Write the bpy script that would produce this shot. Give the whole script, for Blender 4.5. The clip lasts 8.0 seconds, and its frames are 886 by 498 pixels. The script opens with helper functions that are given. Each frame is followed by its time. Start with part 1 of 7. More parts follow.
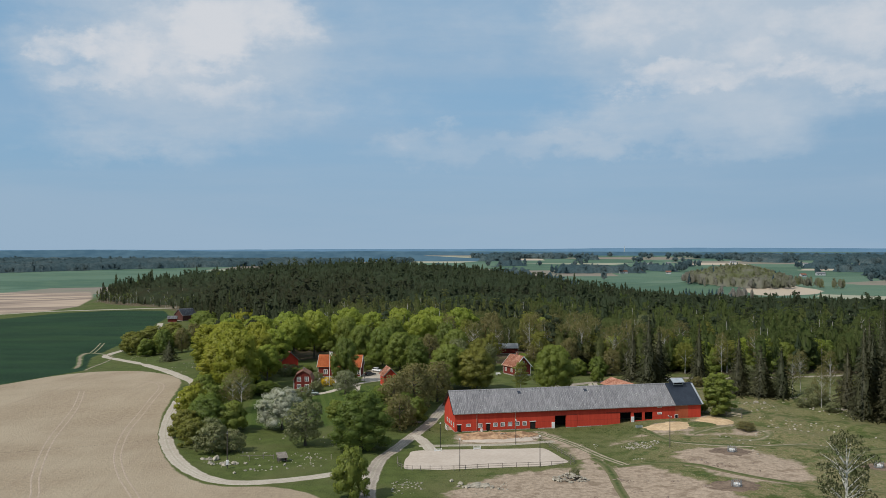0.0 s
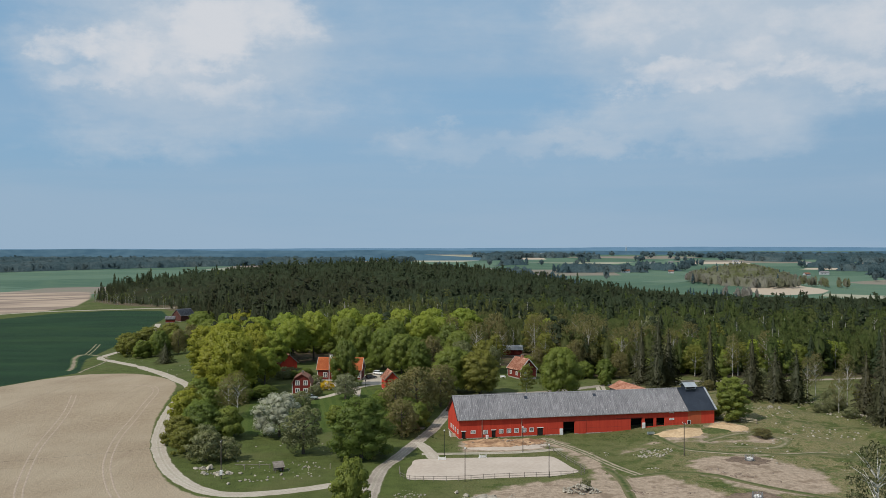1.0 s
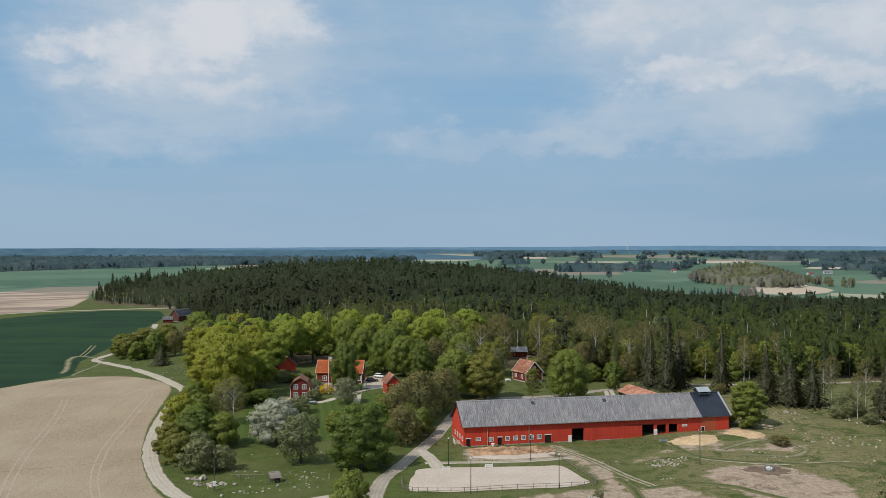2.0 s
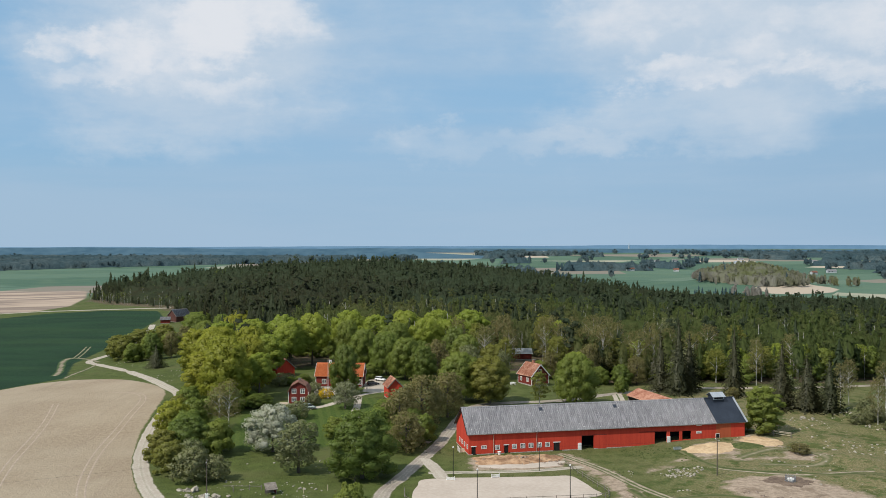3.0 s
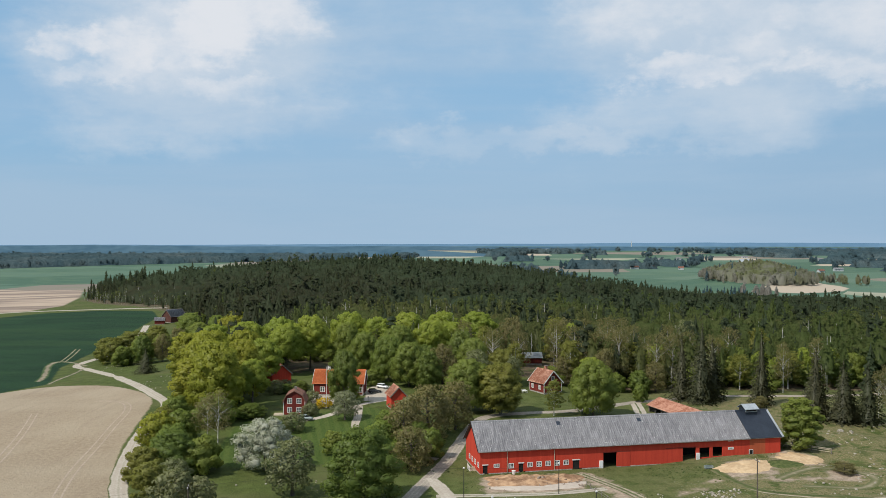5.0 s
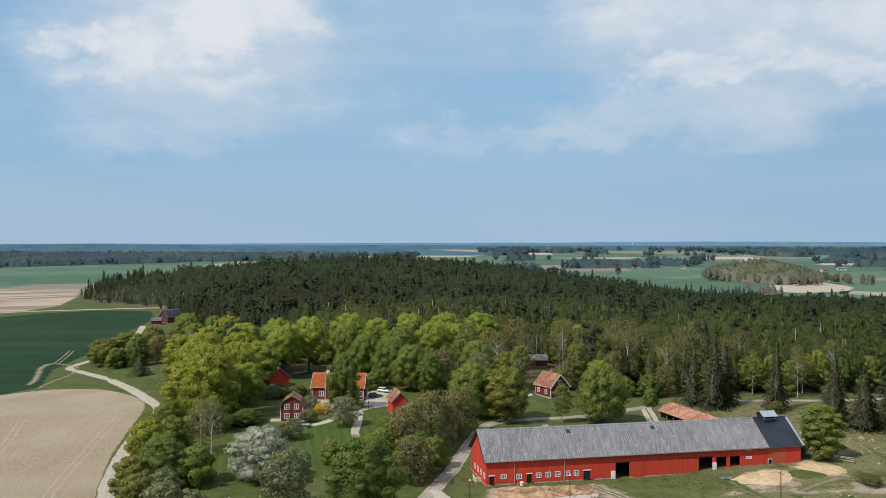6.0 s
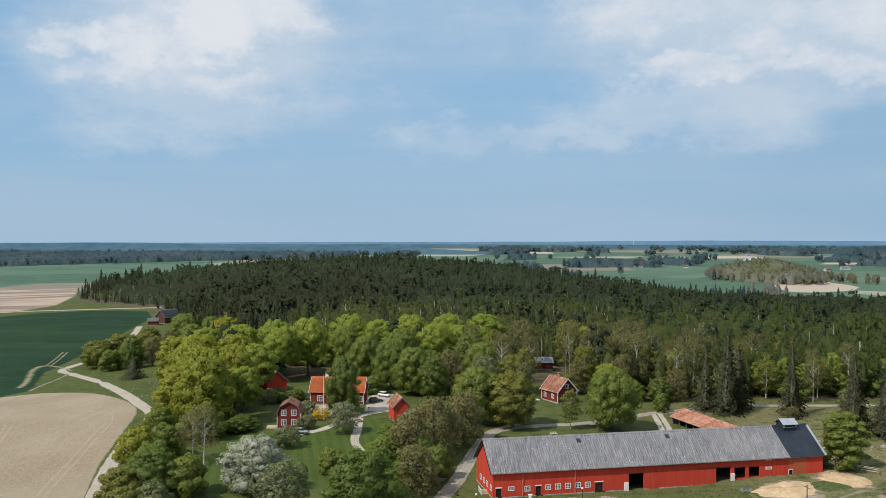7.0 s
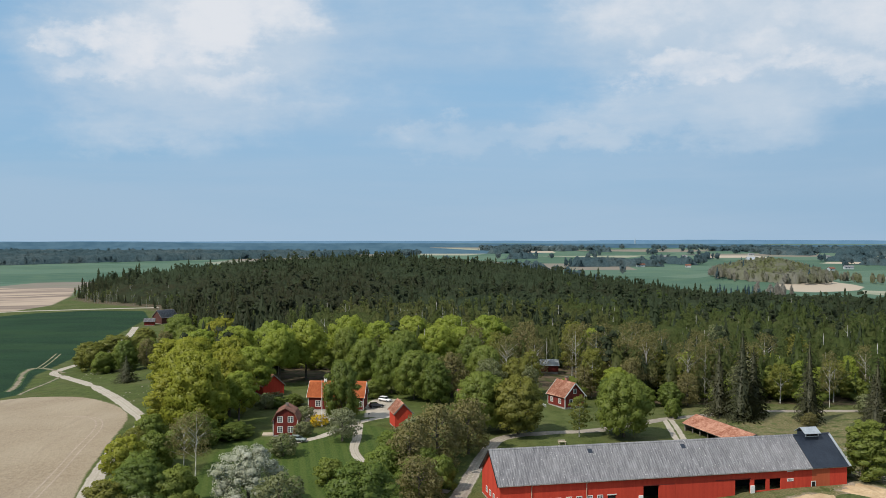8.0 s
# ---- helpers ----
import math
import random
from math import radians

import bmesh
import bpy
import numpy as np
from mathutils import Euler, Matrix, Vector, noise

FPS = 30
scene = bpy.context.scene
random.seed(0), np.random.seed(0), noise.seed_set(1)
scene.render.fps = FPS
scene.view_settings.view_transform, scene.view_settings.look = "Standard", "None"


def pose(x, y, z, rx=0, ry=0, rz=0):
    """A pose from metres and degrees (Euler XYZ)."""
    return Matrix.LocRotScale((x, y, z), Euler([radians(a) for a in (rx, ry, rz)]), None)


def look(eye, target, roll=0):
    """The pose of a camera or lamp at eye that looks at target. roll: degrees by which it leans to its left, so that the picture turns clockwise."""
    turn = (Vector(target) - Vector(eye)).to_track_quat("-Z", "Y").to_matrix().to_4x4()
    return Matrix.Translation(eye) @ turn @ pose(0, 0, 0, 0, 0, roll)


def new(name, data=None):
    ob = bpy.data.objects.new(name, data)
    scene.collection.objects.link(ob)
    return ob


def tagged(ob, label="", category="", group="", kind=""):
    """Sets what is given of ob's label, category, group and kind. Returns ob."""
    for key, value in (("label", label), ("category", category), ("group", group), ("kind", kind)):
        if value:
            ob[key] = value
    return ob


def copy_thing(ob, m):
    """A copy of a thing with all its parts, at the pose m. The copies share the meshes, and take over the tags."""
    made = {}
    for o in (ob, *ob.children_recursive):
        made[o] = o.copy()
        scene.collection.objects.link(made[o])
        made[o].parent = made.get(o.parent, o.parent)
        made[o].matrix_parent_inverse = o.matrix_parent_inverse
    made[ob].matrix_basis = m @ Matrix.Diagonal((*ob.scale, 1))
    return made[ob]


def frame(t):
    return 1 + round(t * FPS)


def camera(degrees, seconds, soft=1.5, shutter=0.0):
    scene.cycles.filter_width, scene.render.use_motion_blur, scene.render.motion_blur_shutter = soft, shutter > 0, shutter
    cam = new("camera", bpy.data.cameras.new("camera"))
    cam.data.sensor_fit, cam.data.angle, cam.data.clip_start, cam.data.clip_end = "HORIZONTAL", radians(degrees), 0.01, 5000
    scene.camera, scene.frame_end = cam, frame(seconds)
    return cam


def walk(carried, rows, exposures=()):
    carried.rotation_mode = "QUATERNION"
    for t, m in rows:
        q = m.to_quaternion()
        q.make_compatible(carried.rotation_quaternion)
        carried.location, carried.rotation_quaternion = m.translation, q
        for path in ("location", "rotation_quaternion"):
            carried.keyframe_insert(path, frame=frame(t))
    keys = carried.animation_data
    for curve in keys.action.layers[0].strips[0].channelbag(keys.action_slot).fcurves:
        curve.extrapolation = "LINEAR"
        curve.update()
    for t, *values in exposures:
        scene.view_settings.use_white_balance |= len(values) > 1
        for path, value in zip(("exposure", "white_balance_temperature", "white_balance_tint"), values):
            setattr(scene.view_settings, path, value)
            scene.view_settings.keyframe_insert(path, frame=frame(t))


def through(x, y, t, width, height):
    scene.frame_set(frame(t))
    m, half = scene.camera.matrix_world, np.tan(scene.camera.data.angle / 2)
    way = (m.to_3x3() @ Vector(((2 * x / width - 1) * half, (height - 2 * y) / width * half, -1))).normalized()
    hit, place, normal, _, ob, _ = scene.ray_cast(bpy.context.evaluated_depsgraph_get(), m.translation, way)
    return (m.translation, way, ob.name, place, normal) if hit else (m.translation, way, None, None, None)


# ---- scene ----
cam = camera(55.0, 8.0, soft=0.6)
# seconds, place, then pitch from straight down, roll and yaw in degrees
PATH = [
    (0.0, 3.510, -1.004, 52.940, 89.9932, 0.0769, -0.0049),
    (0.5, 3.147, 3.804, 52.995, 89.9634, 0.0688, 0.0317),
    (1.0, 2.765, 8.624, 53.051, 89.9318, 0.0623, 0.0655),
    (1.5, 2.366, 13.455, 53.110, 89.8987, 0.0572, 0.0968),
    (3.0, 1.093, 28.005, 53.288, 89.7927, 0.0505, 0.1773),
    (3.5, 0.651, 32.873, 53.347, 89.7558, 0.0510, 0.2006),
    (4.0, 0.206, 37.747, 53.405, 89.7185, 0.0530, 0.2224),
    (4.5, -0.240, 42.629, 53.460, 89.6810, 0.0562, 0.2432),
    (6.0, -1.564, 57.309, 53.607, 89.5698, 0.0739, 0.3009),
    (6.5, -1.991, 62.212, 53.648, 89.5339, 0.0824, 0.3194),
    (7.0, -2.407, 67.119, 53.683, 89.4989, 0.0921, 0.3380),
    (7.5, -2.809, 72.029, 53.713, 89.4650, 0.1030, 0.3569),
    (8.0, -3.194, 76.941, 53.736, 89.4326, 0.1151, 0.3764),
]
walk(cam, [(t, pose(x, y, z, 0, 0, yaw) @ pose(0, 0, 0, pitch) @ pose(0, 0, 0, 0, 0, roll)) for t, x, y, z, pitch, roll, yaw in PATH], [(0.0, -0.14), (1.7, -0.14), (2.8, 0.09), (8.0, 0.09)])

# ---- light ----
SUN_TO = Vector((-0.58, -0.45, 0.84)).normalized()
world = bpy.data.worlds.new("world")
scene.world = world
world.use_nodes = True


class Net:
    """A small helper to lay out shader nodes."""

    def __init__(self, tree):
        self.tree = tree
        tree.nodes.clear()

    def node(self, kind):
        return self.tree.nodes.new(kind)

    def put(self, socket, value):
        if isinstance(value, bpy.types.NodeSocket):
            self.tree.links.new(value, socket)
        elif value is not None:
            if hasattr(socket.default_value, "__len__") and not hasattr(value, "__len__"):
                value = (value,) * len(socket.default_value)
            elif hasattr(socket.default_value, "__len__") and len(value) == 3 and len(socket.default_value) == 4:
                value = (*value, 1)
            socket.default_value = value

    def math(self, op, a, b=0.0, clamp=False):
        n = self.node("ShaderNodeMath")
        n.operation, n.use_clamp = op, clamp
        self.put(n.inputs[0], a)
        self.put(n.inputs[1], b)
        return n.outputs[0]

    def span(self, value, a, b, c=0.0, d=1.0):
        n = self.node("ShaderNodeMapRange")
        n.interpolation_type = "SMOOTHSTEP"
        for i, v in enumerate((value, a, b, c, d)):
            self.put(n.inputs[i], v)
        return n.outputs[0]

    def noise(self, scale, detail=4.0, vec=None, rough=0.55, dist=0.0):
        n = self.node("ShaderNodeTexNoise")
        self.put(n.inputs["Vector"], vec)
        for key, v in (("Scale", scale), ("Detail", detail), ("Roughness", rough), ("Distortion", dist)):
            self.put(n.inputs[key], v)
        return n.outputs["Fac"]

    def mix(self, fac, a, b, mode="MIX"):
        n = self.node("ShaderNodeMix")
        n.data_type, n.blend_type = "RGBA", mode
        self.put(n.inputs["Factor"], fac)
        self.put(n.inputs["A"], a)
        self.put(n.inputs["B"], b)
        return n.outputs["Result"]

    def scaled(self, vec, sx, sy, sz, ox=0.0, oy=0.0, oz=0.0):
        n = self.node("ShaderNodeMapping")
        self.put(n.inputs["Vector"], vec)
        self.put(n.inputs["Scale"], (sx, sy, sz))
        self.put(n.inputs["Location"], (ox, oy, oz))
        return n.outputs[0]

    def place(self):
        return self.node("ShaderNodeNewGeometry").outputs["Position"]

    def island(self):
        return self.node("ShaderNodeNewGeometry").outputs["Random Per Island"]

    def own(self):
        return self.node("ShaderNodeTexCoord").outputs["Object"]

    def chance(self):
        return self.node("ShaderNodeObjectInfo").outputs["Random"]

    def attr(self, name):
        n = self.node("ShaderNodeAttribute")
        n.attribute_name = name
        return n.outputs["Fac"]


w = Net(world.node_tree)
sky = w.node("ShaderNodeTexSky")
sky.sky_type, sky.sun_disc, sky.altitude = "NISHITA", False, 60.0
sky.air_density, sky.dust_density, sky.ozone_density = 1.0, 0.6, 2.5
sky.sun_elevation = math.asin(SUN_TO.z)
sky.sun_rotation = math.atan2(SUN_TO.x, SUN_TO.y)
gen = w.node("ShaderNodeTexCoord").outputs["Generated"]
xyz = w.node("ShaderNodeSeparateXYZ")
w.put(xyz.inputs[0], gen)
up = w.math("MAXIMUM", xyz.outputs["Z"], 0.0)
ahead = w.math("MAXIMUM", xyz.outputs["Y"], 0.15)
front = w.span(xyz.outputs["Y"], 0.3, 0.6)
# slope of the view sideways and upwards, curled a little so that the heaps get ragged edges
flow = w.scaled(gen, 1.0, 1.0, 1.5, 0.37, 0.0, 0.2)


def curl(scale, amount, shift):
    n_ = w.noise(scale, 6.0, w.scaled(gen, 1.0, 1.0, 1.6, shift, 0.3, shift), 0.62)
    return w.math("MULTIPLY", w.math("SUBTRACT", n_, 0.5), amount)


AX = w.math("ADD", w.math("DIVIDE", xyz.outputs["X"], ahead), w.math("ADD", curl(9.0, 0.16, 0.9), curl(28.0, 0.05, 2.9)))
AZ = w.math("ADD", w.math("DIVIDE", xyz.outputs["Z"], ahead), w.math("ADD", curl(10.0, 0.11, 4.1), curl(30.0, 0.035, 5.3)))


def heap(x, z, rx, rz):
    """A heap of cloud round one direction of the sky: 1 in its middle, 0 outside."""
    a = w.math("DIVIDE", w.math("SUBTRACT", AX, x), rx)
    b = w.math("DIVIDE", w.math("SUBTRACT", AZ, z), rz)
    return w.span(w.math("ADD", w.math("MULTIPLY", a, a), w.math("MULTIPLY", b, b)), 0.0, 1.0, 1.0, 0.0)


def heaps(items):
    total = None
    for x, z, rx, rz, strength in items:
        h = w.math("MULTIPLY", heap(x, z, rx, rz), strength)
        total = h if total is None else w.math("ADD", total, h)
    return w.math("MULTIPLY", total, front)


LIT = [
    (-0.235, 0.272, 0.1, 0.06, 0.9), (-0.31, 0.26, 0.1, 0.055, 0.6), (-0.432, 0.24, 0.045, 0.028, 0.75), (-0.385, 0.235, 0.06, 0.04, 0.6),
    (-0.33, 0.205, 0.13, 0.05, 0.5), (-0.43, 0.192, 0.07, 0.022, 0.5), (-0.24, 0.178, 0.075, 0.03, 0.65), (0.19, 0.28, 0.11, 0.07, 0.65),
    (0.285, 0.195, 0.1, 0.03, 0.95), (0.38, 0.225, 0.11, 0.03, 0.55), (0.47, 0.205, 0.13, 0.03, 0.7), (0.475, 0.27, 0.1, 0.05, 0.75), (0.34, 0.275, 0.1, 0.05, 0.5),
]
VEIL = [(-0.31, 0.22, 0.25, 0.14, 1.0), (0.38, 0.26, 0.38, 0.13, 1.1), (0.05, 0.12, 0.22, 0.026, 0.6), (0.28, 0.142, 0.24, 0.045, 0.72), (-0.42, 0.12, 0.12, 0.03, 0.35), (-0.02, 0.25, 0.14, 0.1, 0.35)]
lit, veiled = heaps(LIT), heaps(VEIL)
fluff = w.math("SUBTRACT", w.noise(11.0, 9.0, flow, 0.62), 0.5)
wisps = w.math("SUBTRACT", w.noise(4.0, 8.0, w.scaled(gen, 1.0, 1.0, 5.0, 1.3, 0.4, 0.7), 0.6, 0.3), 0.5)
# thin grey-white sheets first, then the lit crests in them; behind the view the sky is half covered
sheets = w.math("ADD", w.math("MULTIPLY", veiled, 0.8), w.math("ADD", w.math("MULTIPLY", fluff, 0.7), w.math("MULTIPLY", wisps, 1.1)))
cover = w.math("MULTIPLY", w.span(sheets, -0.05, 1.0), w.span(up, 0.02, 0.12))
crest = w.math("ADD", lit, w.math("ADD", w.math("MULTIPLY", fluff, 1.9), w.math("MULTIPLY", wisps, 0.9)))
crest = w.math("MULTIPLY", w.span(crest, 0.12, 1.4), w.span(veiled, 0.05, 0.6))
bands = w.span(w.noise(2.2, 6.0, w.scaled(gen, 0.7, 0.7, 7.0, 0.2, 0.1, 0.3), 0.55, 0.2), 0.36, 0.64)
clear = w.mix(0.8, sky.outputs[0], (2.15, 4.4, 6.8))
clear = w.mix(w.span(xyz.outputs["X"], -0.45, -0.2, 0.0, 0.6), clear, (2.9, 4.65, 6.55))
clear = w.mix(w.span(up, 0.02, 0.17, 0.8, 0.0), clear, (3.2, 4.62, 6.1))
clear = w.mix(w.span(xyz.outputs["X"], 0.1, 0.5, 0.0, 0.55), clear, (2.7, 4.15, 5.75))
body = w.mix(w.math("MULTIPLY", bands, 0.3), clear, (4.1, 5.15, 6.4))
body = w.mix(w.math("MULTIPLY", cover, 0.85), body, (5.1, 6.0, 7.0))
body = w.mix(w.math("MULTIPLY", crest, 0.95), body, (7.05, 7.3, 7.75))
# the unseen sky overhead is brightened, to fill the shade below
body = w.mix(w.span(up, 0.32, 0.75, 0.0, 0.6), body, (7.4, 7.7, 8.2))
back = w.node("ShaderNodeBackground")
w.put(back.inputs[0], body)
w.put(back.inputs[1], 0.1)
w.put(w.node("ShaderNodeOutputWorld").inputs[0], back.outputs[0])

sun = new("sun", bpy.data.lights.new("sun", "SUN"))
sun.data.energy, sun.data.angle, sun.data.color = 3.95, radians(0.7), (1.0, 0.94, 0.84)
sun.matrix_world = look(tuple(SUN_TO * 200), (0, 0, 0))


# ---- materials ----
def material(name):
    m = bpy.data.materials.new(name)
    m.use_nodes = True
    return m, Net(m.node_tree)


def surface(net, colour, rough=0.9, metal=0.0, relief=None, depth=0.05, spec=0.3):
    b = net.node("ShaderNodeBsdfPrincipled")
    net.put(b.inputs["Base Color"], colour)
    net.put(b.inputs["Roughness"], rough)
    net.put(b.inputs["Metallic"], metal)
    net.put(b.inputs["Specular IOR Level"], spec)
    if relief is not None:
        n = net.node("ShaderNodeBump")
        net.put(n.inputs["Height"], relief)
        net.put(n.inputs["Distance"], depth)
        net.put(n.inputs["Strength"], 0.8)
        net.put(b.inputs["Normal"], n.outputs[0])
    net.put(net.node("ShaderNodeOutputMaterial").inputs[0], b.outputs[0])


def plain(name, a, b, fine=6.0, coarse=0.5, rough=0.85, metal=0.0, spec=0.3, depth=0.01, stretch=(1, 1, 1)):
    """A weathered material between two tones, with grain and larger stains."""
    m, n = material(name)
    p = n.scaled(n.own(), *stretch)
    grain, stain = n.noise(fine, 5.0, p), n.noise(coarse, 4.0, p)
    f = n.math("ADD", n.math("MULTIPLY", grain, 0.5), n.math("MULTIPLY", stain, 0.5))
    col = n.mix(n.span(f, 0.35, 0.65), a, b)
    surface(n, col, rough, metal, grain, depth, spec)
    return m


def leafage(name, a, b, c, through=0.35, tint=False, gloss=0.014, glow=0.45, grain=0.0, dapple=0.75):
    """Leaves: tone a to b leaf by leaf, towards c tree by tree."""
    m, n = material(name)
    leafwise = n.math("MULTIPLY", n.island(), 0.6)
    col = n.mix(leafwise, a, b)
    pick = n.attr("hue") if tint else n.chance()
    col = n.mix(n.math("MULTIPLY", pick, 0.7), col, c)
    big = n.noise(0.045 if tint else 0.35, 3.0, n.place())
    col = n.mix(n.math("MULTIPLY", n.span(big, 0.35, 0.65), 0.6 if tint else 0.35), col, a)
    d, t = n.node("ShaderNodeBsdfDiffuse"), n.node("ShaderNodeBsdfTranslucent")
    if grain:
        # sprays of foliage, finer than the modelled clumps: noise whose lows halve the colour
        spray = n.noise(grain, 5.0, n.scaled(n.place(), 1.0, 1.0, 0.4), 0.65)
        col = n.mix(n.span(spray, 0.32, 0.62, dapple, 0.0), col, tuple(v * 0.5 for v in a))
        relief = n.node("ShaderNodeBump")
        n.put(relief.inputs["Height"], spray)
        n.put(relief.inputs["Distance"], 1.6 / grain)
        n.put(relief.inputs["Strength"], 0.8)
        n.put(d.inputs["Normal"], relief.outputs[0])
    n.put(d.inputs[0], col)
    n.put(t.inputs[0], n.mix(glow, col, (0.17, 0.21, 0.05), "MIX"))
    s = n.node("ShaderNodeMixShader")
    n.put(s.inputs[0], through)
    n.put(s.inputs[1], d.outputs[0])
    n.put(s.inputs[2], t.outputs[0])
    # leaf gloss
    g = n.node("ShaderNodeBsdfGlossy")
    n.put(g.inputs["Color"], (0.9, 0.9, 0.9))
    n.put(g.inputs["Roughness"], 0.5)
    s2 = n.node("ShaderNodeMixShader")
    n.put(s2.inputs[0], gloss)
    n.put(s2.inputs[1], s.outputs[0])
    n.put(s2.inputs[2], g.outputs[0])
    n.put(n.node("ShaderNodeOutputMaterial").inputs[0], s2.outputs[0])
    return m


LEAF_GREEN = leafage("spring_green_leaves", (0.165, 0.22, 0.042), (0.26, 0.32, 0.068), (0.26, 0.29, 0.06), 0.52)
LEAF_PALE = leafage("pale_willow_leaves", (0.2, 0.215, 0.12), (0.33, 0.345, 0.21), (0.27, 0.28, 0.16), 0.4)
LEAF_LIME = leafage("lime_leaves", (0.255, 0.275, 0.03), (0.38, 0.4, 0.058), (0.385, 0.335, 0.042), 0.5)
LEAF_FRESH = leafage("fresh_maple_leaves", (0.255, 0.325, 0.045), (0.39, 0.46, 0.08), (0.39, 0.42, 0.065), 0.55)
LEAF_DARK = leafage("dark_leaves", (0.12, 0.175, 0.036), (0.195, 0.255, 0.055), (0.185, 0.22, 0.046), 0.52)
LEAF_OLIVE = leafage("olive_leaves", (0.17, 0.18, 0.037), (0.265, 0.275, 0.06), (0.25, 0.235, 0.05), 0.48)
LEAF_BROWN = leafage("budding_brown_leaves", (0.172, 0.148, 0.06), (0.255, 0.222, 0.092), (0.217, 0.193, 0.074), 0.42)
LEAF_GREY = leafage("grey_green_leaves", (0.165, 0.185, 0.085), (0.25, 0.27, 0.13), (0.24, 0.235, 0.115), 0.42)
LEAF_WEEP = leafage("grey_birch_leaves", (0.07, 0.074, 0.036), (0.135, 0.138, 0.07), (0.11, 0.11, 0.055), 0.35)
BLOSSOM = leafage("white_blossom", (0.24, 0.26, 0.16), (0.72, 0.71, 0.63), (0.45, 0.46, 0.34), 0.3)
YELLOW = leafage("yellow_flowers", (0.45, 0.28, 0.01), (0.7, 0.45, 0.02), (0.5, 0.36, 0.02), 0.2)
NEEDLE = leafage("spruce_needles", (0.05, 0.058, 0.028), (0.068, 0.074, 0.035), (0.082, 0.072, 0.038), 0.3, False, 0.012, 0.1)
# third needle tone: brown pines, darkened further for cloud shade on the left
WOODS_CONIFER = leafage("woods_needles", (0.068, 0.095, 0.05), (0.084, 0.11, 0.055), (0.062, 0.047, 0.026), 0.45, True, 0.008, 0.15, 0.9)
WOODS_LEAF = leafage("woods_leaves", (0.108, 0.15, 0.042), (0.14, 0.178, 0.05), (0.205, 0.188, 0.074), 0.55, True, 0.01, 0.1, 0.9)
# far woods carry the haze of distance as a bluish tint
HAZY_WOODS = leafage("far_woods", (0.07, 0.118, 0.135), (0.082, 0.13, 0.145), (0.18, 0.215, 0.205), 0.3, True, 0.0, 0.0, 0.2, 0.5)
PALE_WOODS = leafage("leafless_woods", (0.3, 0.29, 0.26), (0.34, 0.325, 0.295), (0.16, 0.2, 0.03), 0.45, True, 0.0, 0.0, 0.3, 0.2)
BARK = plain("grey_brown_bark", (0.06, 0.05, 0.04), (0.14, 0.12, 0.1), 8, 1, 0.95, stretch=(1, 1, 0.2))
BIRCH_BARK = plain("white_birch_bark", (0.26, 0.25, 0.22), (0.66, 0.64, 0.59), 4, 1.5, 0.8, stretch=(1, 1, 2))
RED_WOOD = plain("falu_red_boards", (0.42, 0.039, 0.021), (0.54, 0.059, 0.03), 3.0, 0.22, 0.9, depth=0.004, stretch=(7, 7, 0.5))
RED_DARK = plain("dark_red_boards", (0.11, 0.018, 0.014), (0.19, 0.03, 0.02), 3.0, 0.3, 0.9, depth=0.004, stretch=(7, 7, 0.5))
RED_OLD = plain("faded_dark_boards", (0.06, 0.022, 0.018), (0.11, 0.045, 0.035), 3.0, 0.3, 0.9, depth=0.004)
RED_PATCH = plain("new_red_boards", (0.36, 0.075, 0.03), (0.42, 0.095, 0.04), 3.0, 0.4, 0.9, depth=0.004, stretch=(7, 7, 0.5))
WHITE = plain("white_paint", (0.6, 0.59, 0.56), (0.8, 0.79, 0.76), 9, 1.0, 0.6)
STONE = plain("granite", (0.2, 0.18, 0.16), (0.46, 0.43, 0.39), 2.5, 0.7, 0.9, depth=0.05)
# near black: shade inside openings put into colour; also black boards and lettering
DARK = plain("interior_shade_and_black", (0.008, 0.008, 0.008), (0.02, 0.018, 0.016), 2, 0.5, 0.95)
NAVY = plain("navy_sheet_metal", (0.012, 0.018, 0.03), (0.022, 0.03, 0.045), 3, 0.4, 0.5, 0.0, 0.4)
PALE_ROOF = plain("pale_sheet_roof", (0.42, 0.44, 0.45), (0.58, 0.6, 0.61), 3, 0.5, 0.6)
ZINC = plain("zinc_sheet", (0.3, 0.33, 0.36), (0.45, 0.48, 0.5), 4, 0.6, 0.45, 0.4)
TILE = plain("old_clay_tiles", (0.24, 0.085, 0.05), (0.5, 0.27, 0.19), 1.6, 0.35, 0.9, depth=0.02)
TILE_NEW = plain("orange_clay_tiles", (0.42, 0.1, 0.035), (0.6, 0.19, 0.07), 3.0, 0.4, 0.85, depth=0.02)
TILE_BROWN = plain("mossy_brown_tiles", (0.1, 0.05, 0.035), (0.24, 0.11, 0.075), 3.0, 0.5, 0.9, depth=0.02)
OLD_WOOD = plain("grey_timber", (0.1, 0.085, 0.07), (0.25, 0.22, 0.19), 5, 1, 0.9, stretch=(1, 1, 6))
PALE_WOOD = plain("pale_timber", (0.35, 0.29, 0.21), (0.5, 0.43, 0.33), 5, 1, 0.85)
STEEL = plain("galvanised_steel", (0.25, 0.26, 0.27), (0.4, 0.41, 0.42), 8, 1, 0.4, 0.7)
RUBBER = plain("tyre_rubber", (0.012, 0.012, 0.012), (0.03, 0.03, 0.03), 8, 1, 0.9)
CAR_WHITE = plain("white_car_paint", (0.7, 0.7, 0.7), (0.8, 0.8, 0.8), 2, 0.5, 0.25, 0.0, 0.6)
CAR_GREEN = plain("pale_green_car_paint", (0.2, 0.24, 0.23), (0.3, 0.34, 0.32), 2, 0.5, 0.25, 0.0, 0.6)
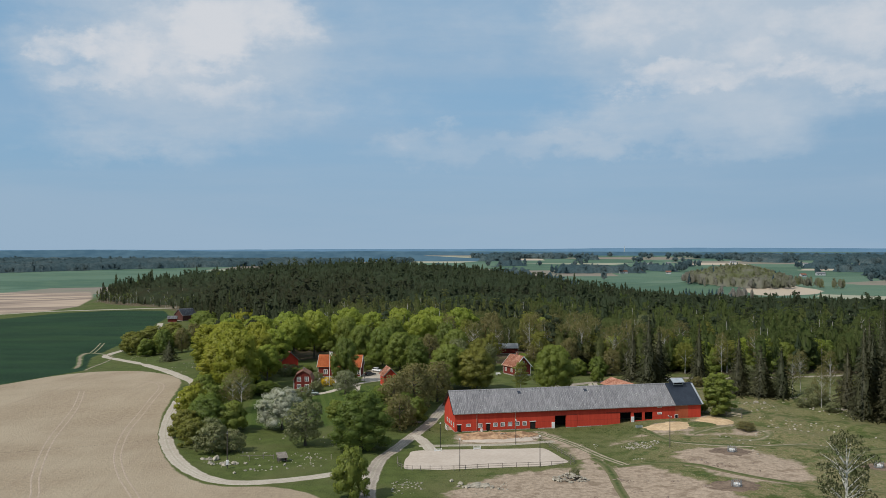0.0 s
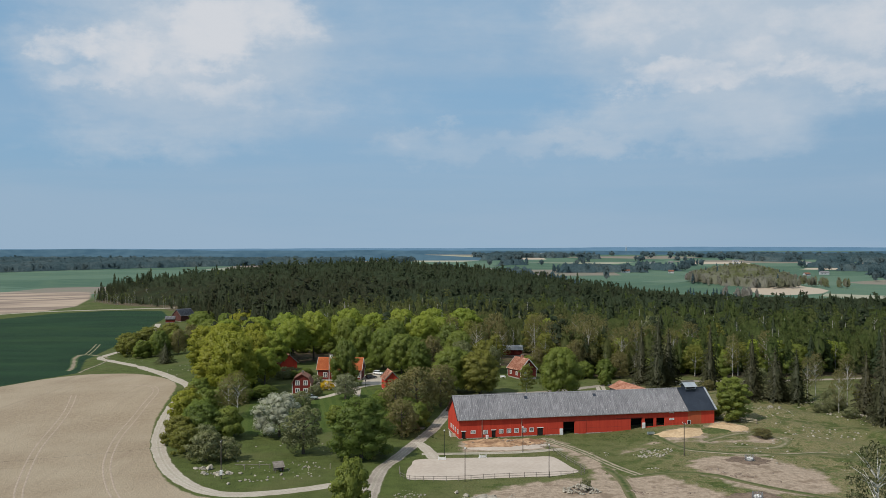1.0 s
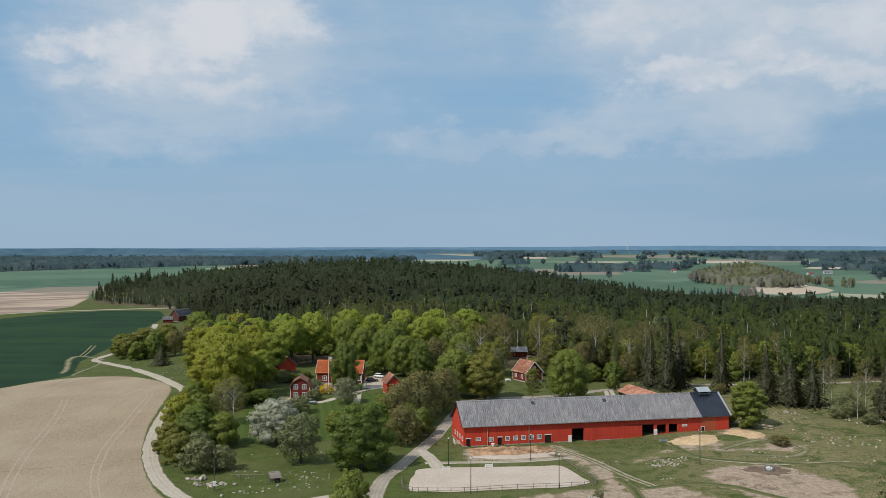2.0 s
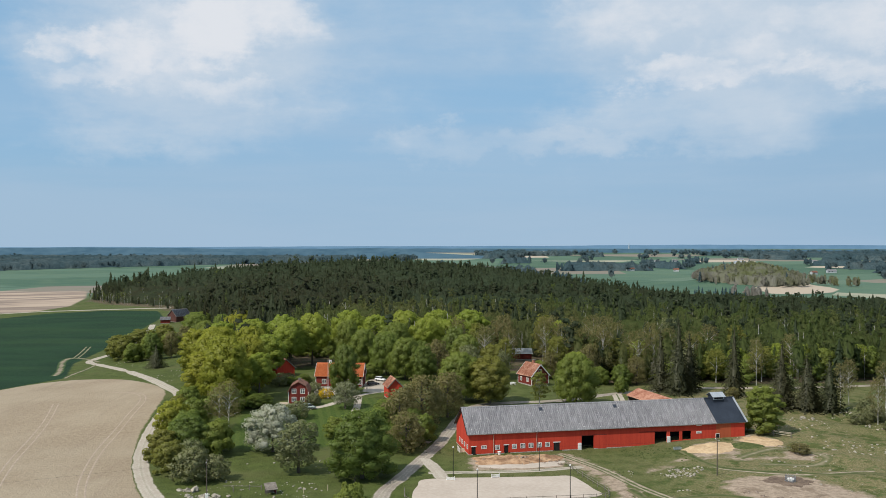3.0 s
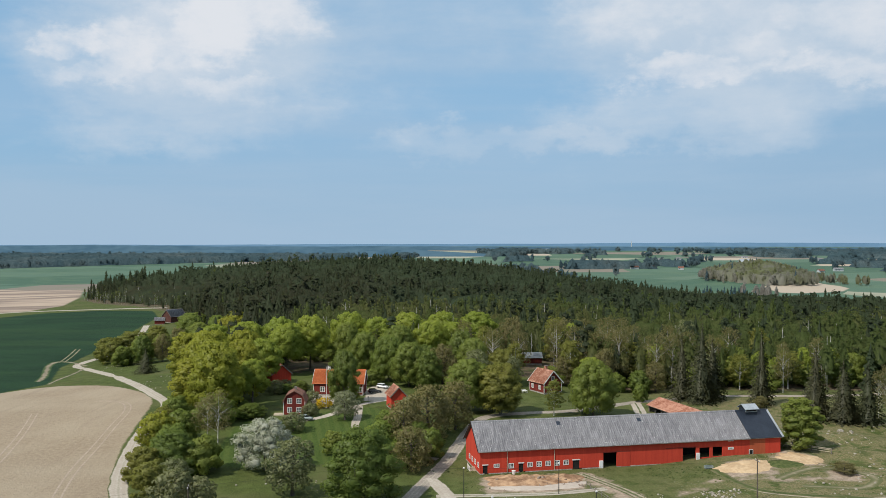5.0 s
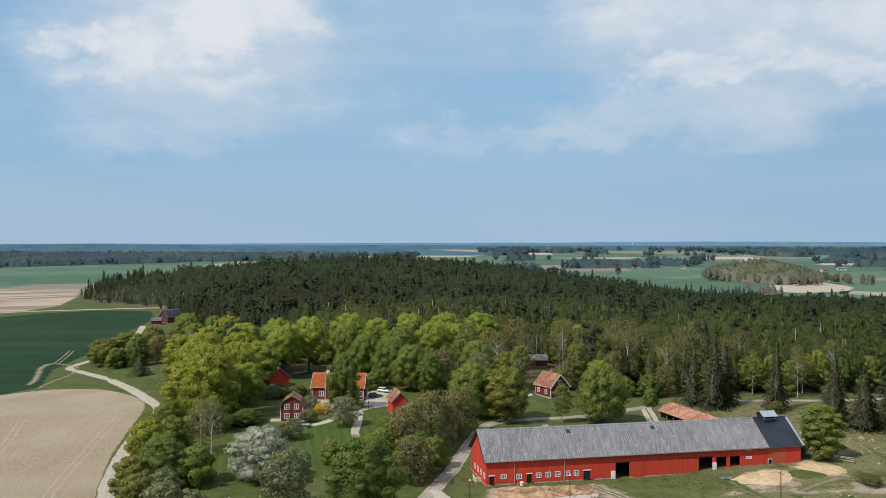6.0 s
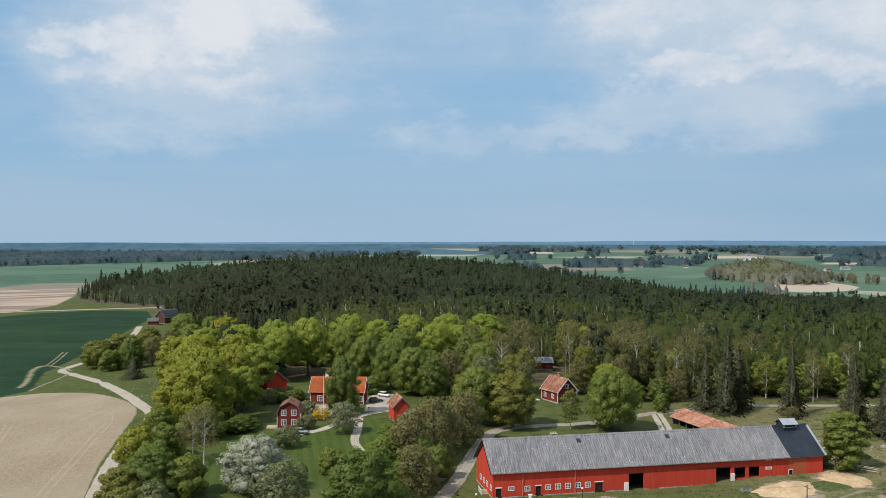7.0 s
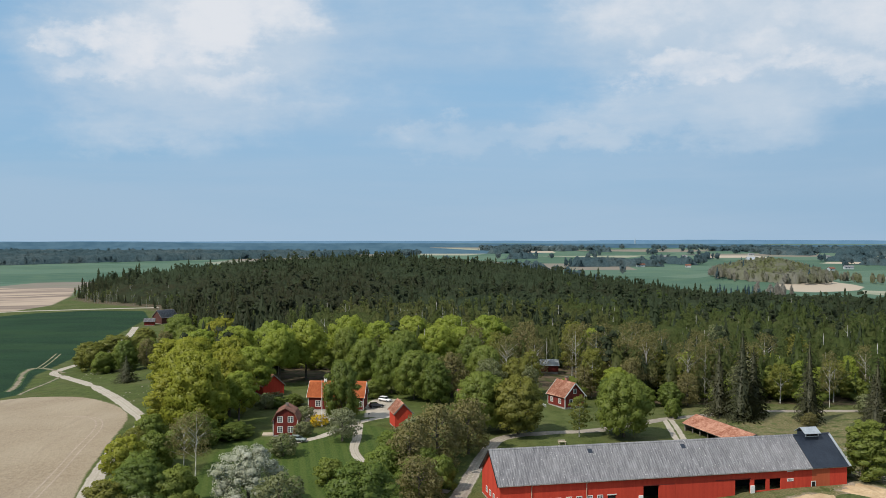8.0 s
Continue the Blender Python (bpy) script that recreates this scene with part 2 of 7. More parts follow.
CAR_BLACK = plain("black_car_paint", (0.01, 0.01, 0.012), (0.02, 0.02, 0.023), 2, 0.5, 0.2, 0.0, 0.6)
SAND = plain("orange_sand", (0.38, 0.26, 0.145), (0.53, 0.39, 0.24), 1.5, 0.3, 0.95, depth=0.05)
EARTH = plain("dug_earth", (0.16, 0.085, 0.045), (0.44, 0.28, 0.165), 0.9, 0.3, 0.95, depth=0.15)
MUD = plain("trampled_mud", (0.095, 0.066, 0.046), (0.2, 0.145, 0.105), 1.6, 0.25, 0.95, depth=0.06)
ARENA_SAND = plain("pale_riding_sand", (0.38, 0.32, 0.265), (0.45, 0.385, 0.325), 1.2, 0.12, 0.95, depth=0.04)
PALE_STONE = plain("pale_boulders", (0.2, 0.18, 0.145), (0.42, 0.38, 0.31), 1.5, 0.5, 0.9, depth=0.05)
COBBLE = plain("brown_clods", (0.14, 0.1, 0.075), (0.3, 0.24, 0.19), 2.0, 0.5, 0.95, depth=0.05)
FAR_PLASTER = plain("far_pale_plaster", (0.34, 0.36, 0.37), (0.45, 0.47, 0.48), 0.3, 0.1, 0.9)
# ridge blues are haze put into the colour
HAZE_RIDGE = plain("haze_blue_ridge", (0.085, 0.16, 0.24), (0.105, 0.185, 0.27), 0.02, 0.004, 1.0, spec=0.0)
HAZE_RIDGE_MID = plain("haze_blue_wooded_ridge", (0.045, 0.09, 0.128), (0.07, 0.125, 0.165), 0.03, 0.006, 1.0, spec=0.0)
gm, gn = material("window_glass")
surface(gn, gn.mix(gn.noise(0.8, 2.0, gn.place()), (0.02, 0.025, 0.03), (0.05, 0.06, 0.07)), 0.05, 0.0, None, 0, 0.6)
GLASS = gm

# fibre-cement roof: grey, streaked down the slope, with pale lichen spots
rm, rn = material("grey_fibre_cement")
ro = rn.place()
streaks = rn.noise(1.0, 6.0, rn.scaled(ro, 2.6, 0.35, 0.3), 0.6)
wide = rn.noise(0.12, 5.0, ro, 0.6)
spots = rn.span(rn.noise(2.6, 5.0, ro, 0.62), 0.6, 0.67)
small = rn.span(rn.noise(7.0, 3.0, ro, 0.6), 0.62, 0.68)
rc = rn.mix(rn.span(streaks, 0.34, 0.66), (0.108, 0.106, 0.114), (0.222, 0.218, 0.228))
rc = rn.mix(rn.span(wide, 0.4, 0.66, 0.0, 0.45), rc, (0.245, 0.24, 0.246))
tone = rn.math("FRACT", rn.math("ADD", rn.chance(), rn.island()))
rc = rn.mix(rn.span(tone, 0.0, 1.0, 0.0, 0.4), rc, (0.135, 0.132, 0.14))
rc = rn.mix(rn.math("MULTIPLY", spots, 0.7), rc, (0.5, 0.49, 0.475))
rc = rn.mix(rn.math("MULTIPLY", small, 0.45), rc, (0.42, 0.41, 0.4))
surface(rn, rc, 0.85, 0.0, streaks, 0.02)
ROOF_GREY = rm


# ---- ground ----
def S(a, b, v):
    u = np.clip((v - a) / (b - a), 0.0, 1.0)
    return u * u * (3 - 2 * u)


def bump(x, y, cx, cy, sx, sy):
    return np.exp(-((x - cx) / sx) ** 2 - ((y - cy) / sy) ** 2)


def ground_z(x, y):
    """The height of the land."""
    z = 3.0 * S(255, 305, y) * S(-140, -85, x) * (1 - 0.5 * S(20, 60, x)) * (1 - S(520, 800, y))
    z = z - 2.0 * S(-110, -170, x) * S(230, 420, y)
    z = z + 21 * bump(x, y, -110, 1050, 235, 330)
    z = z - 8.0 * bump(x, y, 330, 800, 220, 260)
    z = z + 22.0 * bump(x, y, 430, 1240, 66, 88)
    z = z - 3.0 * S(700, 1200, y) * (1 - S(1300, 2200, y))
    z = z + 40 * S(1300, 4500, y)
    z = z + 1.3 * S(45, 72, x) * (1 - S(265, 320, y))
    # rough pasture
    rough = S(75, 100, x) * (1 - S(300, 330, y))
    z = z + rough * (0.7 * np.sin(x * 0.21 + y * 0.13) * np.sin(y * 0.17 - x * 0.07) + 0.9 * bump(x, y, 118, 262, 16, 12))
    return z


def gz(x, y):
    return float(ground_z(x, y))


def inside(poly, X, Y):
    """Signed distance to a closed outline: negative inside."""
    d = np.full(X.shape, 1e9)
    odd = np.zeros(X.shape, bool)
    for (ax, ay), (bx, by) in zip(poly, poly[1:] + poly[:1]):
        ex, ey = bx - ax, by - ay
        k = np.clip(((X - ax) * ex + (Y - ay) * ey) / (ex * ex + ey * ey), 0, 1)
        d = np.minimum(d, np.hypot(X - ax - k * ex, Y - ay - k * ey))
        if ay != by:
            odd ^= ((ay > Y) != (by > Y)) & (X < (bx - ax) * (Y - ay) / (by - ay) + ax)
    return np.where(odd, -d, d)


def spline(pts, step=2.0, closed=False):
    """A smooth line through points in the plan."""
    p = [Vector((*q, 0)) for q in pts]
    out = []
    n = len(p)
    for i in range(n if closed else n - 1):
        if closed:
            a, b, c, d = p[i - 1], p[i], p[(i + 1) % n], p[(i + 2) % n]
        else:
            a, b, c, d = p[max(i - 1, 0)], p[i], p[i + 1], p[min(i + 2, n - 1)]
        m = max(2, int((c - b).length / step))
        for j in range(m):
            t = j / m
            q = 0.5 * (2 * b + (c - a) * t + (2 * a - 5 * b + 4 * c - d) * t * t + (3 * b - a - 3 * c + d) * t ** 3)
            out.append((q.x, q.y))
    if not closed:
        out.append((p[-1].x, p[-1].y))
    return out


TILLED = spline([(-22.6, 179.9), (-26.5, 184), (-34.6, 188.1), (-42.1, 188.1), (-48.9, 189.7), (-57.9, 198.6), (-68.2, 217.5), (-76.9, 241), (-84.8, 267), (-90.3, 299.9), (-97, 324.7), (-110.1, 345.2), (-130.2, 366.1), (-148.6, 370.2), (-160.8, 360.8), (-171, 334.3), (-186.9, 292), (-247.7, 180.8)], 4) + [(-700, -400), (-300, -600), (20, -300), (-5, 100)]
CROP = [(-172, 334.2), (-161.3, 363.8), (-154.7, 375.2), (-164.2, 402), (-171, 421.2), (-174.5, 448.5), (-181.1, 503.2), (-192.3, 567), (-202.5, 641.4), (-221.2, 684.5), (-265.3, 694.4), (-305, 679), (-329, 637.1), (-420, 560), (-700, 420), (-900, 200), (-700, -350), (-247.7, 175.8), (-187, 288.9)]
BARE_FAR = [(-345, 690), (-323, 704), (-316, 745), (-345, 845), (-427, 1045), (-560, 1090), (-900, 1060), (-1200, 800), (-700, 430), (-430, 585), (-372, 665)]
LAWN = spline([(-49.4, 249.4), (-28.2, 255.2), (-13.5, 287.9), (-18.4, 304.3), (-30.3, 309.5), (-43, 293.2), (-57.9, 292.7), (-59.2, 261.8)], 4, True)
PADS = [
    spline([(63.9, 216.7), (79.1, 220.1), (88.9, 207.8), (85.9, 189.8), (71.5, 188.7), (63.4, 205.8)], 3, True),
    spline([(41.6, 198.6), (50.2, 208.1), (56.7, 199.6), (66.1, 181.1), (63.4, 167.7), (39.8, 169.5)], 3, True),
    spline([(5.6, 185.1), (19, 198.6), (34.4, 203.7), (39.6, 194.5), (38.3, 175.5), (20.4, 159.4), (4.7, 171.2)], 3, True),
    spline([(62.4, 241.2), (66.3, 250.2), (71.4, 253.6), (76.2, 252.1), (76.2, 245), (70.3, 239.5)], 2, True),
    spline([(79.2, 256), (85.1, 261.6), (90.6, 254.1), (86.3, 247.2), (80.7, 249.6)], 2, True),
    spline([(85.2, 239.6), (91.1, 245.5), (96.2, 240.6), (89.2, 235.6)], 2, True),
    spline([(7.7, 240.5), (8, 230.9), (17.5, 230.1), (28.6, 232.6), (29.3, 243.3), (18.5, 242.8)], 2, True),
]



def band(pts, width):
    """A closed outline round a line in the plan."""
    line = spline(pts, 4.0)
    left, right_ = [], []
    for i, (x, y) in enumerate(line):
        a, b = line[max(i - 1, 0)], line[min(i + 1, len(line) - 1)]
        t = Vector((b[0] - a[0], b[1] - a[1])).normalized() * width / 2
        left.append((x - t.y, y + t.x))
        right_.append((x + t.y, y - t.x))
    return left + right_[::-1]


PADS.append(band([(29.9, 244.8), (36.9, 230.9), (40.0, 212.4), (39.6, 194), (37.8, 175.5), (33.2, 149.5)], 5.0))
PADS.append(band([(48.5, 228), (61.6, 237.7), (76.3, 236), (87.2, 237.6)], 1.6))

xs = np.concatenate([np.arange(-4600, -1200, 170), np.arange(-1200, -400, 40), np.arange(-400, -130, 9), np.arange(-130, 130, 2.2), np.arange(130, 400, 9), np.arange(400, 1200, 40), np.arange(1200, 4700, 170)])
ys = np.concatenate([np.arange(-600, 120, 40), np.arange(120, 360, 2.2), np.arange(360, 800, 8), np.arange(800, 2000, 30), np.arange(2000, 3000, 40), np.arange(3000, 4950, 100)])
GX, GY = np.meshgrid(xs, ys)
GZ = ground_z(GX, GY)


def mesh_from(name, verts, faces):
    """A mesh from arrays: faces all of one size."""
    verts, faces = np.asarray(verts, np.float32), np.asarray(faces, np.int32)
    me = bpy.data.meshes.new(name)
    k = faces.shape[1]
    me.vertices.add(len(verts))
    me.vertices.foreach_set("co", verts.ravel())
    me.loops.add(faces.size)
    me.loops.foreach_set("vertex_index", faces.ravel())
    me.polygons.add(len(faces))
    me.polygons.foreach_set("loop_start", np.arange(0, faces.size, k, dtype=np.int32))
    me.update(calc_edges=True)
    return me


def grid_faces(rows, cols):
    i = np.arange((rows - 1) * cols).reshape(rows - 1, cols)[:, :-1].ravel()
    return np.stack([i, i + 1, i + cols + 1, i + cols], 1)


def add_attr(me, name, values):
    a = me.attributes.new(name, "FLOAT", "POINT")
    a.data.foreach_set("value", np.asarray(values, np.float32).ravel())


ground_me = mesh_from("ground", np.stack([GX.ravel(), GY.ravel(), GZ.ravel()], 1), grid_faces(*GX.shape))
ground_me.polygons.foreach_set("use_smooth", np.ones(len(ground_me.polygons), bool))
add_attr(ground_me, "tilled", np.clip(inside(TILLED, GX, GY), -30, 30))
add_attr(ground_me, "crop", np.clip(np.minimum(inside(CROP, GX, GY), 1e9), -30, 30))
add_attr(ground_me, "bare", np.clip(inside(BARE_FAR, GX, GY), -30, 30))
# pale stubble fields: one before the hillock, others far off in the plain
PALE = [(690, 860, 2330, 2520), (150, 330, 2700, 2900), (850, 980, 1960, 2080), (420, 560, 2080, 2160)]
stubble = inside([(397, 1047), (474, 1071), (522, 1150), (485, 1190), (400, 1130)], GX, GY)
for x0, x1, y0, y1 in PALE:
    stubble = np.minimum(stubble, inside([(x0, y0), (x1, y0 + 20), (x1 + 10, y1), (x0 + 15, y1 - 10)], GX, GY))
add_attr(ground_me, "stubble", np.clip(stubble, -300, 300))
add_attr(ground_me, "lawn", np.clip(inside(LAWN, GX, GY), -30, 30))
pads = np.full(GX.shape, 30.0)
for poly in PADS:
    pads = np.minimum(pads, inside(poly, GX, GY))
add_attr(ground_me, "soil", np.clip(pads, -30, 30))
add_attr(ground_me, "pasture", S(-8, 12, GX) * (1 - S(325, 362, GY)) * (0.35 + 0.65 * S(35, 75, GX)) * (1 - 0.7 * S(262, 280, GY) * (1 - S(60, 80, GX))) * (1 - 0.5 * S(98, 135, GX)) * (1 - 0.75 * bump(GX, GY, 54, 246, 16, 9)) * (1 - 0.6 * bump(GX, GY, 42, 222, 9, 12)))
WOOD = [(-100, 362), (-75, 374), (-45, 380), (-10, 384), (20, 378), (34, 366), (50, 354), (72, 350), (97, 352), (130, 350), (165, 352), (222, 333), (320, 300), (480, 330), (620, 480), (640, 740), (480, 800), (330, 835), (240, 850), (170, 920), (110, 1080), (60, 1250), (-80, 1420), (-230, 1420), (-310, 1150), (-345, 890), (-325, 800), (-285, 750), (-230, 708), (-185, 645), (-160, 565), (-128, 510), (-102, 450), (-100, 400)]
add_attr(ground_me, "wood", np.clip(inside(WOOD, GX, GY), -30, 30))
add_attr(ground_me, "far", S(760, 900, GY) * (1 - S(-420, -300, GX) * (1 - S(-60, 120, GX)) * (1 - S(1500, 1700, GY))))

m, n = material("land")
pos = n.place()
fine, mid, wide = n.noise(2.4, 6.0, pos), n.noise(0.28, 5.0, pos), n.noise(0.05, 4.0, pos)
grass = n.mix(n.span(fine, 0.3, 0.7), (0.037, 0.053, 0.012), (0.075, 0.092, 0.024))
grass = n.mix(n.span(mid, 0.35, 0.7), grass, (0.077, 0.099, 0.026))
grass = n.mix(n.span(wide, 0.45, 0.7, 0.0, 0.6), grass, (0.10, 0.10, 0.04))
lawn = n.mix(n.span(fine, 0.3, 0.7), (0.034, 0.06, 0.011), (0.065, 0.096, 0.02))
mow = n.node("ShaderNodeSeparateXYZ")
n.put(mow.inputs[0], pos)
lane = n.math("SINE", n.math("ADD", n.math("MULTIPLY", mow.outputs[0], 2.3), n.math("MULTIPLY", mow.outputs[1], 0.5)))
lawn = n.mix(n.span(lane, -0.4, 0.4, 0.0, 0.35), lawn, (0.085, 0.11, 0.026))
grass = n.mix(n.span(n.attr("lawn"), 1.0, -1.0), grass, lawn)
dry = n.mix(n.span(fine, 0.3, 0.7), (0.092, 0.088, 0.035), (0.208, 0.178, 0.092))
dryness = n.math("MULTIPLY", n.attr("pasture"), n.span(n.math("ADD", n.math("MULTIPLY", mid, 0.55), n.math("MULTIPLY", n.noise(0.07, 6.0, pos, 0.6, 0.8), 0.45)), 0.42, 0.5))
land = n.mix(dryness, grass, dry)
grit = n.span(n.noise(1.7, 3.0, pos, 0.5), 0.66, 0.7)
land = n.mix(n.math("MULTIPLY", n.math("MULTIPLY", grit, n.attr("pasture")), 0.7), land, (0.34, 0.31, 0.25))
tuft = n.span(n.noise(0.55, 6.0, pos, 0.7), 0.52, 0.62)
land = n.mix(n.math("MULTIPLY", n.math("MULTIPLY", tuft, n.attr("pasture")), 0.7), land, (0.06, 0.095, 0.024))
soil = n.mix(n.span(n.noise(0.8, 8.0, pos, 0.7), 0.36, 0.64), (0.25, 0.19, 0.14), (0.39, 0.308, 0.237))
soil = n.mix(n.span(mid, 0.5, 0.66, 0.0, 0.7), soil, (0.17, 0.122, 0.088))
edge = n.math("ADD", n.attr("soil"), n.math("MULTIPLY", n.math("SUBTRACT", mid, 0.5), 9.0))
land = n.mix(n.span(edge, 1.2, -1.2, 0.0, 0.93), land, soil)
litter = n.mix(n.span(fine, 0.3, 0.7), (0.075, 0.056, 0.036), (0.14, 0.105, 0.07))
litter = n.mix(n.span(mid, 0.45, 0.65), litter, (0.05, 0.06, 0.02))
# bare tilled field, with faint wide bands and fine clods
till = n.mix(n.span(n.noise(0.9, 7.0, pos, 0.65), 0.3, 0.7), (0.24, 0.187, 0.128), (0.302, 0.242, 0.17))
till = n.mix(n.span(n.noise(0.035, 4.0, pos), 0.35, 0.68), till, (0.32, 0.263, 0.188))
till = n.mix(n.span(n.noise(0.35, 4.0, n.scaled(pos, 1.0, 0.06, 1.0)), 0.5, 0.75, 0.0, 0.3), till, (0.21, 0.155, 0.113))
e2 = n.math("ADD", n.attr("tilled"), n.math("MULTIPLY", n.math("SUBTRACT", mid, 0.5), 1.6))
land = n.mix(n.span(e2, 0.4, -0.4), land, till)
crop = n.mix(n.span(n.noise(0.06, 5.0, n.scaled(pos, 0.35, 1.0, 1.0)), 0.35, 0.65), (0.008, 0.026, 0.011), (0.014, 0.04, 0.016))
crop = n.mix(n.span(n.noise(0.8, 5.0, pos), 0.3, 0.7, 0.0, 0.3), crop, (0.02, 0.05, 0.017))
crop = n.mix(n.span(n.noise(0.02, 3.0, n.scaled(pos, 0.3, 1.2, 1.0)), 0.52, 0.7, 0.0, 0.5), crop, (0.027, 0.058, 0.019))
land = n.mix(n.span(n.math("ADD", n.attr("crop"), n.math("MULTIPLY", n.math("SUBTRACT", mid, 0.5), 2.0)), 0.8, -0.8), land, crop)
bare = n.mix(n.span(n.noise(0.03, 4.0, n.scaled(pos, 0.25, 1.0, 1.0)), 0.4, 0.6), (0.2, 0.155, 0.125), (0.38, 0.3, 0.23))
land = n.mix(n.span(n.math("ADD", n.attr("wood"), n.math("MULTIPLY", n.math("SUBTRACT", mid, 0.5), 14.0)), 3.0, -3.0), land, litter)
# distant farmland: strips of crop, ley and stubble, their greens blued for haze
cell = n.node("ShaderNodeTexVoronoi")
cell.feature = "F1"
n.put(cell.inputs["Vector"], n.scaled(pos, 0.7, 1.0, 0.0, 130.0, 410.0, 0.0))
n.put(cell.inputs["Scale"], 0.0042)
sep = n.node("ShaderNodeSeparateColor")
n.put(sep.inputs[0], cell.outputs["Color"])
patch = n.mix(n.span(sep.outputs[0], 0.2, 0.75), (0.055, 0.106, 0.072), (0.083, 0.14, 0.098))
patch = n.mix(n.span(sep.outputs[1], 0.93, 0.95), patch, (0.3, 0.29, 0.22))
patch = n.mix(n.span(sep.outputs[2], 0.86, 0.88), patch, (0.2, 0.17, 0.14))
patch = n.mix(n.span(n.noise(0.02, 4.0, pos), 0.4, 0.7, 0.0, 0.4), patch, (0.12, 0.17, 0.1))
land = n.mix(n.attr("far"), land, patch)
land = n.mix(n.span(n.attr("bare"), 2.0, -2.0), land, bare)
land = n.mix(n.span(n.attr("stubble"), 2.0, -2.0), land, (0.38, 0.32, 0.25))
surface(n, land, 0.95, 0.0, n.math("ADD", fine, n.math("MULTIPLY", n.noise(0.9, 5.0, pos), 1.5)), 0.25, 0.15)
ground_me.materials.append(m)
tagged(new("ground", ground_me), "grass, pasture, tilled and sown farmland rolling to the horizon", "ground", kind="structure")


# ---- roads ----
def gravel_road(name, lo, hi, worn_):
    """Gravel with a grassy rim and middle, and patches driven bare."""
    m, n = material(name)
    pos = n.place()
    gravel = n.mix(n.span(n.noise(2.2, 6.0, pos), 0.3, 0.7), lo, hi)
    gravel = n.mix(n.span(n.noise(0.15, 4.0, pos), 0.4, 0.7, 0.0, 0.55), gravel, worn_)
    off = n.math("ABSOLUTE", n.attr("across"))
    wild = n.math("MULTIPLY", n.math("SUBTRACT", n.noise(0.3, 3.0, pos), 0.5), 0.4)
    ruts = n.math("MULTIPLY", n.span(off, 0.2, 0.4), n.span(off, 0.8, 0.55))
    gravel = n.mix(n.math("MULTIPLY", ruts, 0.35), gravel, worn_)
    rim = n.span(n.math("ADD", off, wild), 0.78, 0.95)
    mane = n.math("MULTIPLY", n.span(n.math("ADD", off, wild), 0.2, 0.02), n.attr("mane"))
    weed = n.mix(n.span(n.noise(1.4, 5.0, pos), 0.3, 0.7), (0.05, 0.07, 0.02), (0.12, 0.12, 0.05))
    surface(n, n.mix(n.math("MAXIMUM", rim, mane), gravel, weed), 0.95, 0.0, n.noise(3.0, 6.0, pos), 0.05, 0.15)
    return m


GRAVEL = gravel_road("gravel_road", (0.34, 0.3, 0.245), (0.46, 0.415, 0.35), (0.31, 0.265, 0.215))
FARM_ROAD = gravel_road("farm_road", (0.26, 0.225, 0.185), (0.4, 0.355, 0.3), (0.17, 0.14, 0.115))

m, n = material("pale_wheel_track")
pos = n.place()
surface(n, n.mix(n.span(n.noise(0.7, 6.0, pos), 0.3, 0.7), (0.29, 0.23, 0.175), (0.37, 0.3, 0.235)), 0.95, 0.0, n.noise(2.0, 5.0, pos), 0.05, 0.15)
TRACK = m


def strip(name, pts, width, label, mat=None, mane=0.22, lift=0.06, step=2.0, category="road"):
    """A road or track laid on the land along a line."""
    line = spline(pts, step)
    cols = 7
    V, A = [], []
    for i, (x, y) in enumerate(line):
        x0, y0 = line[max(i - 1, 0)]
        x1, y1 = line[min(i + 1, len(line) - 1)]
        t = Vector((x1 - x0, y1 - y0)).normalized()
        wob = width * (1 + 0.12 * noise.noise((x * 0.2, y * 0.2, 3.1)))
        for j in range(cols):
            a = -1 + 2 * j / (cols - 1)
            px, py = x - t.y * a * wob / 2, y + t.x * a * wob / 2
            V.append((px, py, gz(px, py) + lift * (1 - 0.8 * a * a)))
            A.append(a)
    me = mesh_from(name, V, grid_faces(len(line), cols))
    add_attr(me, "across", A)
    add_attr(me, "mane", [mane] * len(A))
    me.materials.append(mat or GRAVEL)
    me.polygons.foreach_set("use_smooth", np.ones(len(me.polygons), bool))
    return tagged(new(name, me), label, category, kind="structure")


strip("road", [(-10, 120), (-11.4, 159.2), (-12.5, 179.2), (-13.1, 193.9), (-12.2, 211.8), (-8.9, 224.1), (-4.1, 242.7), (-0.4, 257), (1.7, 267.6), (5.2, 281.2), (9.1, 293.5), (14.2, 298.3), (21.7, 300.9), (36.1, 306.5), (53, 320.8), (60.9, 326.4), (75.9, 332.7), (91.9, 338.2), (110.9, 339.1), (135.9, 340.9), (170.8, 348.2)], 4.0, "pale gravel farm road past the barn", FARM_ROAD)
strip("road", [(-13.1, 194.4), (-16.2, 198.9), (-20.9, 199.2), (-28.2, 195.2), (-35.4, 192.3), (-42.9, 191.3), (-50.2, 194.6), (-59.7, 206.3), (-68.7, 223.7), (-76.3, 244.1), (-82, 266.5), (-84.6, 283), (-85.8, 299.7), (-88.9, 314.8), (-97.5, 330.1), (-114.6, 358.9), (-136.4, 392.4), (-155, 414), (-165.9, 426.3), (-167.3, 439.3), (-165.8, 458.4), (-166.8, 488.4), (-175.1, 523), (-185.2, 563), (-193.5, 593.1)], 4.2, "narrow gravel lane curving round the bare field", lift=0.055)


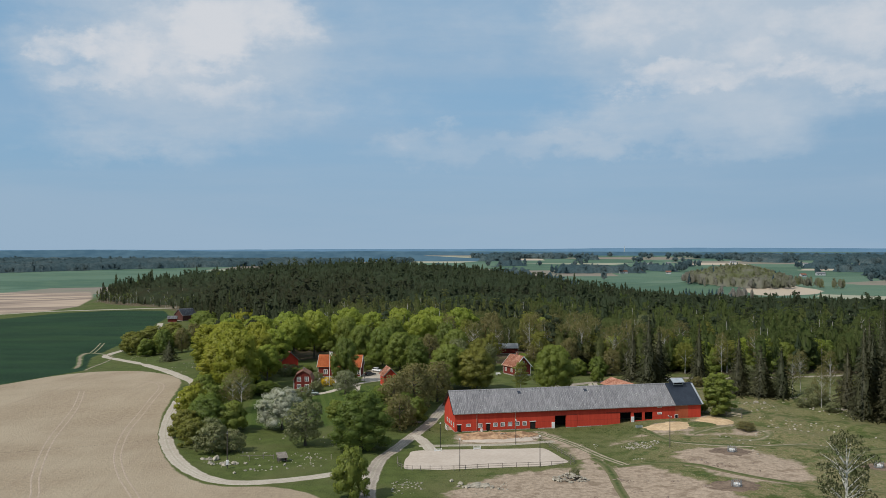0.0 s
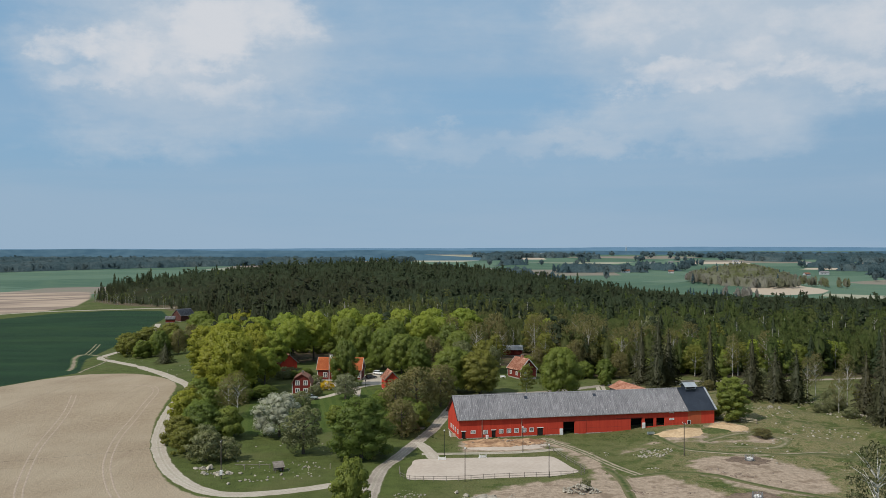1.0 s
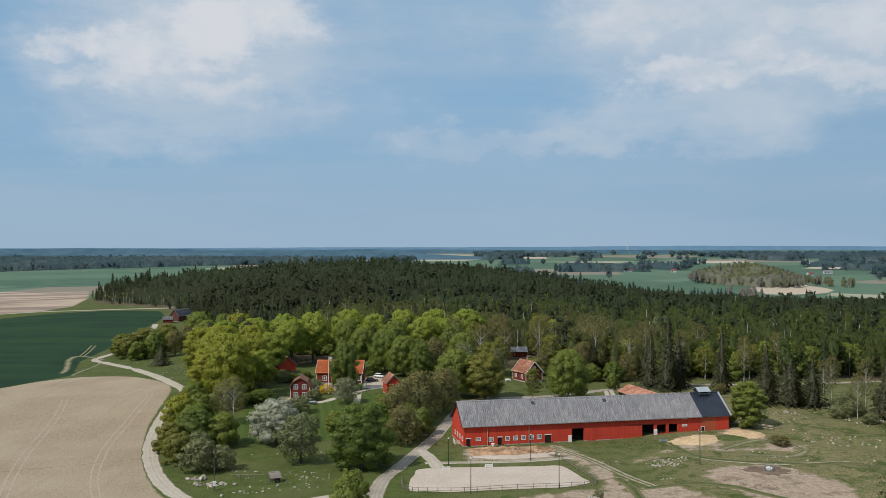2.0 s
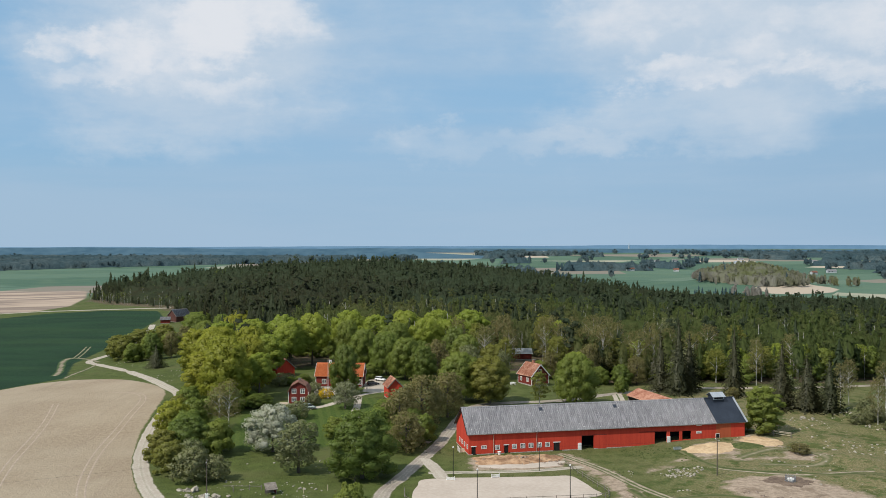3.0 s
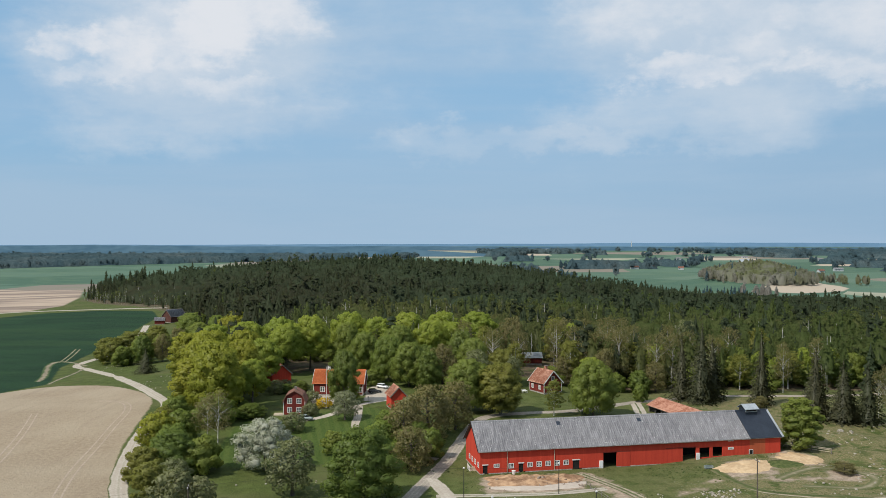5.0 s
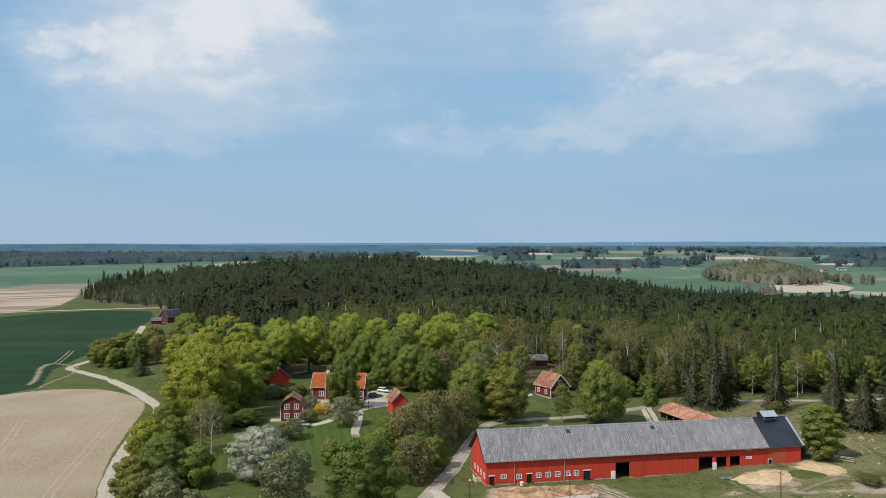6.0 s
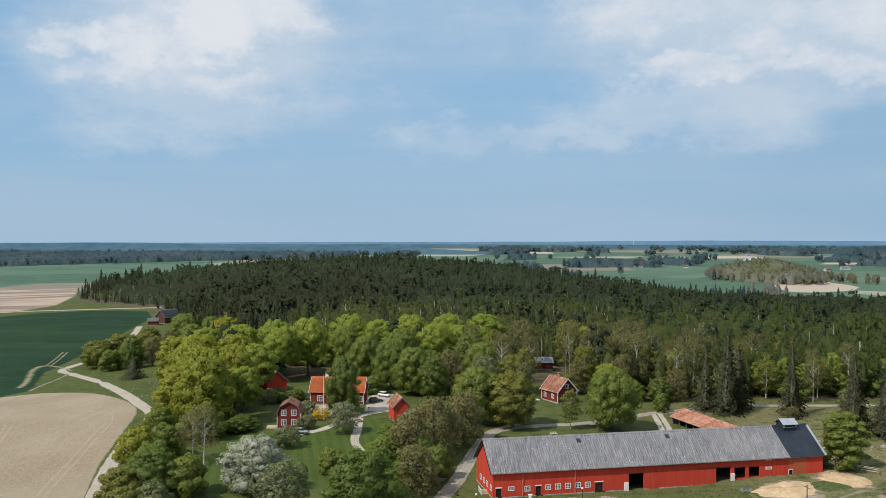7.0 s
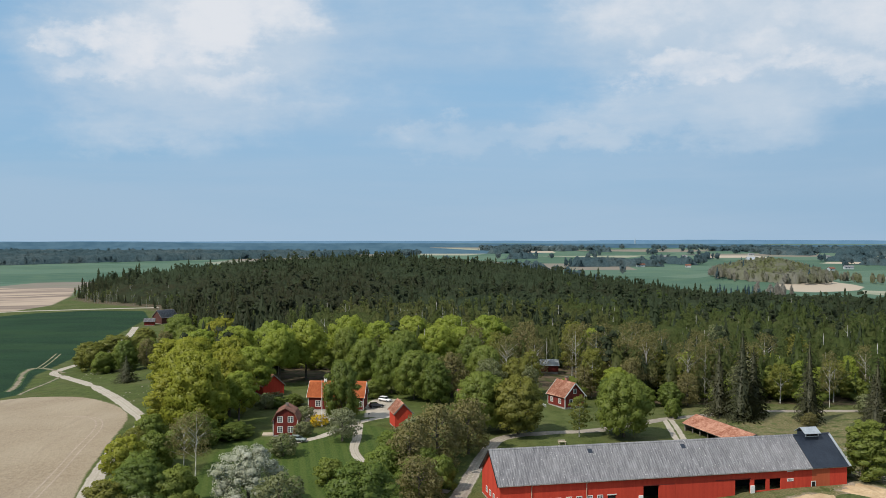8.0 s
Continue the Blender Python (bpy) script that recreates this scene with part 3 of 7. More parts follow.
def worn_track(name, lo, hi, bare_, grown):
    """Trodden soil that fades unevenly into the grass beside it."""
    m, n = material(name)
    pos = n.place()
    worn = n.mix(n.span(n.noise(0.8, 5.0, pos), 0.3, 0.7), lo, hi)
    off = n.math("ADD", n.math("ABSOLUTE", n.attr("across")), n.math("MULTIPLY", n.math("SUBTRACT", n.noise(0.3, 4.0, pos), 0.5), 1.4))
    surface(n, n.mix(n.span(off, bare_, 0.8), worn, grown), 0.95, 0.0, n.noise(2.0, 5.0, pos), 0.05, 0.15)
    return m


WORN = worn_track("worn_soil", (0.22, 0.18, 0.13), (0.35, 0.29, 0.215), 0.3, (0.075, 0.095, 0.035))
FAINT = worn_track("faint_worn_path", (0.17, 0.15, 0.09), (0.28, 0.24, 0.165), -0.25, (0.1, 0.105, 0.045))
GRASS_STRIP = worn_track("uncut_grass_strip", (0.04, 0.06, 0.016), (0.085, 0.1, 0.034), 0.05, (0.125, 0.118, 0.058))
LOOP = worn_track("worn_field_corner", (0.16, 0.135, 0.09), (0.28, 0.23, 0.165), 0.15, (0.045, 0.075, 0.025))
strip("road", [(-162, 427), (-172, 437), (-180.5, 440), (-179, 428), (-171, 408), (-165.5, 394), (-163, 384)], 3.4, "worn loop track at the field corner", LOOP, 0.0, 0.05)
strip("road", [(-160, 422), (-157.5, 406), (-156.5, 388), (-155, 376)], 2.2, "second arm of the worn loop track", LOOP, 0.0, 0.05)
for side in (0.0, 2.2):
    strip("track", [(-179 + side, 438), (-184 + side, 458), (-191.5 + side, 484)], 1.1, "pale wheel rut in the green crop", LOOP, 0.0, 0.05, category="track")
strip("road", [(-217.4, 704.7), (-254.4, 704), (-292.3, 701.3), (-322.2, 697.4), (-352, 678), (-400, 640)], 6.0, "gravel lane along the far field", lift=0.1)
for side in (-0.75, 0.75):
    strip("track", [(30.6 + side, 245.4), (38.4 + side, 231.1), (44.0 + side, 216.2), (48.5 + side, 206.9)], 1.3, "pale wheel rut of a grassy cart track", WORN, 0.0, 0.1, category="track")
strip("track", [(-5, 241), (-2.6, 235.5), (-0.6, 228), (0.8, 221)], 3.8, "gravel access to the riding arena", None, 0.0, 0.07, category="track")
strip("track", [(-2.9, 227.4), (10.8, 228.3), (22.3, 229.6), (34.1, 233.2)], 2.4, "grassy track between arena and barn", None, 0.9, 0.04, category="track")
strip("track", [(60.9, 326.4), (59.9, 316.6), (57.7, 300.7), (54.5, 282.2)], 4.0, "pair of bare wheel ruts to the shed", None, 1.0, 0.05, category="track")
strip("path", [(-43, 291.1), (-37.1, 295.7), (-33.6, 301.3), (-29.8, 307.8), (-26.8, 314.7), (-20.4, 320.9), (-15.4, 322.7)], 2.8, "pale gravel garden path between the houses", None, 0.0, 0.08, category="path")
strip("path", [(-27.7, 310.6), (-26.7, 296.1), (-26.1, 284.6), (-20.4, 271.6), (-12.6, 262.7), (-2.9, 258.1)], 2.6, "gravel drive down to the road", None, 0.3, 0.06, category="path")
strip("yard", [(-39.8, 314), (-40.2, 320), (-40.6, 329.4)], 9.5, "pale gravel yard in front of the house", None, 0.0, 0.05, category="yard")
strip("yard", [(-22.9, 319.8), (-23.3, 326.7), (-24.2, 339), (-22.2, 348.1)], 9.5, "gravel yard where the cars park", None, 0.0, 0.07, category="yard")
for side in (-0.9, 0.9):
    for pts in ([(-57.7, 168.9), (-61.6, 179.4), (-71.8, 198.4), (-80.9, 220.3), (-89.1, 250.5), (-93.9, 281.1), (-97.6, 304.7), (-104.8, 320.8), (-116.8, 328.7)], [(-80.3, 164), (-83.2, 179.4), (-91.6, 198.2), (-104.5, 233.5), (-117.8, 280.5), (-129.5, 312.8)]):
        strip("wheel_track", [(x + side, y) for x, y in pts], 0.42, "pale tyre track in the bare field", TRACK, 0.0, 0.03, category="track")

m, n = material("long_grass")
pos = n.place()
surface(n, n.mix(n.span(n.noise(1.2, 6.0, pos), 0.3, 0.7), (0.042, 0.062, 0.017), (0.095, 0.108, 0.038)), 0.95, 0.0, n.noise(2.0, 5.0, pos), 0.1, 0.15)
LONG_GRASS = m
strip("track", [(62.5, 240), (64.8, 229), (69, 225.2), (75, 222.8), (82, 221.2), (90.5, 223.5), (100, 224.5)], 1.5, "worn pale path beside the grass strip", WORN, 0.0, 0.07, category="track")
for pts in ([(73, 236.5), (78.5, 241.5), (86, 246.5)], [(84, 246.5), (92.5, 243.5), (94.5, 236), (87, 230.5), (76, 231)]):
    strip("track", pts, 2.4, "faint worn path round the sand heaps", FAINT, 0.0, 0.07, category="track")
for pts in ([(61.6, 245.7), (63.4, 234.7), (66.5, 227.7), (73.4, 224.5), (80.2, 223.2), (89.3, 221.7), (103.4, 221.8), (119.6, 219)], [(45.8, 205.9), (57.1, 207.9), (65, 203.3), (68.4, 198.3), (74.8, 191.4), (82.1, 186.3), (91.2, 180.8), (109.6, 171.9)], [(41.5, 214), (43.2, 207.5), (43.4, 199.6), (42.6, 187.5), (42.2, 172.5)]):
    strip("grass_strip", pts, 2.2, "strip of uncut green grass in the pasture", GRASS_STRIP, 0.0, 0.12, category="grass")


# ---- building blocks ----
def box(bm, x0, x1, y0, y1, z0, z1):
    """A box with chamfer-free faces, added to bm."""
    v = [bm.verts.new(p) for p in ((x0, y0, z0), (x1, y0, z0), (x1, y1, z0), (x0, y1, z0), (x0, y0, z1), (x1, y0, z1), (x1, y1, z1), (x0, y1, z1))]
    for f in ((0, 3, 2, 1), (4, 5, 6, 7), (0, 1, 5, 4), (1, 2, 6, 5), (2, 3, 7, 6), (3, 0, 4, 7)):
        bm.faces.new([v[i] for i in f])


def boxes(*items):
    bm = bmesh.new()
    for b in items:
        box(bm, *b)
    return bm


def prism(outline, y0, y1, axis="y"):
    """An outline in x and z, drawn out along y (or in y and z along x)."""
    bm = bmesh.new()
    put = (lambda a, b, c: (a, c, b)) if axis == "y" else (lambda a, b, c: (c, a, b))
    lo = [bm.verts.new(put(a, b, y0)) for a, b in outline]
    hi = [bm.verts.new(put(a, b, y1)) for a, b in outline]
    k = len(outline)
    bm.faces.new(lo)
    bm.faces.new(hi[::-1])
    for i in range(k):
        bm.faces.new((lo[i], hi[i], hi[(i + 1) % k], lo[(i + 1) % k]))
    bmesh.ops.recalc_face_normals(bm, faces=bm.faces)
    return bm


def tube(bm, pts, radii, sides=8):
    """A tapered round bar through points."""
    rings = []
    for i, p in enumerate(pts):
        p = Vector(p)
        t = (Vector(pts[min(i + 1, len(pts) - 1)]) - Vector(pts[max(i - 1, 0)])).normalized()
        a = t.orthogonal().normalized()
        b = t.cross(a)
        rings.append([bm.verts.new(p + radii[i] * (math.cos(q) * a + math.sin(q) * b)) for q in (2 * math.pi * k / sides for k in range(sides))])
    for r, s in zip(rings, rings[1:]):
        for k in range(sides):
            bm.faces.new((r[k], r[(k + 1) % sides], s[(k + 1) % sides], s[k]))
    bm.faces.new(rings[0][::-1])
    bm.faces.new(rings[-1])
    return bm


def part(name, bm, mat, parent=None, label="", smooth=False):
    """One mesh object out of a bmesh, under a thing or a part."""
    me = bpy.data.meshes.new(name)
    bm.to_mesh(me)
    bm.free()
    me.materials.append(mat)
    if smooth:
        me.polygons.foreach_set("use_smooth", np.ones(len(me.polygons), bool))
    ob = new(name, me)
    ob.parent = parent
    return tagged(ob, label)


def thing(name, x, y, z, turn, label, category, group=""):
    ob = new(name)
    ob.matrix_world = pose(x, y, z, 0, 0, turn)
    return tagged(ob, label, category, group)


def wall(x0, x1, z0, z1, holes, y0, y1):
    """A wall in x and z of some thickness with rectangular holes right through it."""
    cx = sorted({x0, x1, *[h[0] for h in holes], *[h[1] for h in holes]})
    cz = sorted({z0, z1, *[h[2] for h in holes], *[h[3] for h in holes]})
    bm = bmesh.new()
    for a, b in zip(cx, cx[1:]):
        run = None
        for c, d in zip(cz, cz[1:]):
            mx, mz = (a + b) / 2, (c + d) / 2
            if any(h[0] < mx < h[1] and h[2] < mz < h[3] for h in holes):
                if run:
                    box(bm, a, b, y0, y1, *run)
                run = None
            else:
                run = (run[0], d) if run else (c, d)
        if run:
            box(bm, a, b, y0, y1, *run)
    bmesh.ops.remove_doubles(bm, verts=bm.verts, dist=0.0005)
    return bm


def window(parent, x, z, w, h, y, bars=(2, 3), name="window", frame_mat=None, side=1):
    """A casement with white frame, glazing bars and a pane, in a wall whose face lies at y."""
    top = bmesh.new()
    t, o = 0.14, 0.05 * side
    for b in ((x - w / 2 - t, x + w / 2 + t, z + h / 2, z + h / 2 + t), (x - w / 2 - t, x + w / 2 + t, z - h / 2 - t, z - h / 2), (x - w / 2 - t, x - w / 2, z - h / 2, z + h / 2), (x + w / 2, x + w / 2 + t, z - h / 2, z + h / 2)):
        box(top, b[0], b[1], *sorted((y - o, y + 0.1 * side)), b[2], b[3])
    win = part(name, top, frame_mat or WHITE, parent, "white painted window frame")
    bars_bm = bmesh.new()
    for i in range(1, bars[0]):
        q = x - w / 2 + w * i / bars[0]
        k = 0.075 if bars[0] == 2 else 0.045
        box(bars_bm, q - k, q + k, *sorted((y + 0.01 * side, y + 0.06 * side)), z - h / 2, z + h / 2)
    for i in range(1, bars[1]):
        q = z - h / 2 + h * i / bars[1]
        box(bars_bm, x - w / 2, x + w / 2, *sorted((y + 0.013 * side, y + 0.057 * side)), q - 0.025, q + 0.025)
    part("glazing_bars", bars_bm, frame_mat or WHITE, win)
    part("pane", boxes((x - w / 2, x + w / 2, *sorted((y + 0.07 * side, y + 0.09 * side)), z - h / 2, z + h / 2)), GLASS, win, "dark window glass")
    return win


def roof_slab(x0, x1, ya, za, yb, zb, t):
    """A roof plane of thickness t from the eave (ya, za) to the ridge (yb, zb)."""
    d = Vector((yb - ya, zb - za)).normalized()
    nx, nz = (-d.y * t, d.x * t) if yb > ya else (d.y * t, -d.x * t)
    return prism([(ya, za), (yb, zb), (yb + nx, zb + nz), (ya + nx, za + nz)], x0, x1, "x")


# ---- the long red barn ----
BARN_L, BARN_W, EAVE, RIDGE, BASE = 77.5, 14.0, 5.6, 10.75, -0.2
barn = thing("barn", 7.0, 244.3, 0.0, math.degrees(math.atan2(16.4, 76.9)), "very long Falu-red timber barn with grey fibre-cement roof", "barn")
holes = []
small_doors = [(1.3, -0.1, 1.15, 2.2), (9.95, -0.1, 1.15, 2.25), (23.55, -0.1, 1.7, 2.3)]
big_doors = [(32.1, -0.1, 3.4, 3.7), (52.75, 0.0, 3.5, 3.75), (56.8, 1.2, 2.75, 2.4), (60.3, 1.3, 2.6, 2.3)]
wins = [(4.0, 1.9, 1.1, 0.62), (7.55, 1.72, 1.0, 0.9), (12.1, 1.75, 1.0, 0.9), (14.35, 1.78, 1.0, 0.95), (16.55, 1.8, 1.0, 0.95), (18.8, 1.8, 1.0, 0.95), (21.0, 1.8, 1.0, 0.95)]
for x, z, ww, hh in small_doors + big_doors:
    holes.append((x - ww / 2, x + ww / 2, z, z + hh))
for x, z, ww, hh in wins:
    holes.append((x - ww / 2, x + ww / 2, z - hh / 2, z + hh / 2))
part("wall", wall(0, 69.0, BASE + 0.45, EAVE, [h if h[2] > BASE + 0.5 else (h[0], h[1], BASE + 0.449, h[3]) for h in holes], 0, 0.25), RED_WOOD, barn, "Falu-red board wall")
part("wall", boxes((69.0, 73.3, -0.02, 0.25, -0.05, EAVE)), RED_PATCH, barn, "lighter red wall of newer boards")
part("wall", boxes((73.3, BARN_L, 0, 0.25, -0.05, EAVE)), RED_WOOD, barn)
part("wall", boxes((0, BARN_L, BARN_W - 0.25, BARN_W, BASE + 0.4, EAVE)), RED_WOOD, barn)
gable = [(0.25, BASE + 0.45), (BARN_W - 0.25, BASE + 0.45), (BARN_W - 0.25, EAVE), (BARN_W / 2, RIDGE - 0.2), (0.25, EAVE)]
part("gable_wall", prism(gable, 0, 0.25, "x"), RED_WOOD, barn, "Falu-red gable wall")
part("gable_wall", prism(gable, BARN_L - 0.25, BARN_L, "x"), RED_WOOD, barn, "Falu-red gable wall")
# near-black floor and partition stand for the barn's unlit inside
part("inner_floor", boxes((0.3, BARN_L - 0.3, 0.3, BARN_W - 0.3, BASE + 0.02, BASE + 0.1)), DARK, barn)
part("partition", boxes((0.3, BARN_L - 0.3, 5.0, 5.2, BASE + 0.1, EAVE)), DARK, barn)
x = 0.0
rng = random.Random(4)
while x < BARN_L:
    s = min(rng.uniform(0.9, 1.7), BARN_L - x)
    if not any(h[0] - 0.05 < x + s / 2 < h[1] + 0.05 and h[2] < BASE + 0.5 for h in holes):
        part("plinth_stone", boxes((x + 0.02, x + s - 0.02, -0.06 - rng.uniform(0, 0.06), 0.24, BASE - 0.6, BASE + 0.45 - rng.uniform(0, 0.05))), STONE, barn)
    x += s
for q in (-0.05, BARN_L - 0.17):
    part("plinth", boxes((q, q + 0.22, 0.24, BARN_W, BASE - 0.8, BASE + 0.44)), STONE, barn, "rough pale granite plinth")

# roofs: corrugated courses laid in overlapping sheets
OVER, SLOPE = 0.45, math.atan2(RIDGE - EAVE, BARN_W / 2)
rise = math.tan(SLOPE)
courses = 4
ROOF_END = 69.0


def sheet_mesh(seed):
    """One wavy fibre-cement sheet, 1.05 m wide, its lower edge at y = 0, lying along the slope."""
    rng = random.Random(seed)
    V, F = [], []
    length = (BARN_W / 2 + OVER) / courses / math.cos(SLOPE) + 0.16
    cols = 9
    chip = rng.uniform(-0.03, 0.03)
    for j in (0, 1):
        for i in range(cols):
            q = i / (cols - 1)
            wave = 0.05 * math.cos(q * 4 * math.pi)
            V.append((q * 1.07, j * length + (chip * q if j == 0 else 0), 0.008 * (1 - j) + wave * 0.8 + 0.05 + 0.045 * q))
    for i in range(cols):
        V.append((V[i][0], V[i][1], V[i][2] - 0.05))
    for i in range(cols - 1):
        F.append((i, i + 1, cols + i + 1, cols + i))
        F.append((2 * cols + i, 2 * cols + i + 1, i + 1, i))
    me = mesh_from("roof_sheet", V, F)
    me.polygons.foreach_set("use_smooth", np.zeros(len(me.polygons), bool))
    me.materials.append(ROOF_GREY)
    return me


SHEETS = [sheet_mesh(k) for k in range(5)]


for side in (1, -1):
    part("roof_deck", roof_slab(-0.45, BARN_L + 0.45, -OVER if side > 0 else BARN_W + OVER, EAVE - OVER * rise - 0.06, BARN_W / 2, RIDGE - 0.06, 0.1), OLD_WOOD, barn, "boarded roof deck")
    rng = random.Random(side + 5)
    rest_v, rest_f, count = [], [], 0
    for c in range(courses):
        y = -OVER - 0.06 + (BARN_W / 2 + OVER) * c / courses
        for k in range(int((ROOF_END + 0.5) / 1.05)):
            x = -0.5 + k * 1.05
            m = Matrix.Translation((x if side > 0 else x + 1.07, y if side > 0 else BARN_W - y, EAVE + y * rise + 0.1 + rng.uniform(-0.005, 0.005))) @ pose(0, 0, 0, 0, 0, 0 if side > 0 else 180) @ pose(0, 0, 0, math.degrees(SLOPE), 0, rng.uniform(-0.2, 0.2))
            me = SHEETS[rng.randrange(5)]
            if side > 0:
                ob = new("roof_sheet", me)
                ob.parent, ob.matrix_local = barn, m
            else:
                o = len(rest_v)
                rest_v += [m @ v.co for v in me.vertices]
                rest_f += [[o + i for i in p.vertices] for p in me.polygons]
    if rest_v:
        me = mesh_from("roof_covering", rest_v, rest_f)
        me.polygons.foreach_set("use_smooth", np.zeros(len(me.polygons), bool))
        me.materials.append(ROOF_GREY)
        ob = new("roof_covering", me)
        ob.parent = barn
        tagged(ob, "weathered grey corrugated sheets with pale lichen", kind="stuff")
    navy = roof_slab(ROOF_END + 0.02, BARN_L + 0.2, -OVER if side > 0 else BARN_W + OVER, EAVE - OVER * rise + 0.06, BARN_W / 2, RIDGE + 0.06, 0.1)
    metal = part("metal_roof", navy, NAVY, barn, "dark navy standing-seam sheet roof")
    for i in range(16):
        q = ROOF_END + 0.3 + i * 0.58
        part("seam", roof_slab(q, q + 0.04, -OVER if side > 0 else BARN_W + OVER, EAVE - OVER * rise + 0.16, BARN_W / 2, RIDGE + 0.16, 0.035), NAVY, metal)
    part("verge_flashing", roof_slab(BARN_L + 0.2, BARN_L + 0.75, -OVER if side > 0 else BARN_W + OVER, EAVE - OVER * rise + 0.1, BARN_W / 2, RIDGE + 0.1, 0.14), ZINC, barn, "pale grey metal verge flashing")
    part("bargeboard", roof_slab(-0.56, -0.5, -OVER if side > 0 else BARN_W + OVER, EAVE - OVER * rise - 0.25, BARN_W / 2, RIDGE - 0.25, 0.3), DARK, barn, "dark weathered bargeboard")
part("ridge_cap", prism([(BARN_W / 2 - 0.35, RIDGE + 0.02), (BARN_W / 2, RIDGE + 0.3), (BARN_W / 2 + 0.35, RIDGE + 0.02), (BARN_W / 2, RIDGE + 0.22)], -0.5, ROOF_END, "x"), ROOF_GREY, barn, "grey ridge capping")
part("ridge_cap", prism([(BARN_W / 2 - 0.3, RIDGE + 0.1), (BARN_W / 2, RIDGE + 0.3), (BARN_W / 2 + 0.3, RIDGE + 0.1), (BARN_W / 2, RIDGE + 0.24)], ROOF_END, BARN_L + 0.6, "x"), NAVY, barn)
for q in (20.5, 41.5):
    y = 0.81 * BARN_W / 2
    part("roof_hatch", roof_slab(q, q + 1.0, y - 0.45, EAVE + (y - 0.45) * rise + 0.12, y + 0.45, EAVE + (y + 0.45) * rise + 0.12, 0.12), NAVY, barn, "small dark roof hatch")

# the ridge turret
cup = part("cupola", boxes((71.2, 74.4, BARN_W / 2 - 1.5, BARN_W / 2 + 1.5, RIDGE - 1.0, RIDGE + 0.75)), NAVY, barn, "dark ventilation turret on the ridge")
part("opening", boxes((71.5, 74.1, BARN_W / 2 - 1.53, BARN_W / 2 - 1.49, RIDGE + 0.05, RIDGE + 0.65)), DARK, cup)
part("frame", boxes((71.15, 74.45, BARN_W / 2 - 1.6, BARN_W / 2 - 1.52, RIDGE - 0.1, RIDGE + 0.03), (71.15, 71.35, BARN_W / 2 - 1.6, BARN_W / 2 - 1.52, RIDGE + 0.03, RIDGE + 0.75), (74.25, 74.45, BARN_W / 2 - 1.6, BARN_W / 2 - 1.52, RIDGE + 0.03, RIDGE + 0.75)), ZINC, cup, "pale metal frame")
for s in (-1, 1):
    part("turret_roof", roof_slab(70.8, 74.8, BARN_W / 2 + s * 1.95, RIDGE + 0.55, BARN_W / 2, RIDGE + 1.65, 0.1), ZINC, cup, "pale zinc turret roof")

# doors, windows and fittings
for x, z, ww, hh in wins:
    window(barn, x, z, ww, hh, 0.0, (3, 3))
for x, z, ww, hh in small_doors:
    # a near-black sheet fills each doorway in place of the shade inside
    d = part("door", boxes((x - ww / 2, x + ww / 2, 0.12, 0.18, z, z + hh)), DARK, barn, "near-black sheet for the shade in an open doorway")
    part("lintel_board", boxes((x - ww / 2 - 0.15, x + ww / 2 + 0.15, -0.05, 0.0, z + hh, z + hh + 0.22)), WHITE, d, "white lintel board")
part("sliding_rail", boxes((30.4, 37.3, -0.1, -0.02, 3.65, 3.8)), RED_DARK, barn)
part("sliding_rail", boxes((46.5, 54.6, -0.1, -0.02, 3.8, 3.95)), RED_DARK, barn)
part("sliding_door", boxes((33.9, 37.3, -0.09, -0.03, 0.1, 3.64)), RED_WOOD, barn, "red sliding barn door pushed open")
for x, z in ((29.8, 0.0), (54.95, 0.6)):
    part("electrics_box", boxes((x - 0.45, x + 0.45, -0.3, 0.0, z, z + 1.8)), WHITE, barn, "white cabinet beside the doorway")
for q in (6.55, 18.1):
    bm = tube(bmesh.new(), [(q, -0.35, EAVE - 0.5), (q, -0.12, EAVE - 0.9), (q, -0.12, BASE + 0.3)], [0.07] * 3, 8)
    part("downpipe", bm, PALE_WOOD, barn, "pale pinkish downpipe")
gutter = tube(bmesh.new(), [(-0.4, -OVER - 0.1, EAVE - 0.32), (ROOF_END, -OVER - 0.1, EAVE - 0.35)], [0.09] * 2, 8)
part("gutter", gutter, OLD_WOOD, barn, "thin dark gutter")
for x, z in ((63.85, 5.15), (63.85, 3.1)):
    s = part("sign", boxes((x - 0.75, x + 0.75, -0.06, 0.0, z - 0.3, z + 0.3)), WHITE, barn, "white board with illegible lettering")
    part("lettering", boxes((x - 0.55, x + 0.55, -0.064, -0.06, z + 0.04, z + 0.12), (x - 0.5, x + 0.45, -0.064, -0.06, z - 0.14, z - 0.06)), DARK, s)
part("hatch", boxes((68.9, 69.8, -0.08, -0.02, 1.4, 2.4)), DARK, barn, "small dark hatch")
part("hatch_frame", prism([(68.8, 1.4), (68.8, 2.55), (69.9, 2.55), (69.9, 1.4), (69.8, 1.4), (69.8, 2.45), (68.9, 2.45), (68.9, 1.4)], -0.1, 0.0), WHITE, barn)
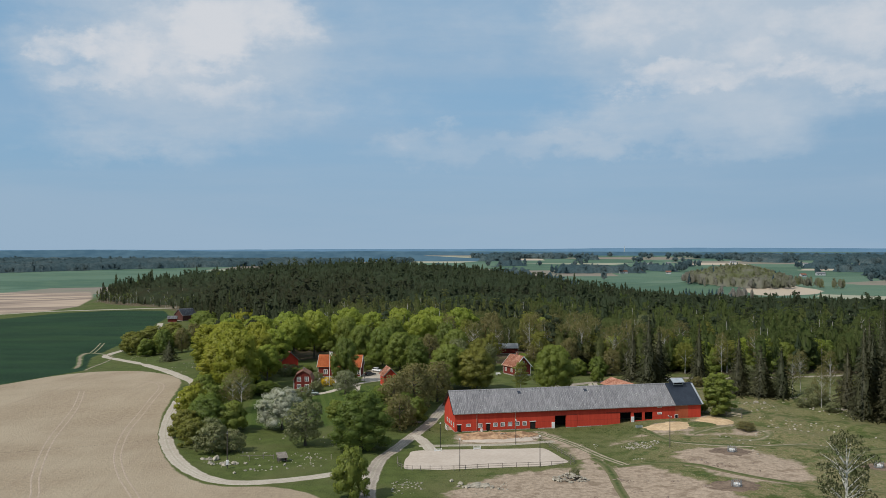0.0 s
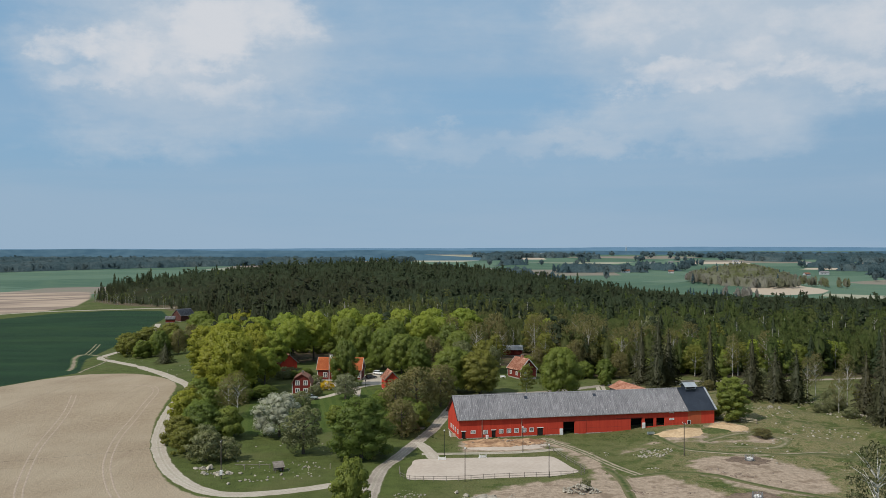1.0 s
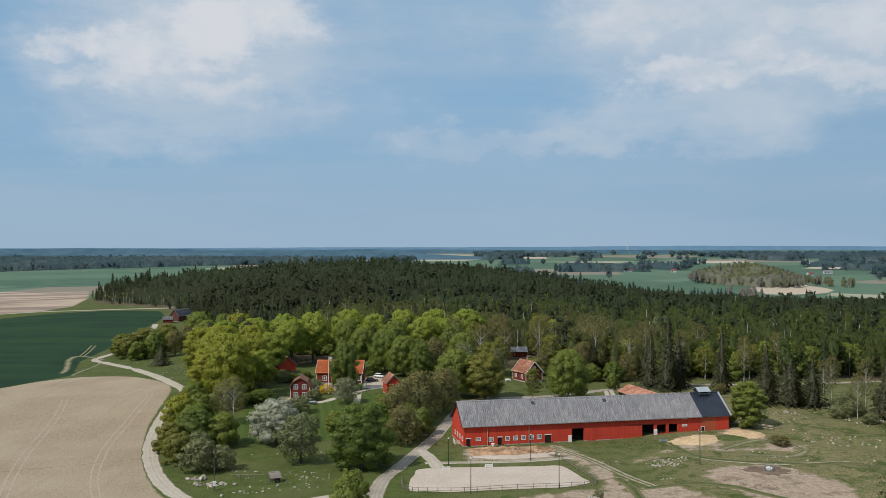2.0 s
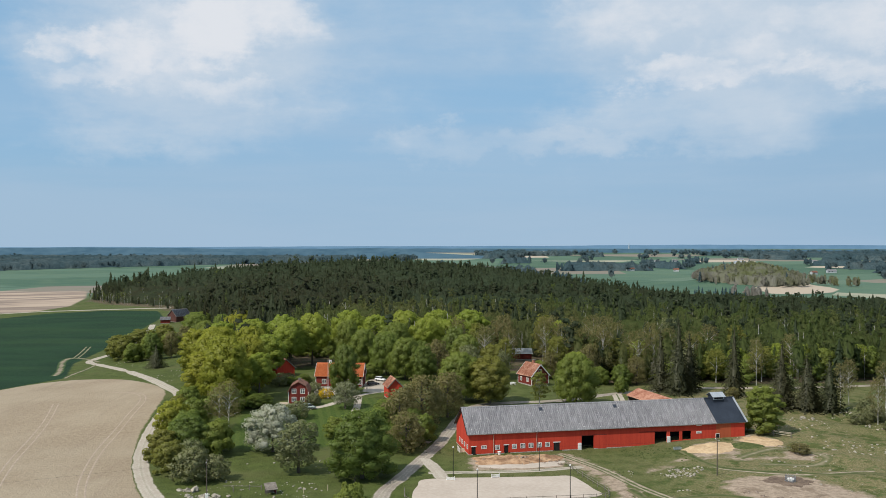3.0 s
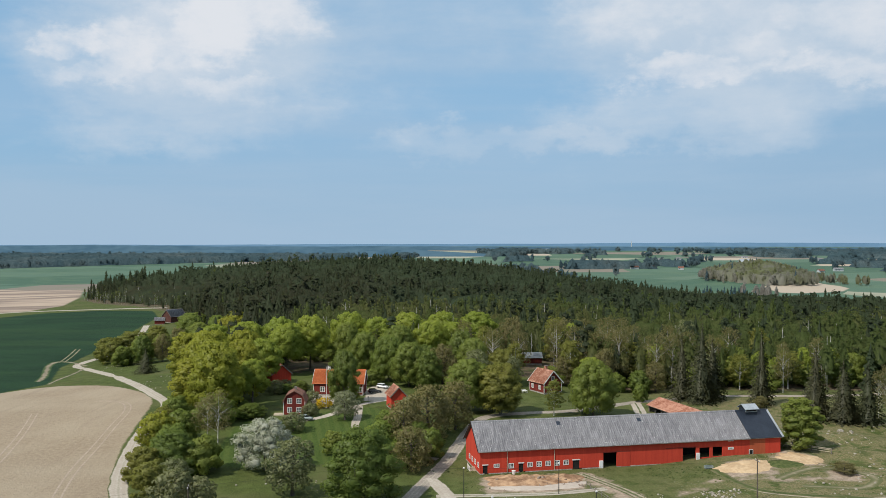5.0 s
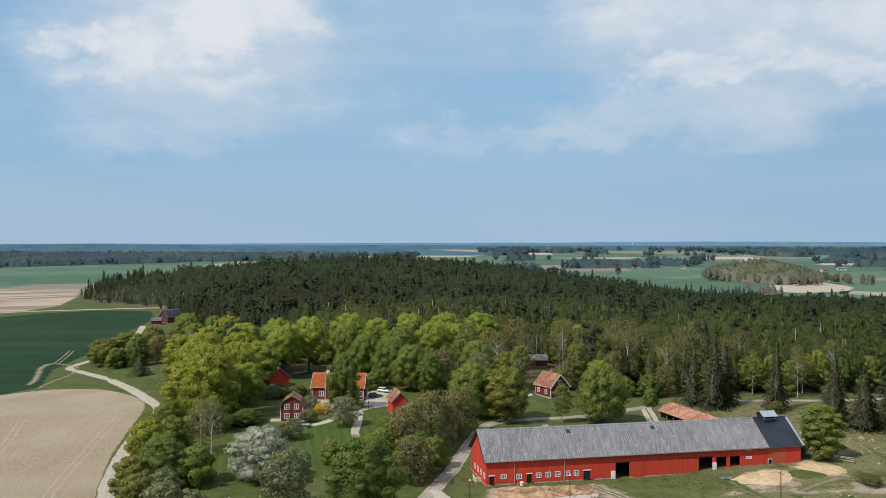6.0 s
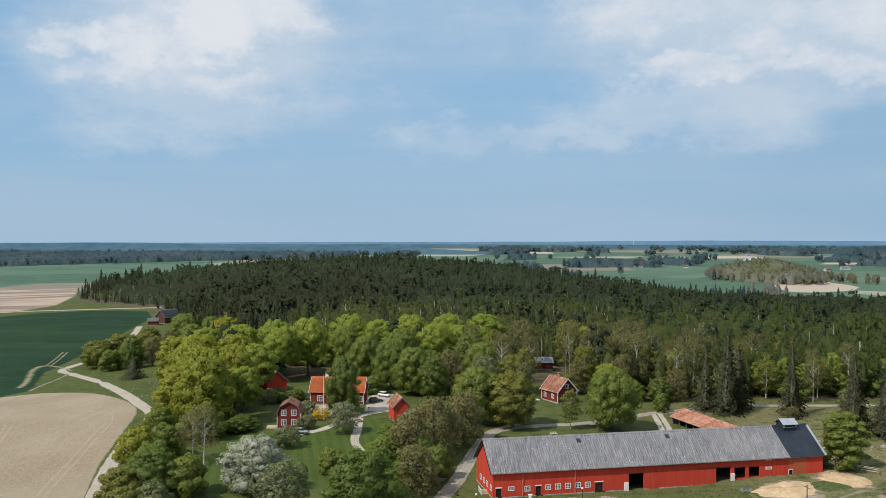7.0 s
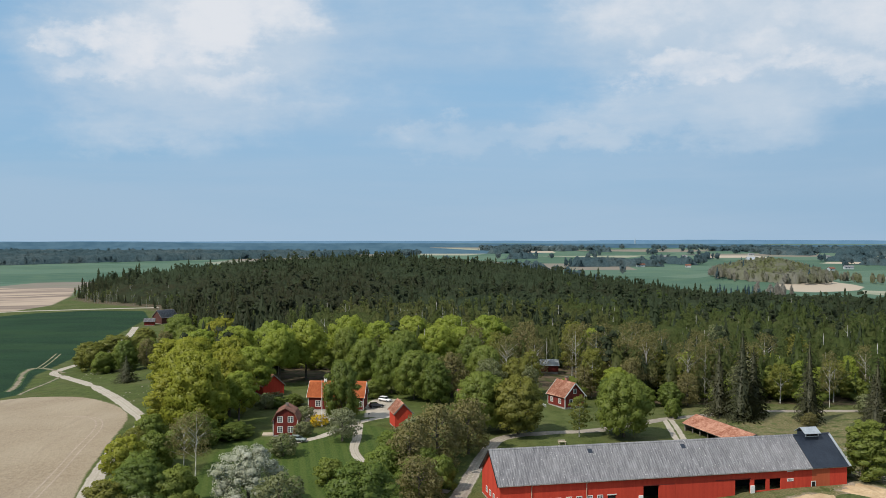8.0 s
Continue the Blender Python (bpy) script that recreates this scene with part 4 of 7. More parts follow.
for g in (1.4, 4.5, 7.2, 10.0):
    bm = bmesh.new()
    win = part("window", boxes((-0.06, 0.0, g - 0.65, g + 0.65, 1.35, 1.48), (-0.06, 0.0, g - 0.65, g + 0.65, 2.42, 2.55), (-0.06, 0.0, g - 0.65, g - 0.52, 1.48, 2.42), (-0.06, 0.0, g + 0.52, g + 0.65, 1.48, 2.42), (-0.05, -0.01, g - 0.05, g + 0.05, 1.48, 2.42), (-0.05, -0.01, g - 0.52, g + 0.52, 1.9, 1.98)), WHITE, barn, "white painted gable window")
    part("pane", boxes((-0.02, -0.004, g - 0.52, g + 0.52, 1.48, 2.42)), GLASS, win, "dark window glass")
# wooden ramp and steps by the gable door
ramp = part("steps", boxes(*[(-1.6 + 0.02 * i, -0.05, 3.0 + 0.35 * i, 3.35 + 0.35 * i, BASE - 0.5, BASE + 0.18 * (i + 1)) for i in range(5)]), PALE_WOOD, barn, "small white-railed steps at the gable")
rail = bmesh.new()
for i in range(6):
    box(rail, -1.65, -1.57, 3.0 + 0.5 * i, 3.08 + 0.5 * i, BASE - 0.3, BASE + 1.2 + 0.1 * i)
box(rail, -1.66, -1.56, 3.0, 5.6, BASE + 1.2, BASE + 1.32)
part("railing", rail, WHITE, ramp, "white painted railing")


# ---- red houses and sheds ----
def tile_roof(parent, x0, x1, ya, za, yb, zb, mat, name="roof"):
    """A roof plane with rounded tile rows and stepped courses."""
    rows = max(4, int(math.hypot(yb - ya, zb - za) / 0.42))
    step = 0.13 if x1 - x0 < 30 else 0.5
    xs_ = np.arange(x0, x1 + step / 2, step)
    V, F = [], []
    k = len(xs_)
    nn = Vector((-(zb - za), yb - ya)).normalized()
    nn = nn if nn.y > 0 else -nn
    for r in range(rows):
        for e in (0, 1):
            f = (r + e) / rows
            lift = 0.17 if e == 0 else 0.1
            for i, q in enumerate(xs_):
                h = lift + (0.045 if i % 3 == 1 else 0.0) + 0.03 * noise.noise((q * 0.7, r * 0.9, x0))
                V.append((q, ya + (yb - ya) * f + nn.x * h, za + (zb - za) * f + nn.y * h))
    F = [tuple(q) if yb > ya else tuple(q[::-1]) for q in grid_faces(rows * 2, k).tolist()]
    me = mesh_from(name, V, F)
    me.materials.append(mat)
    ob = new(name, me)
    ob.parent = parent
    part("roof_deck", roof_slab(x0 + 0.02, x1 - 0.02, ya, za - 0.02, yb, zb - 0.02, 0.1), OLD_WOOD, parent)
    return tagged(ob, "clay pantile roof plane")


def cottage(name, x, y, turn, L, W, eave, ridge, label, roof, red, windows=(), gable_windows=(), chimney=None, corners=True, sink=0.8, category="house", group="", low=0.35):
    """A timber house: the ridge along local x; front at y = 0."""
    h = thing(name, x, y, gz(x, y), turn, label, category, group)
    holes = [(a - b / 2, a + b / 2, c - d / 2, c + d / 2) for a, c, b, d in windows]
    part("wall", wall(0, L, low, eave, holes, 0, 0.2), red, h, "red board wall")
    part("wall", boxes((0, L, W - 0.2, W, low, eave)), red, h)
    g = [(0.2, low), (W - 0.2, low), (W - 0.2, eave), (W / 2, ridge - 0.15), (0.2, eave)]
    part("gable_wall", prism(g, 0, 0.2, "x"), red, h)
    part("gable_wall", prism(g, L - 0.2, L, "x"), red, h)
    part("plinth", boxes((0.05, L - 0.05, 0.05, W - 0.05, -sink, low)), STONE, h, "grey stone plinth")
    slope = (ridge - eave) / (W / 2)
    for s in (1, -1):
        ya = -0.4 if s > 0 else W + 0.4
        tile_roof(h, -0.4, L + 0.4, ya, eave - 0.4 * slope, W / 2, ridge, roof)
        for q in (-0.47, L + 0.4):
            part("bargeboard", roof_slab(q, q + 0.07, ya, eave - 0.4 * slope - 0.12, W / 2, ridge - 0.12, 0.3), WHITE if corners else OLD_WOOD, h, "painted bargeboard")
    part("ridge_tiles", tube(bmesh.new(), [(-0.4, W / 2, ridge + 0.1), (L + 0.4, W / 2, ridge + 0.1)], [0.16, 0.16], 8), roof, h)
    if corners:
        for a in (-0.04, L - 0.14):
            for b in (-0.04, W - 0.14):
                part("corner_board", boxes((a, a + 0.18, b, b + 0.18, low, eave)), WHITE, h, "white corner board")
    for a, c, b, d in windows:
        window(h, a, c, b, d, 0.0)
    for a, c, b, d in gable_windows:
        win = part("window", boxes((L, L + 0.06, a - b / 2 - 0.1, a + b / 2 + 0.1, c - d / 2 - 0.1, c - d / 2), (L, L + 0.06, a - b / 2 - 0.1, a + b / 2 + 0.1, c + d / 2, c + d / 2 + 0.1), (L, L + 0.06, a - b / 2 - 0.1, a - b / 2, c - d / 2, c + d / 2), (L, L + 0.06, a + b / 2, a + b / 2 + 0.1, c - d / 2, c + d / 2), (L, L + 0.05, a - 0.05, a + 0.05, c - d / 2, c + d / 2)), WHITE, h, "white painted window frame")
        part("pane", boxes((L + 0.003, L + 0.02, a - b / 2, a + b / 2, c - d / 2, c + d / 2)), GLASS, win)
    if chimney:
        cx, mat = chimney
        st = part("chimney", boxes((cx - 0.45, cx + 0.45, W / 2 - 0.4, W / 2 + 0.4, ridge - 0.6, ridge + 1.3)), mat, h, "chimney stack")
        part("chimney_cap", boxes((cx - 0.55, cx + 0.55, W / 2 - 0.5, W / 2 + 0.5, ridge + 1.3, ridge + 1.45)), OLD_WOOD, st)
    return h


cottage("house", -45.0, 330.0, -3, 16.6, 8.0, 4.1, 7.9, "red timber farmhouse with orange clay tile roof", TILE_NEW, RED_DARK, [(3.0, 1.95, 1.3, 1.5), (6.2, 1.95, 1.3, 1.5), (11.9, 1.95, 1.3, 1.5), (15.5, 1.95, 1.3, 1.5)], (), (4.5, WHITE))
cottage("cottage", 27.8, 341.4, -60, 8.6, 7.4, 3.6, 7.4, "red timber cottage with old tile roof and white trim", TILE, RED_DARK, [(2.0, 1.9, 1.0, 1.2), (6.0, 1.9, 1.0, 1.2)], [(3.7, 5.0, 1.0, 1.2), (2.2, 1.9, 1.1, 1.2)], (4.6, TILE))
cottage("shed", -19.4, 311.5, -74, 7.0, 4.6, 4.3, 6.7, "tall red wooden shed with worn tile roof", TILE, RED_WOOD, (), (), None, False, category="shed")
cottage("shed", -67.3, 358.0, -60, 9.0, 7.0, 3.6, 6.8, "red wooden outbuilding with orange tile roof under the trees", TILE, RED_WOOD, (), (), None, False, category="shed")
cottage("shed", 30.2, 404.5, 0, 9.0, 6.0, 2.8, 4.4, "long red shed with pale grey sheet roof at the wood's edge", PALE_ROOF, RED_DARK, (), (), None, False, category="shed")
cottage("barn", -182.0, 606.0, 52, 11.5, 10.0, 4.2, 8.4, "distant dark red barn with grey roof beside the field", ROOF_GREY, RED_OLD, (), (), None, False, category="barn")
cottage("shed", -190.5, 599.0, 12, 6.0, 5.0, 2.6, 4.2, "small grey-roofed outbuilding beside the far barn", ROOF_GREY, RED_DARK, (), (), None, False, category="shed")
cottage("shed", 0.5, 338.0, 15, 6.0, 4.5, 2.6, 4.4, "small red shed half hidden among trees", TILE, RED_DARK, (), (), None, False, category="shed")
cottage("house", -362.0, 1600.0, 10, 34.0, 16.0, 7.0, 16.0, "far red-roofed farmstead beyond the wood", TILE_NEW, RED_DARK, (), (), None, False)

# the small two-storey house with a mansard roof
mans = thing("house", -48.6, 296.4, gz(-46, 299), 4, "small two-storey red house with mansard tile roof and white windows", "house")
MW, ML = 6.4, 7.0
wl = [(1.85, 1.75, 1.15, 1.3), (4.55, 1.75, 1.15, 1.3), (1.85, 4.35, 1.15, 1.3), (4.55, 4.35, 1.15, 1.3)]
part("wall", wall(0, MW, 0.35, 4.2, [(a - b / 2, a + b / 2, c - d / 2, min(c + d / 2, 4.2)) for a, c, b, d in wl], 0, 0.2), RED_DARK, mans, "red board gable wall")
top = [(0.0, 4.2), (MW, 4.2), (MW - 0.9, 6.0), (MW / 2, 7.25), (0.9, 6.0)]
part("gable_wall", prism([(0.0, 4.2), (1.275, 4.2), (1.275, 5.0), (2.425, 5.0), (2.425, 4.2), (3.975, 4.2), (3.975, 5.0), (5.125, 5.0), (5.125, 4.2), (MW, 4.2), (MW - 0.9, 6.0), (MW / 2, 7.25), (0.9, 6.0)], 0, 0.2), RED_DARK, mans, "red board gable")
part("gable_wall", prism(top, ML - 0.2, ML), RED_DARK, mans)
part("wall", boxes((0, 0.2, 0.2, ML, 0.35, 4.2), (MW - 0.2, MW, 0.2, ML, 0.35, 4.2), (0.2, MW - 0.2, ML - 0.2, ML, 0.35, 4.2)), RED_DARK, mans)
part("plinth", boxes((0.05, MW - 0.05, 0.05, ML - 0.05, -1.0, 0.35)), STONE, mans, "grey stone plinth")
for a, c, b, d in wl:
    window(mans, a, c, b, d, 0.0)
for q in ([(-0.35, 3.85), (0.75, 6.05), (0.95, 5.95), (-0.15, 3.75)], [(0.7, 6.0), (MW / 2, 7.4), (MW / 2, 7.2), (0.85, 5.85)]):
    for mirror in (False, True):
        o = [((MW - a) if mirror else a, b) for a, b in q]
        part("roof", prism(o, -0.4, ML + 0.4), TILE_BROWN, mans, "mossy brown mansard roof plane")
for q in (0.02, MW - 0.18):
    part("corner_board", boxes((q, q + 0.16, -0.05, 0.0, 0.35, 4.2)), WHITE, mans, "white corner board")
part("porch", boxes((-2.9, -0.1, 0.6, 3.4, -0.9, 0.3)), PALE_WOOD, mans, "pale wooden terrace deck")
part("chimney", boxes((2.9, 3.6, 3.2, 3.9, 6.8, 8.0)), OLD_WOOD, mans, "grey chimney stack")

# the open-fronted shed behind the barn
open_shed = thing("shed", 61.8, 311.0, gz(65, 303), -73, "open-fronted timber shed with old clay tile roof", "shed")
OL, OW = 25.0, 8.0
part("wall", boxes((0, OL, OW - 0.2, OW, -0.5, 2.0)), OLD_WOOD, open_shed, "grey board back wall")
for a in (0.0, OL - 0.2):
    part("gable_wall", prism([(0.0, -0.5), (OW - 0.2, -0.5), (OW - 0.2, 2.0), (OW / 2, 3.9), (0.0, 2.0)], a, a + 0.2, "x"), OLD_WOOD, open_shed, "grey board gable")
for i in range(8):
    q = 0.3 + i * (OL - 0.6) / 7
    part("post", boxes((q - 0.11, q + 0.11, 0.0, 0.22, -0.6, 2.0)), OLD_WOOD, open_shed)
part("beam", boxes((0.2, OL - 0.2, 0.0, 0.22, 1.9, 2.1)), OLD_WOOD, open_shed)
tile_roof(open_shed, -0.4, OL + 0.4, -0.6, 1.8, OW / 2, 4.0, TILE)
tile_roof(open_shed, -0.4, OL + 0.4, OW + 0.6, 1.8, OW / 2, 4.0, TILE)


# ---- trees ----
def lobes_for(seed, h, w, base, n, flat=0.72):
    """Flattened lobes, laid in loose tiers, that make up an uneven crown."""
    rng = random.Random(seed)
    out = [((0, 0, base + (h - base) * 0.5), (w * 0.33, w * 0.33, (h - base) * 0.42))]
    for i in range(n):
        a = i * 2.4 + rng.uniform(-0.5, 0.5)
        f = min(0.97, max(0.03, (i + rng.random()) / n))
        s = w * rng.uniform(0.085, 0.165) * (1.1 - 0.35 * f)
        shell = w * 0.5 * math.sqrt(max(0.03, 1 - abs(2 * f - 0.75) ** 2.3 / 1.85)) - s * 0.55
        r = shell * rng.uniform(0.62, 1.06)
        out.append(((r * math.cos(a), r * math.sin(a), base + s * 0.5 + (h - base - s * 1.2) * f), (s, s, s * flat * rng.uniform(0.75, 1.2))))
    return out


def leaves(lobes, count, size, seed, jitter=0.45, hang=0.0):
    """Small leaf sprays spread over the lobes."""
    rg = np.random.default_rng(seed)
    area = np.array([(r[0] * r[2]) for _, r in lobes])
    area[0] *= 0.8
    which = rg.choice(len(lobes), count * 2, p=area / area.sum())
    C = np.array([c for c, _ in lobes])[which]
    R = np.array([r for _, r in lobes])[which]
    d = rg.normal(size=(count * 2, 3))
    d[:, 2] += 0.25
    d /= np.linalg.norm(d, axis=1)[:, None]
    depth = 1.06 - 0.26 * rg.random((count * 2, 1)) ** 1.4
    P = C + R * d * depth
    keep = np.ones(len(P), bool)
    for c, r in lobes:
        q = (((P - np.array(c)) / np.array(r)) ** 2).sum(1)
        keep &= q > 0.3
    P, d = P[keep][:count], d[keep][:count]
    nrm = d + rg.normal(size=d.shape) * jitter
    nrm[:, 2] += 0.3
    nrm *= np.where((nrm * d).sum(1) < 0, -1.0, 1.0)[:, None]
    nrm /= np.linalg.norm(nrm, axis=1)[:, None]
    a = np.cross(nrm, rg.normal(size=nrm.shape))
    a[:, 2] -= hang
    a /= np.linalg.norm(a, axis=1)[:, None]
    b = np.cross(nrm, a)
    s = size * (0.55 + 0.9 * rg.random((len(P), 1)))
    k = 0.45 + 0.45 * rg.random((len(P), 1))
    V = np.stack([P - a * s * 0.5 - b * s * k * 0.5, P + a * s * 0.5, P - a * s * 0.35 + b * s * k * 0.6 + nrm * s * 0.15], 1).reshape(-1, 3)
    F = np.arange(len(V)).reshape(-1, 3)
    mid = np.array(lobes[0][0])
    out = (P - mid) / np.linalg.norm(P - mid, axis=1)[:, None]
    soft = d * 0.5 + nrm * 0.4 + out * 0.55
    soft[:, 2] += 0.1
    soft /= np.linalg.norm(soft, axis=1)[:, None]
    return V, F, np.repeat(soft, 3, 0)


def ball(subdivisions):
    """A round mesh of radius one as arrays."""
    bm = bmesh.new()
    bmesh.ops.create_icosphere(bm, subdivisions=subdivisions, radius=1.0)
    bm.verts.index_update()
    out = np.array([v.co[:] for v in bm.verts]), np.array([[v.index for v in f.verts] for f in bm.faces])
    bm.free()
    return out


BALLS = {1: ball(1), 2: ball(2)}


def clumps(lobes, subdivisions, shrink, seed):
    """The dense inner foliage of each lobe: uneven closed clumps below the outer leaves."""
    rg = np.random.default_rng(seed + 5)
    B, BF = BALLS[subdivisions]
    mid = np.array(lobes[0][0])
    V, F, N = [], [], []
    for i, (c, r) in enumerate(lobes):
        q = B * (1 + rg.uniform(-0.2, 0.16, (len(B), 1)))
        P = np.array(c) + q * np.array(r) * shrink
        out = P - mid
        out = out / (np.linalg.norm(out, axis=1)[:, None] + 1e-6)
        nrm = B * 0.75 + out * 0.5 + np.array((0, 0, 0.12))
        V.append(P)
        F.append(BF + i * len(B))
        N.append(nrm / np.linalg.norm(nrm, axis=1)[:, None])
    return np.concatenate(V), np.concatenate(F), np.concatenate(N)


def foliage(lobes, count, size, seed, jitter=0.45, hang=0.0, subdivisions=1, shrink=0.68, sparse=False):
    """Inner clumps and the outer leaves of one crown."""
    outer = leaves(lobes, count, size, seed, jitter, hang)
    if sparse:
        return outer
    inner = clumps(lobes, subdivisions, shrink, seed)
    return np.concatenate([inner[0], outer[0]]), np.concatenate([inner[1], outer[1] + len(inner[0])]), np.concatenate([inner[2], outer[2]])


def soft_normals(me, N):
    """Leaf clumps take their shading from the rounding of the crown."""
    me.polygons.foreach_set("use_smooth", np.ones(len(me.polygons), bool))
    me.normals_split_custom_set_from_vertices(np.asarray(N, np.float32))


def limbs(seed, h, w, base, n, r):
    """A tapered trunk with limbs that reach into the crown."""
    rng = random.Random(seed)
    bm = bmesh.new()
    lean = (rng.uniform(-0.3, 0.3), rng.uniform(-0.3, 0.3))
    tube(bm, [(0, 0, -0.6), (0.05, 0, h * 0.12), (lean[0], lean[1], h * 0.45), (lean[0] * 1.6, lean[1] * 1.6, h * 0.9)], [r * 1.35, r, r * 0.7, r * 0.12], 7)
    for i in range(n):
        a = i * 2.4 + rng.uniform(-0.5, 0.5)
        z = base + (h - base) * rng.uniform(0.02, 0.55)
        q = w * rng.uniform(0.28, 0.45)
        up_ = (h - base) * rng.uniform(0.15, 0.32)
        k = r * 0.42
        tube(bm, [(lean[0] * 0.7, lean[1] * 0.7, z), (q * 0.5 * math.cos(a), q * 0.5 * math.sin(a), z + up_ * 0.55), (q * math.cos(a), q * math.sin(a), z + up_)], [k, k * 0.6, k * 0.12], 5)
    return bm


def make_tree(name, seed, h, w, base, lobes_n, count, size, leaf, bark, label, category="tree", limbs_n=9, r=0.32, jitter=0.45, hang=0.0):
    """A prototype tree: trunk with limbs, and a crown of leaf clumps."""
    t = thing(name, 0, 0, 0, 0, label, category)
    part("trunk", limbs(seed, h, w, base, limbs_n, r), bark, t)
    V, F, N = foliage(lobes_for(seed, h, w, base, lobes_n), int(count * 0.88), size * 1.04, seed, jitter, hang, sparse=jitter > 0.75)
    me = mesh_from("crown", V, F)
    soft_normals(me, N)
    me.materials.append(leaf)
    ob = new("crown", me)
    ob.parent = t
    return t


def make_spruce(seed, h, w, label):
    """A spruce: ragged whorls of drooping boughs hung with needle sprays."""
    rng = random.Random(seed)
    t = thing("spruce", 1.1, 0.1, 0, 0, label, "spruce")
    part("trunk", tube(bmesh.new(), [(0, 0, -0.6), (0, 0, h * 0.5), (0, 0, h)], [0.28, 0.18, 0.02], 7), BARK, t)
    V, N = [], []
    tiers = int(h * 1.9)
    for i in range(tiers):
        f = (i + rng.random()) / tiers
        z = h * (0.05 + 0.94 * f)
        rad = w * 0.5 * (1 - f) ** 1.0 + 0.28
        k = max(4, int(9 * (1 - f) + 5))
        for j in range(k):
            a = 2 * math.pi * (j + rng.random()) / k
            r = rad * rng.uniform(0.6, 1.12) * (1 + 0.25 * noise.noise((math.cos(a) * 1.5, math.sin(a) * 1.5, z * 0.35 + seed)))
            ca, sa = math.cos(a), math.sin(a)
            for q in range(max(2, int(r * 4.6))):
                s = (q + rng.random()) / max(2, int(r * 4.6))
                drop = r * (0.12 + 0.42 * s * s)
                c = Vector((ca * r * s, sa * r * s, z - drop))
                g = rng.uniform(0.2, 0.42) * (0.6 + 0.13 * min(r, 2.5))
                side = Vector((-sa, ca, 0)) * g * rng.choice((-1, 1))
                V += [c + side * 0.7 + Vector((0, 0, 0.1 * g)), c - side * 0.5 + Vector((ca, sa, 0.0)) * g * 0.9, c + side * 0.2 + Vector((ca * 0.3, sa * 0.3, -rng.uniform(0.7, 1.7))) * g]
                nn = Vector((ca, sa, 0.45)) + Vector((rng.uniform(-0.6, 0.6), rng.uniform(-0.6, 0.6), rng.uniform(-0.4, 0.6)))
                N += [nn.normalized()] * 3
    F = np.arange(len(V)).reshape(-1, 3).tolist()
    o, rings = len(V), 7
    for i in range(rings):
        f = i / (rings - 1)
        for j in range(8):
            a = j * math.pi / 4 + i * 0.4
            r = (w * 0.5 * (1 - f) + 0.05) * rng.uniform(0.3, 0.55)
            V.append(Vector((r * math.cos(a), r * math.sin(a), h * (0.07 + 0.88 * f))))
            N.append(Vector((math.cos(a), math.sin(a), 0.4)).normalized())
    for i in range(rings - 1):
        for j in range(8):
            a, b = o + i * 8 + j, o + i * 8 + (j + 1) % 8
            F += [(a, b, b + 8), (a, b + 8, a + 8)]
    me = mesh_from("crown", V, F)
    soft_normals(me, N)
    me.materials.append(NEEDLE)
    ob = new("crown", me)
    ob.parent = t
    return t


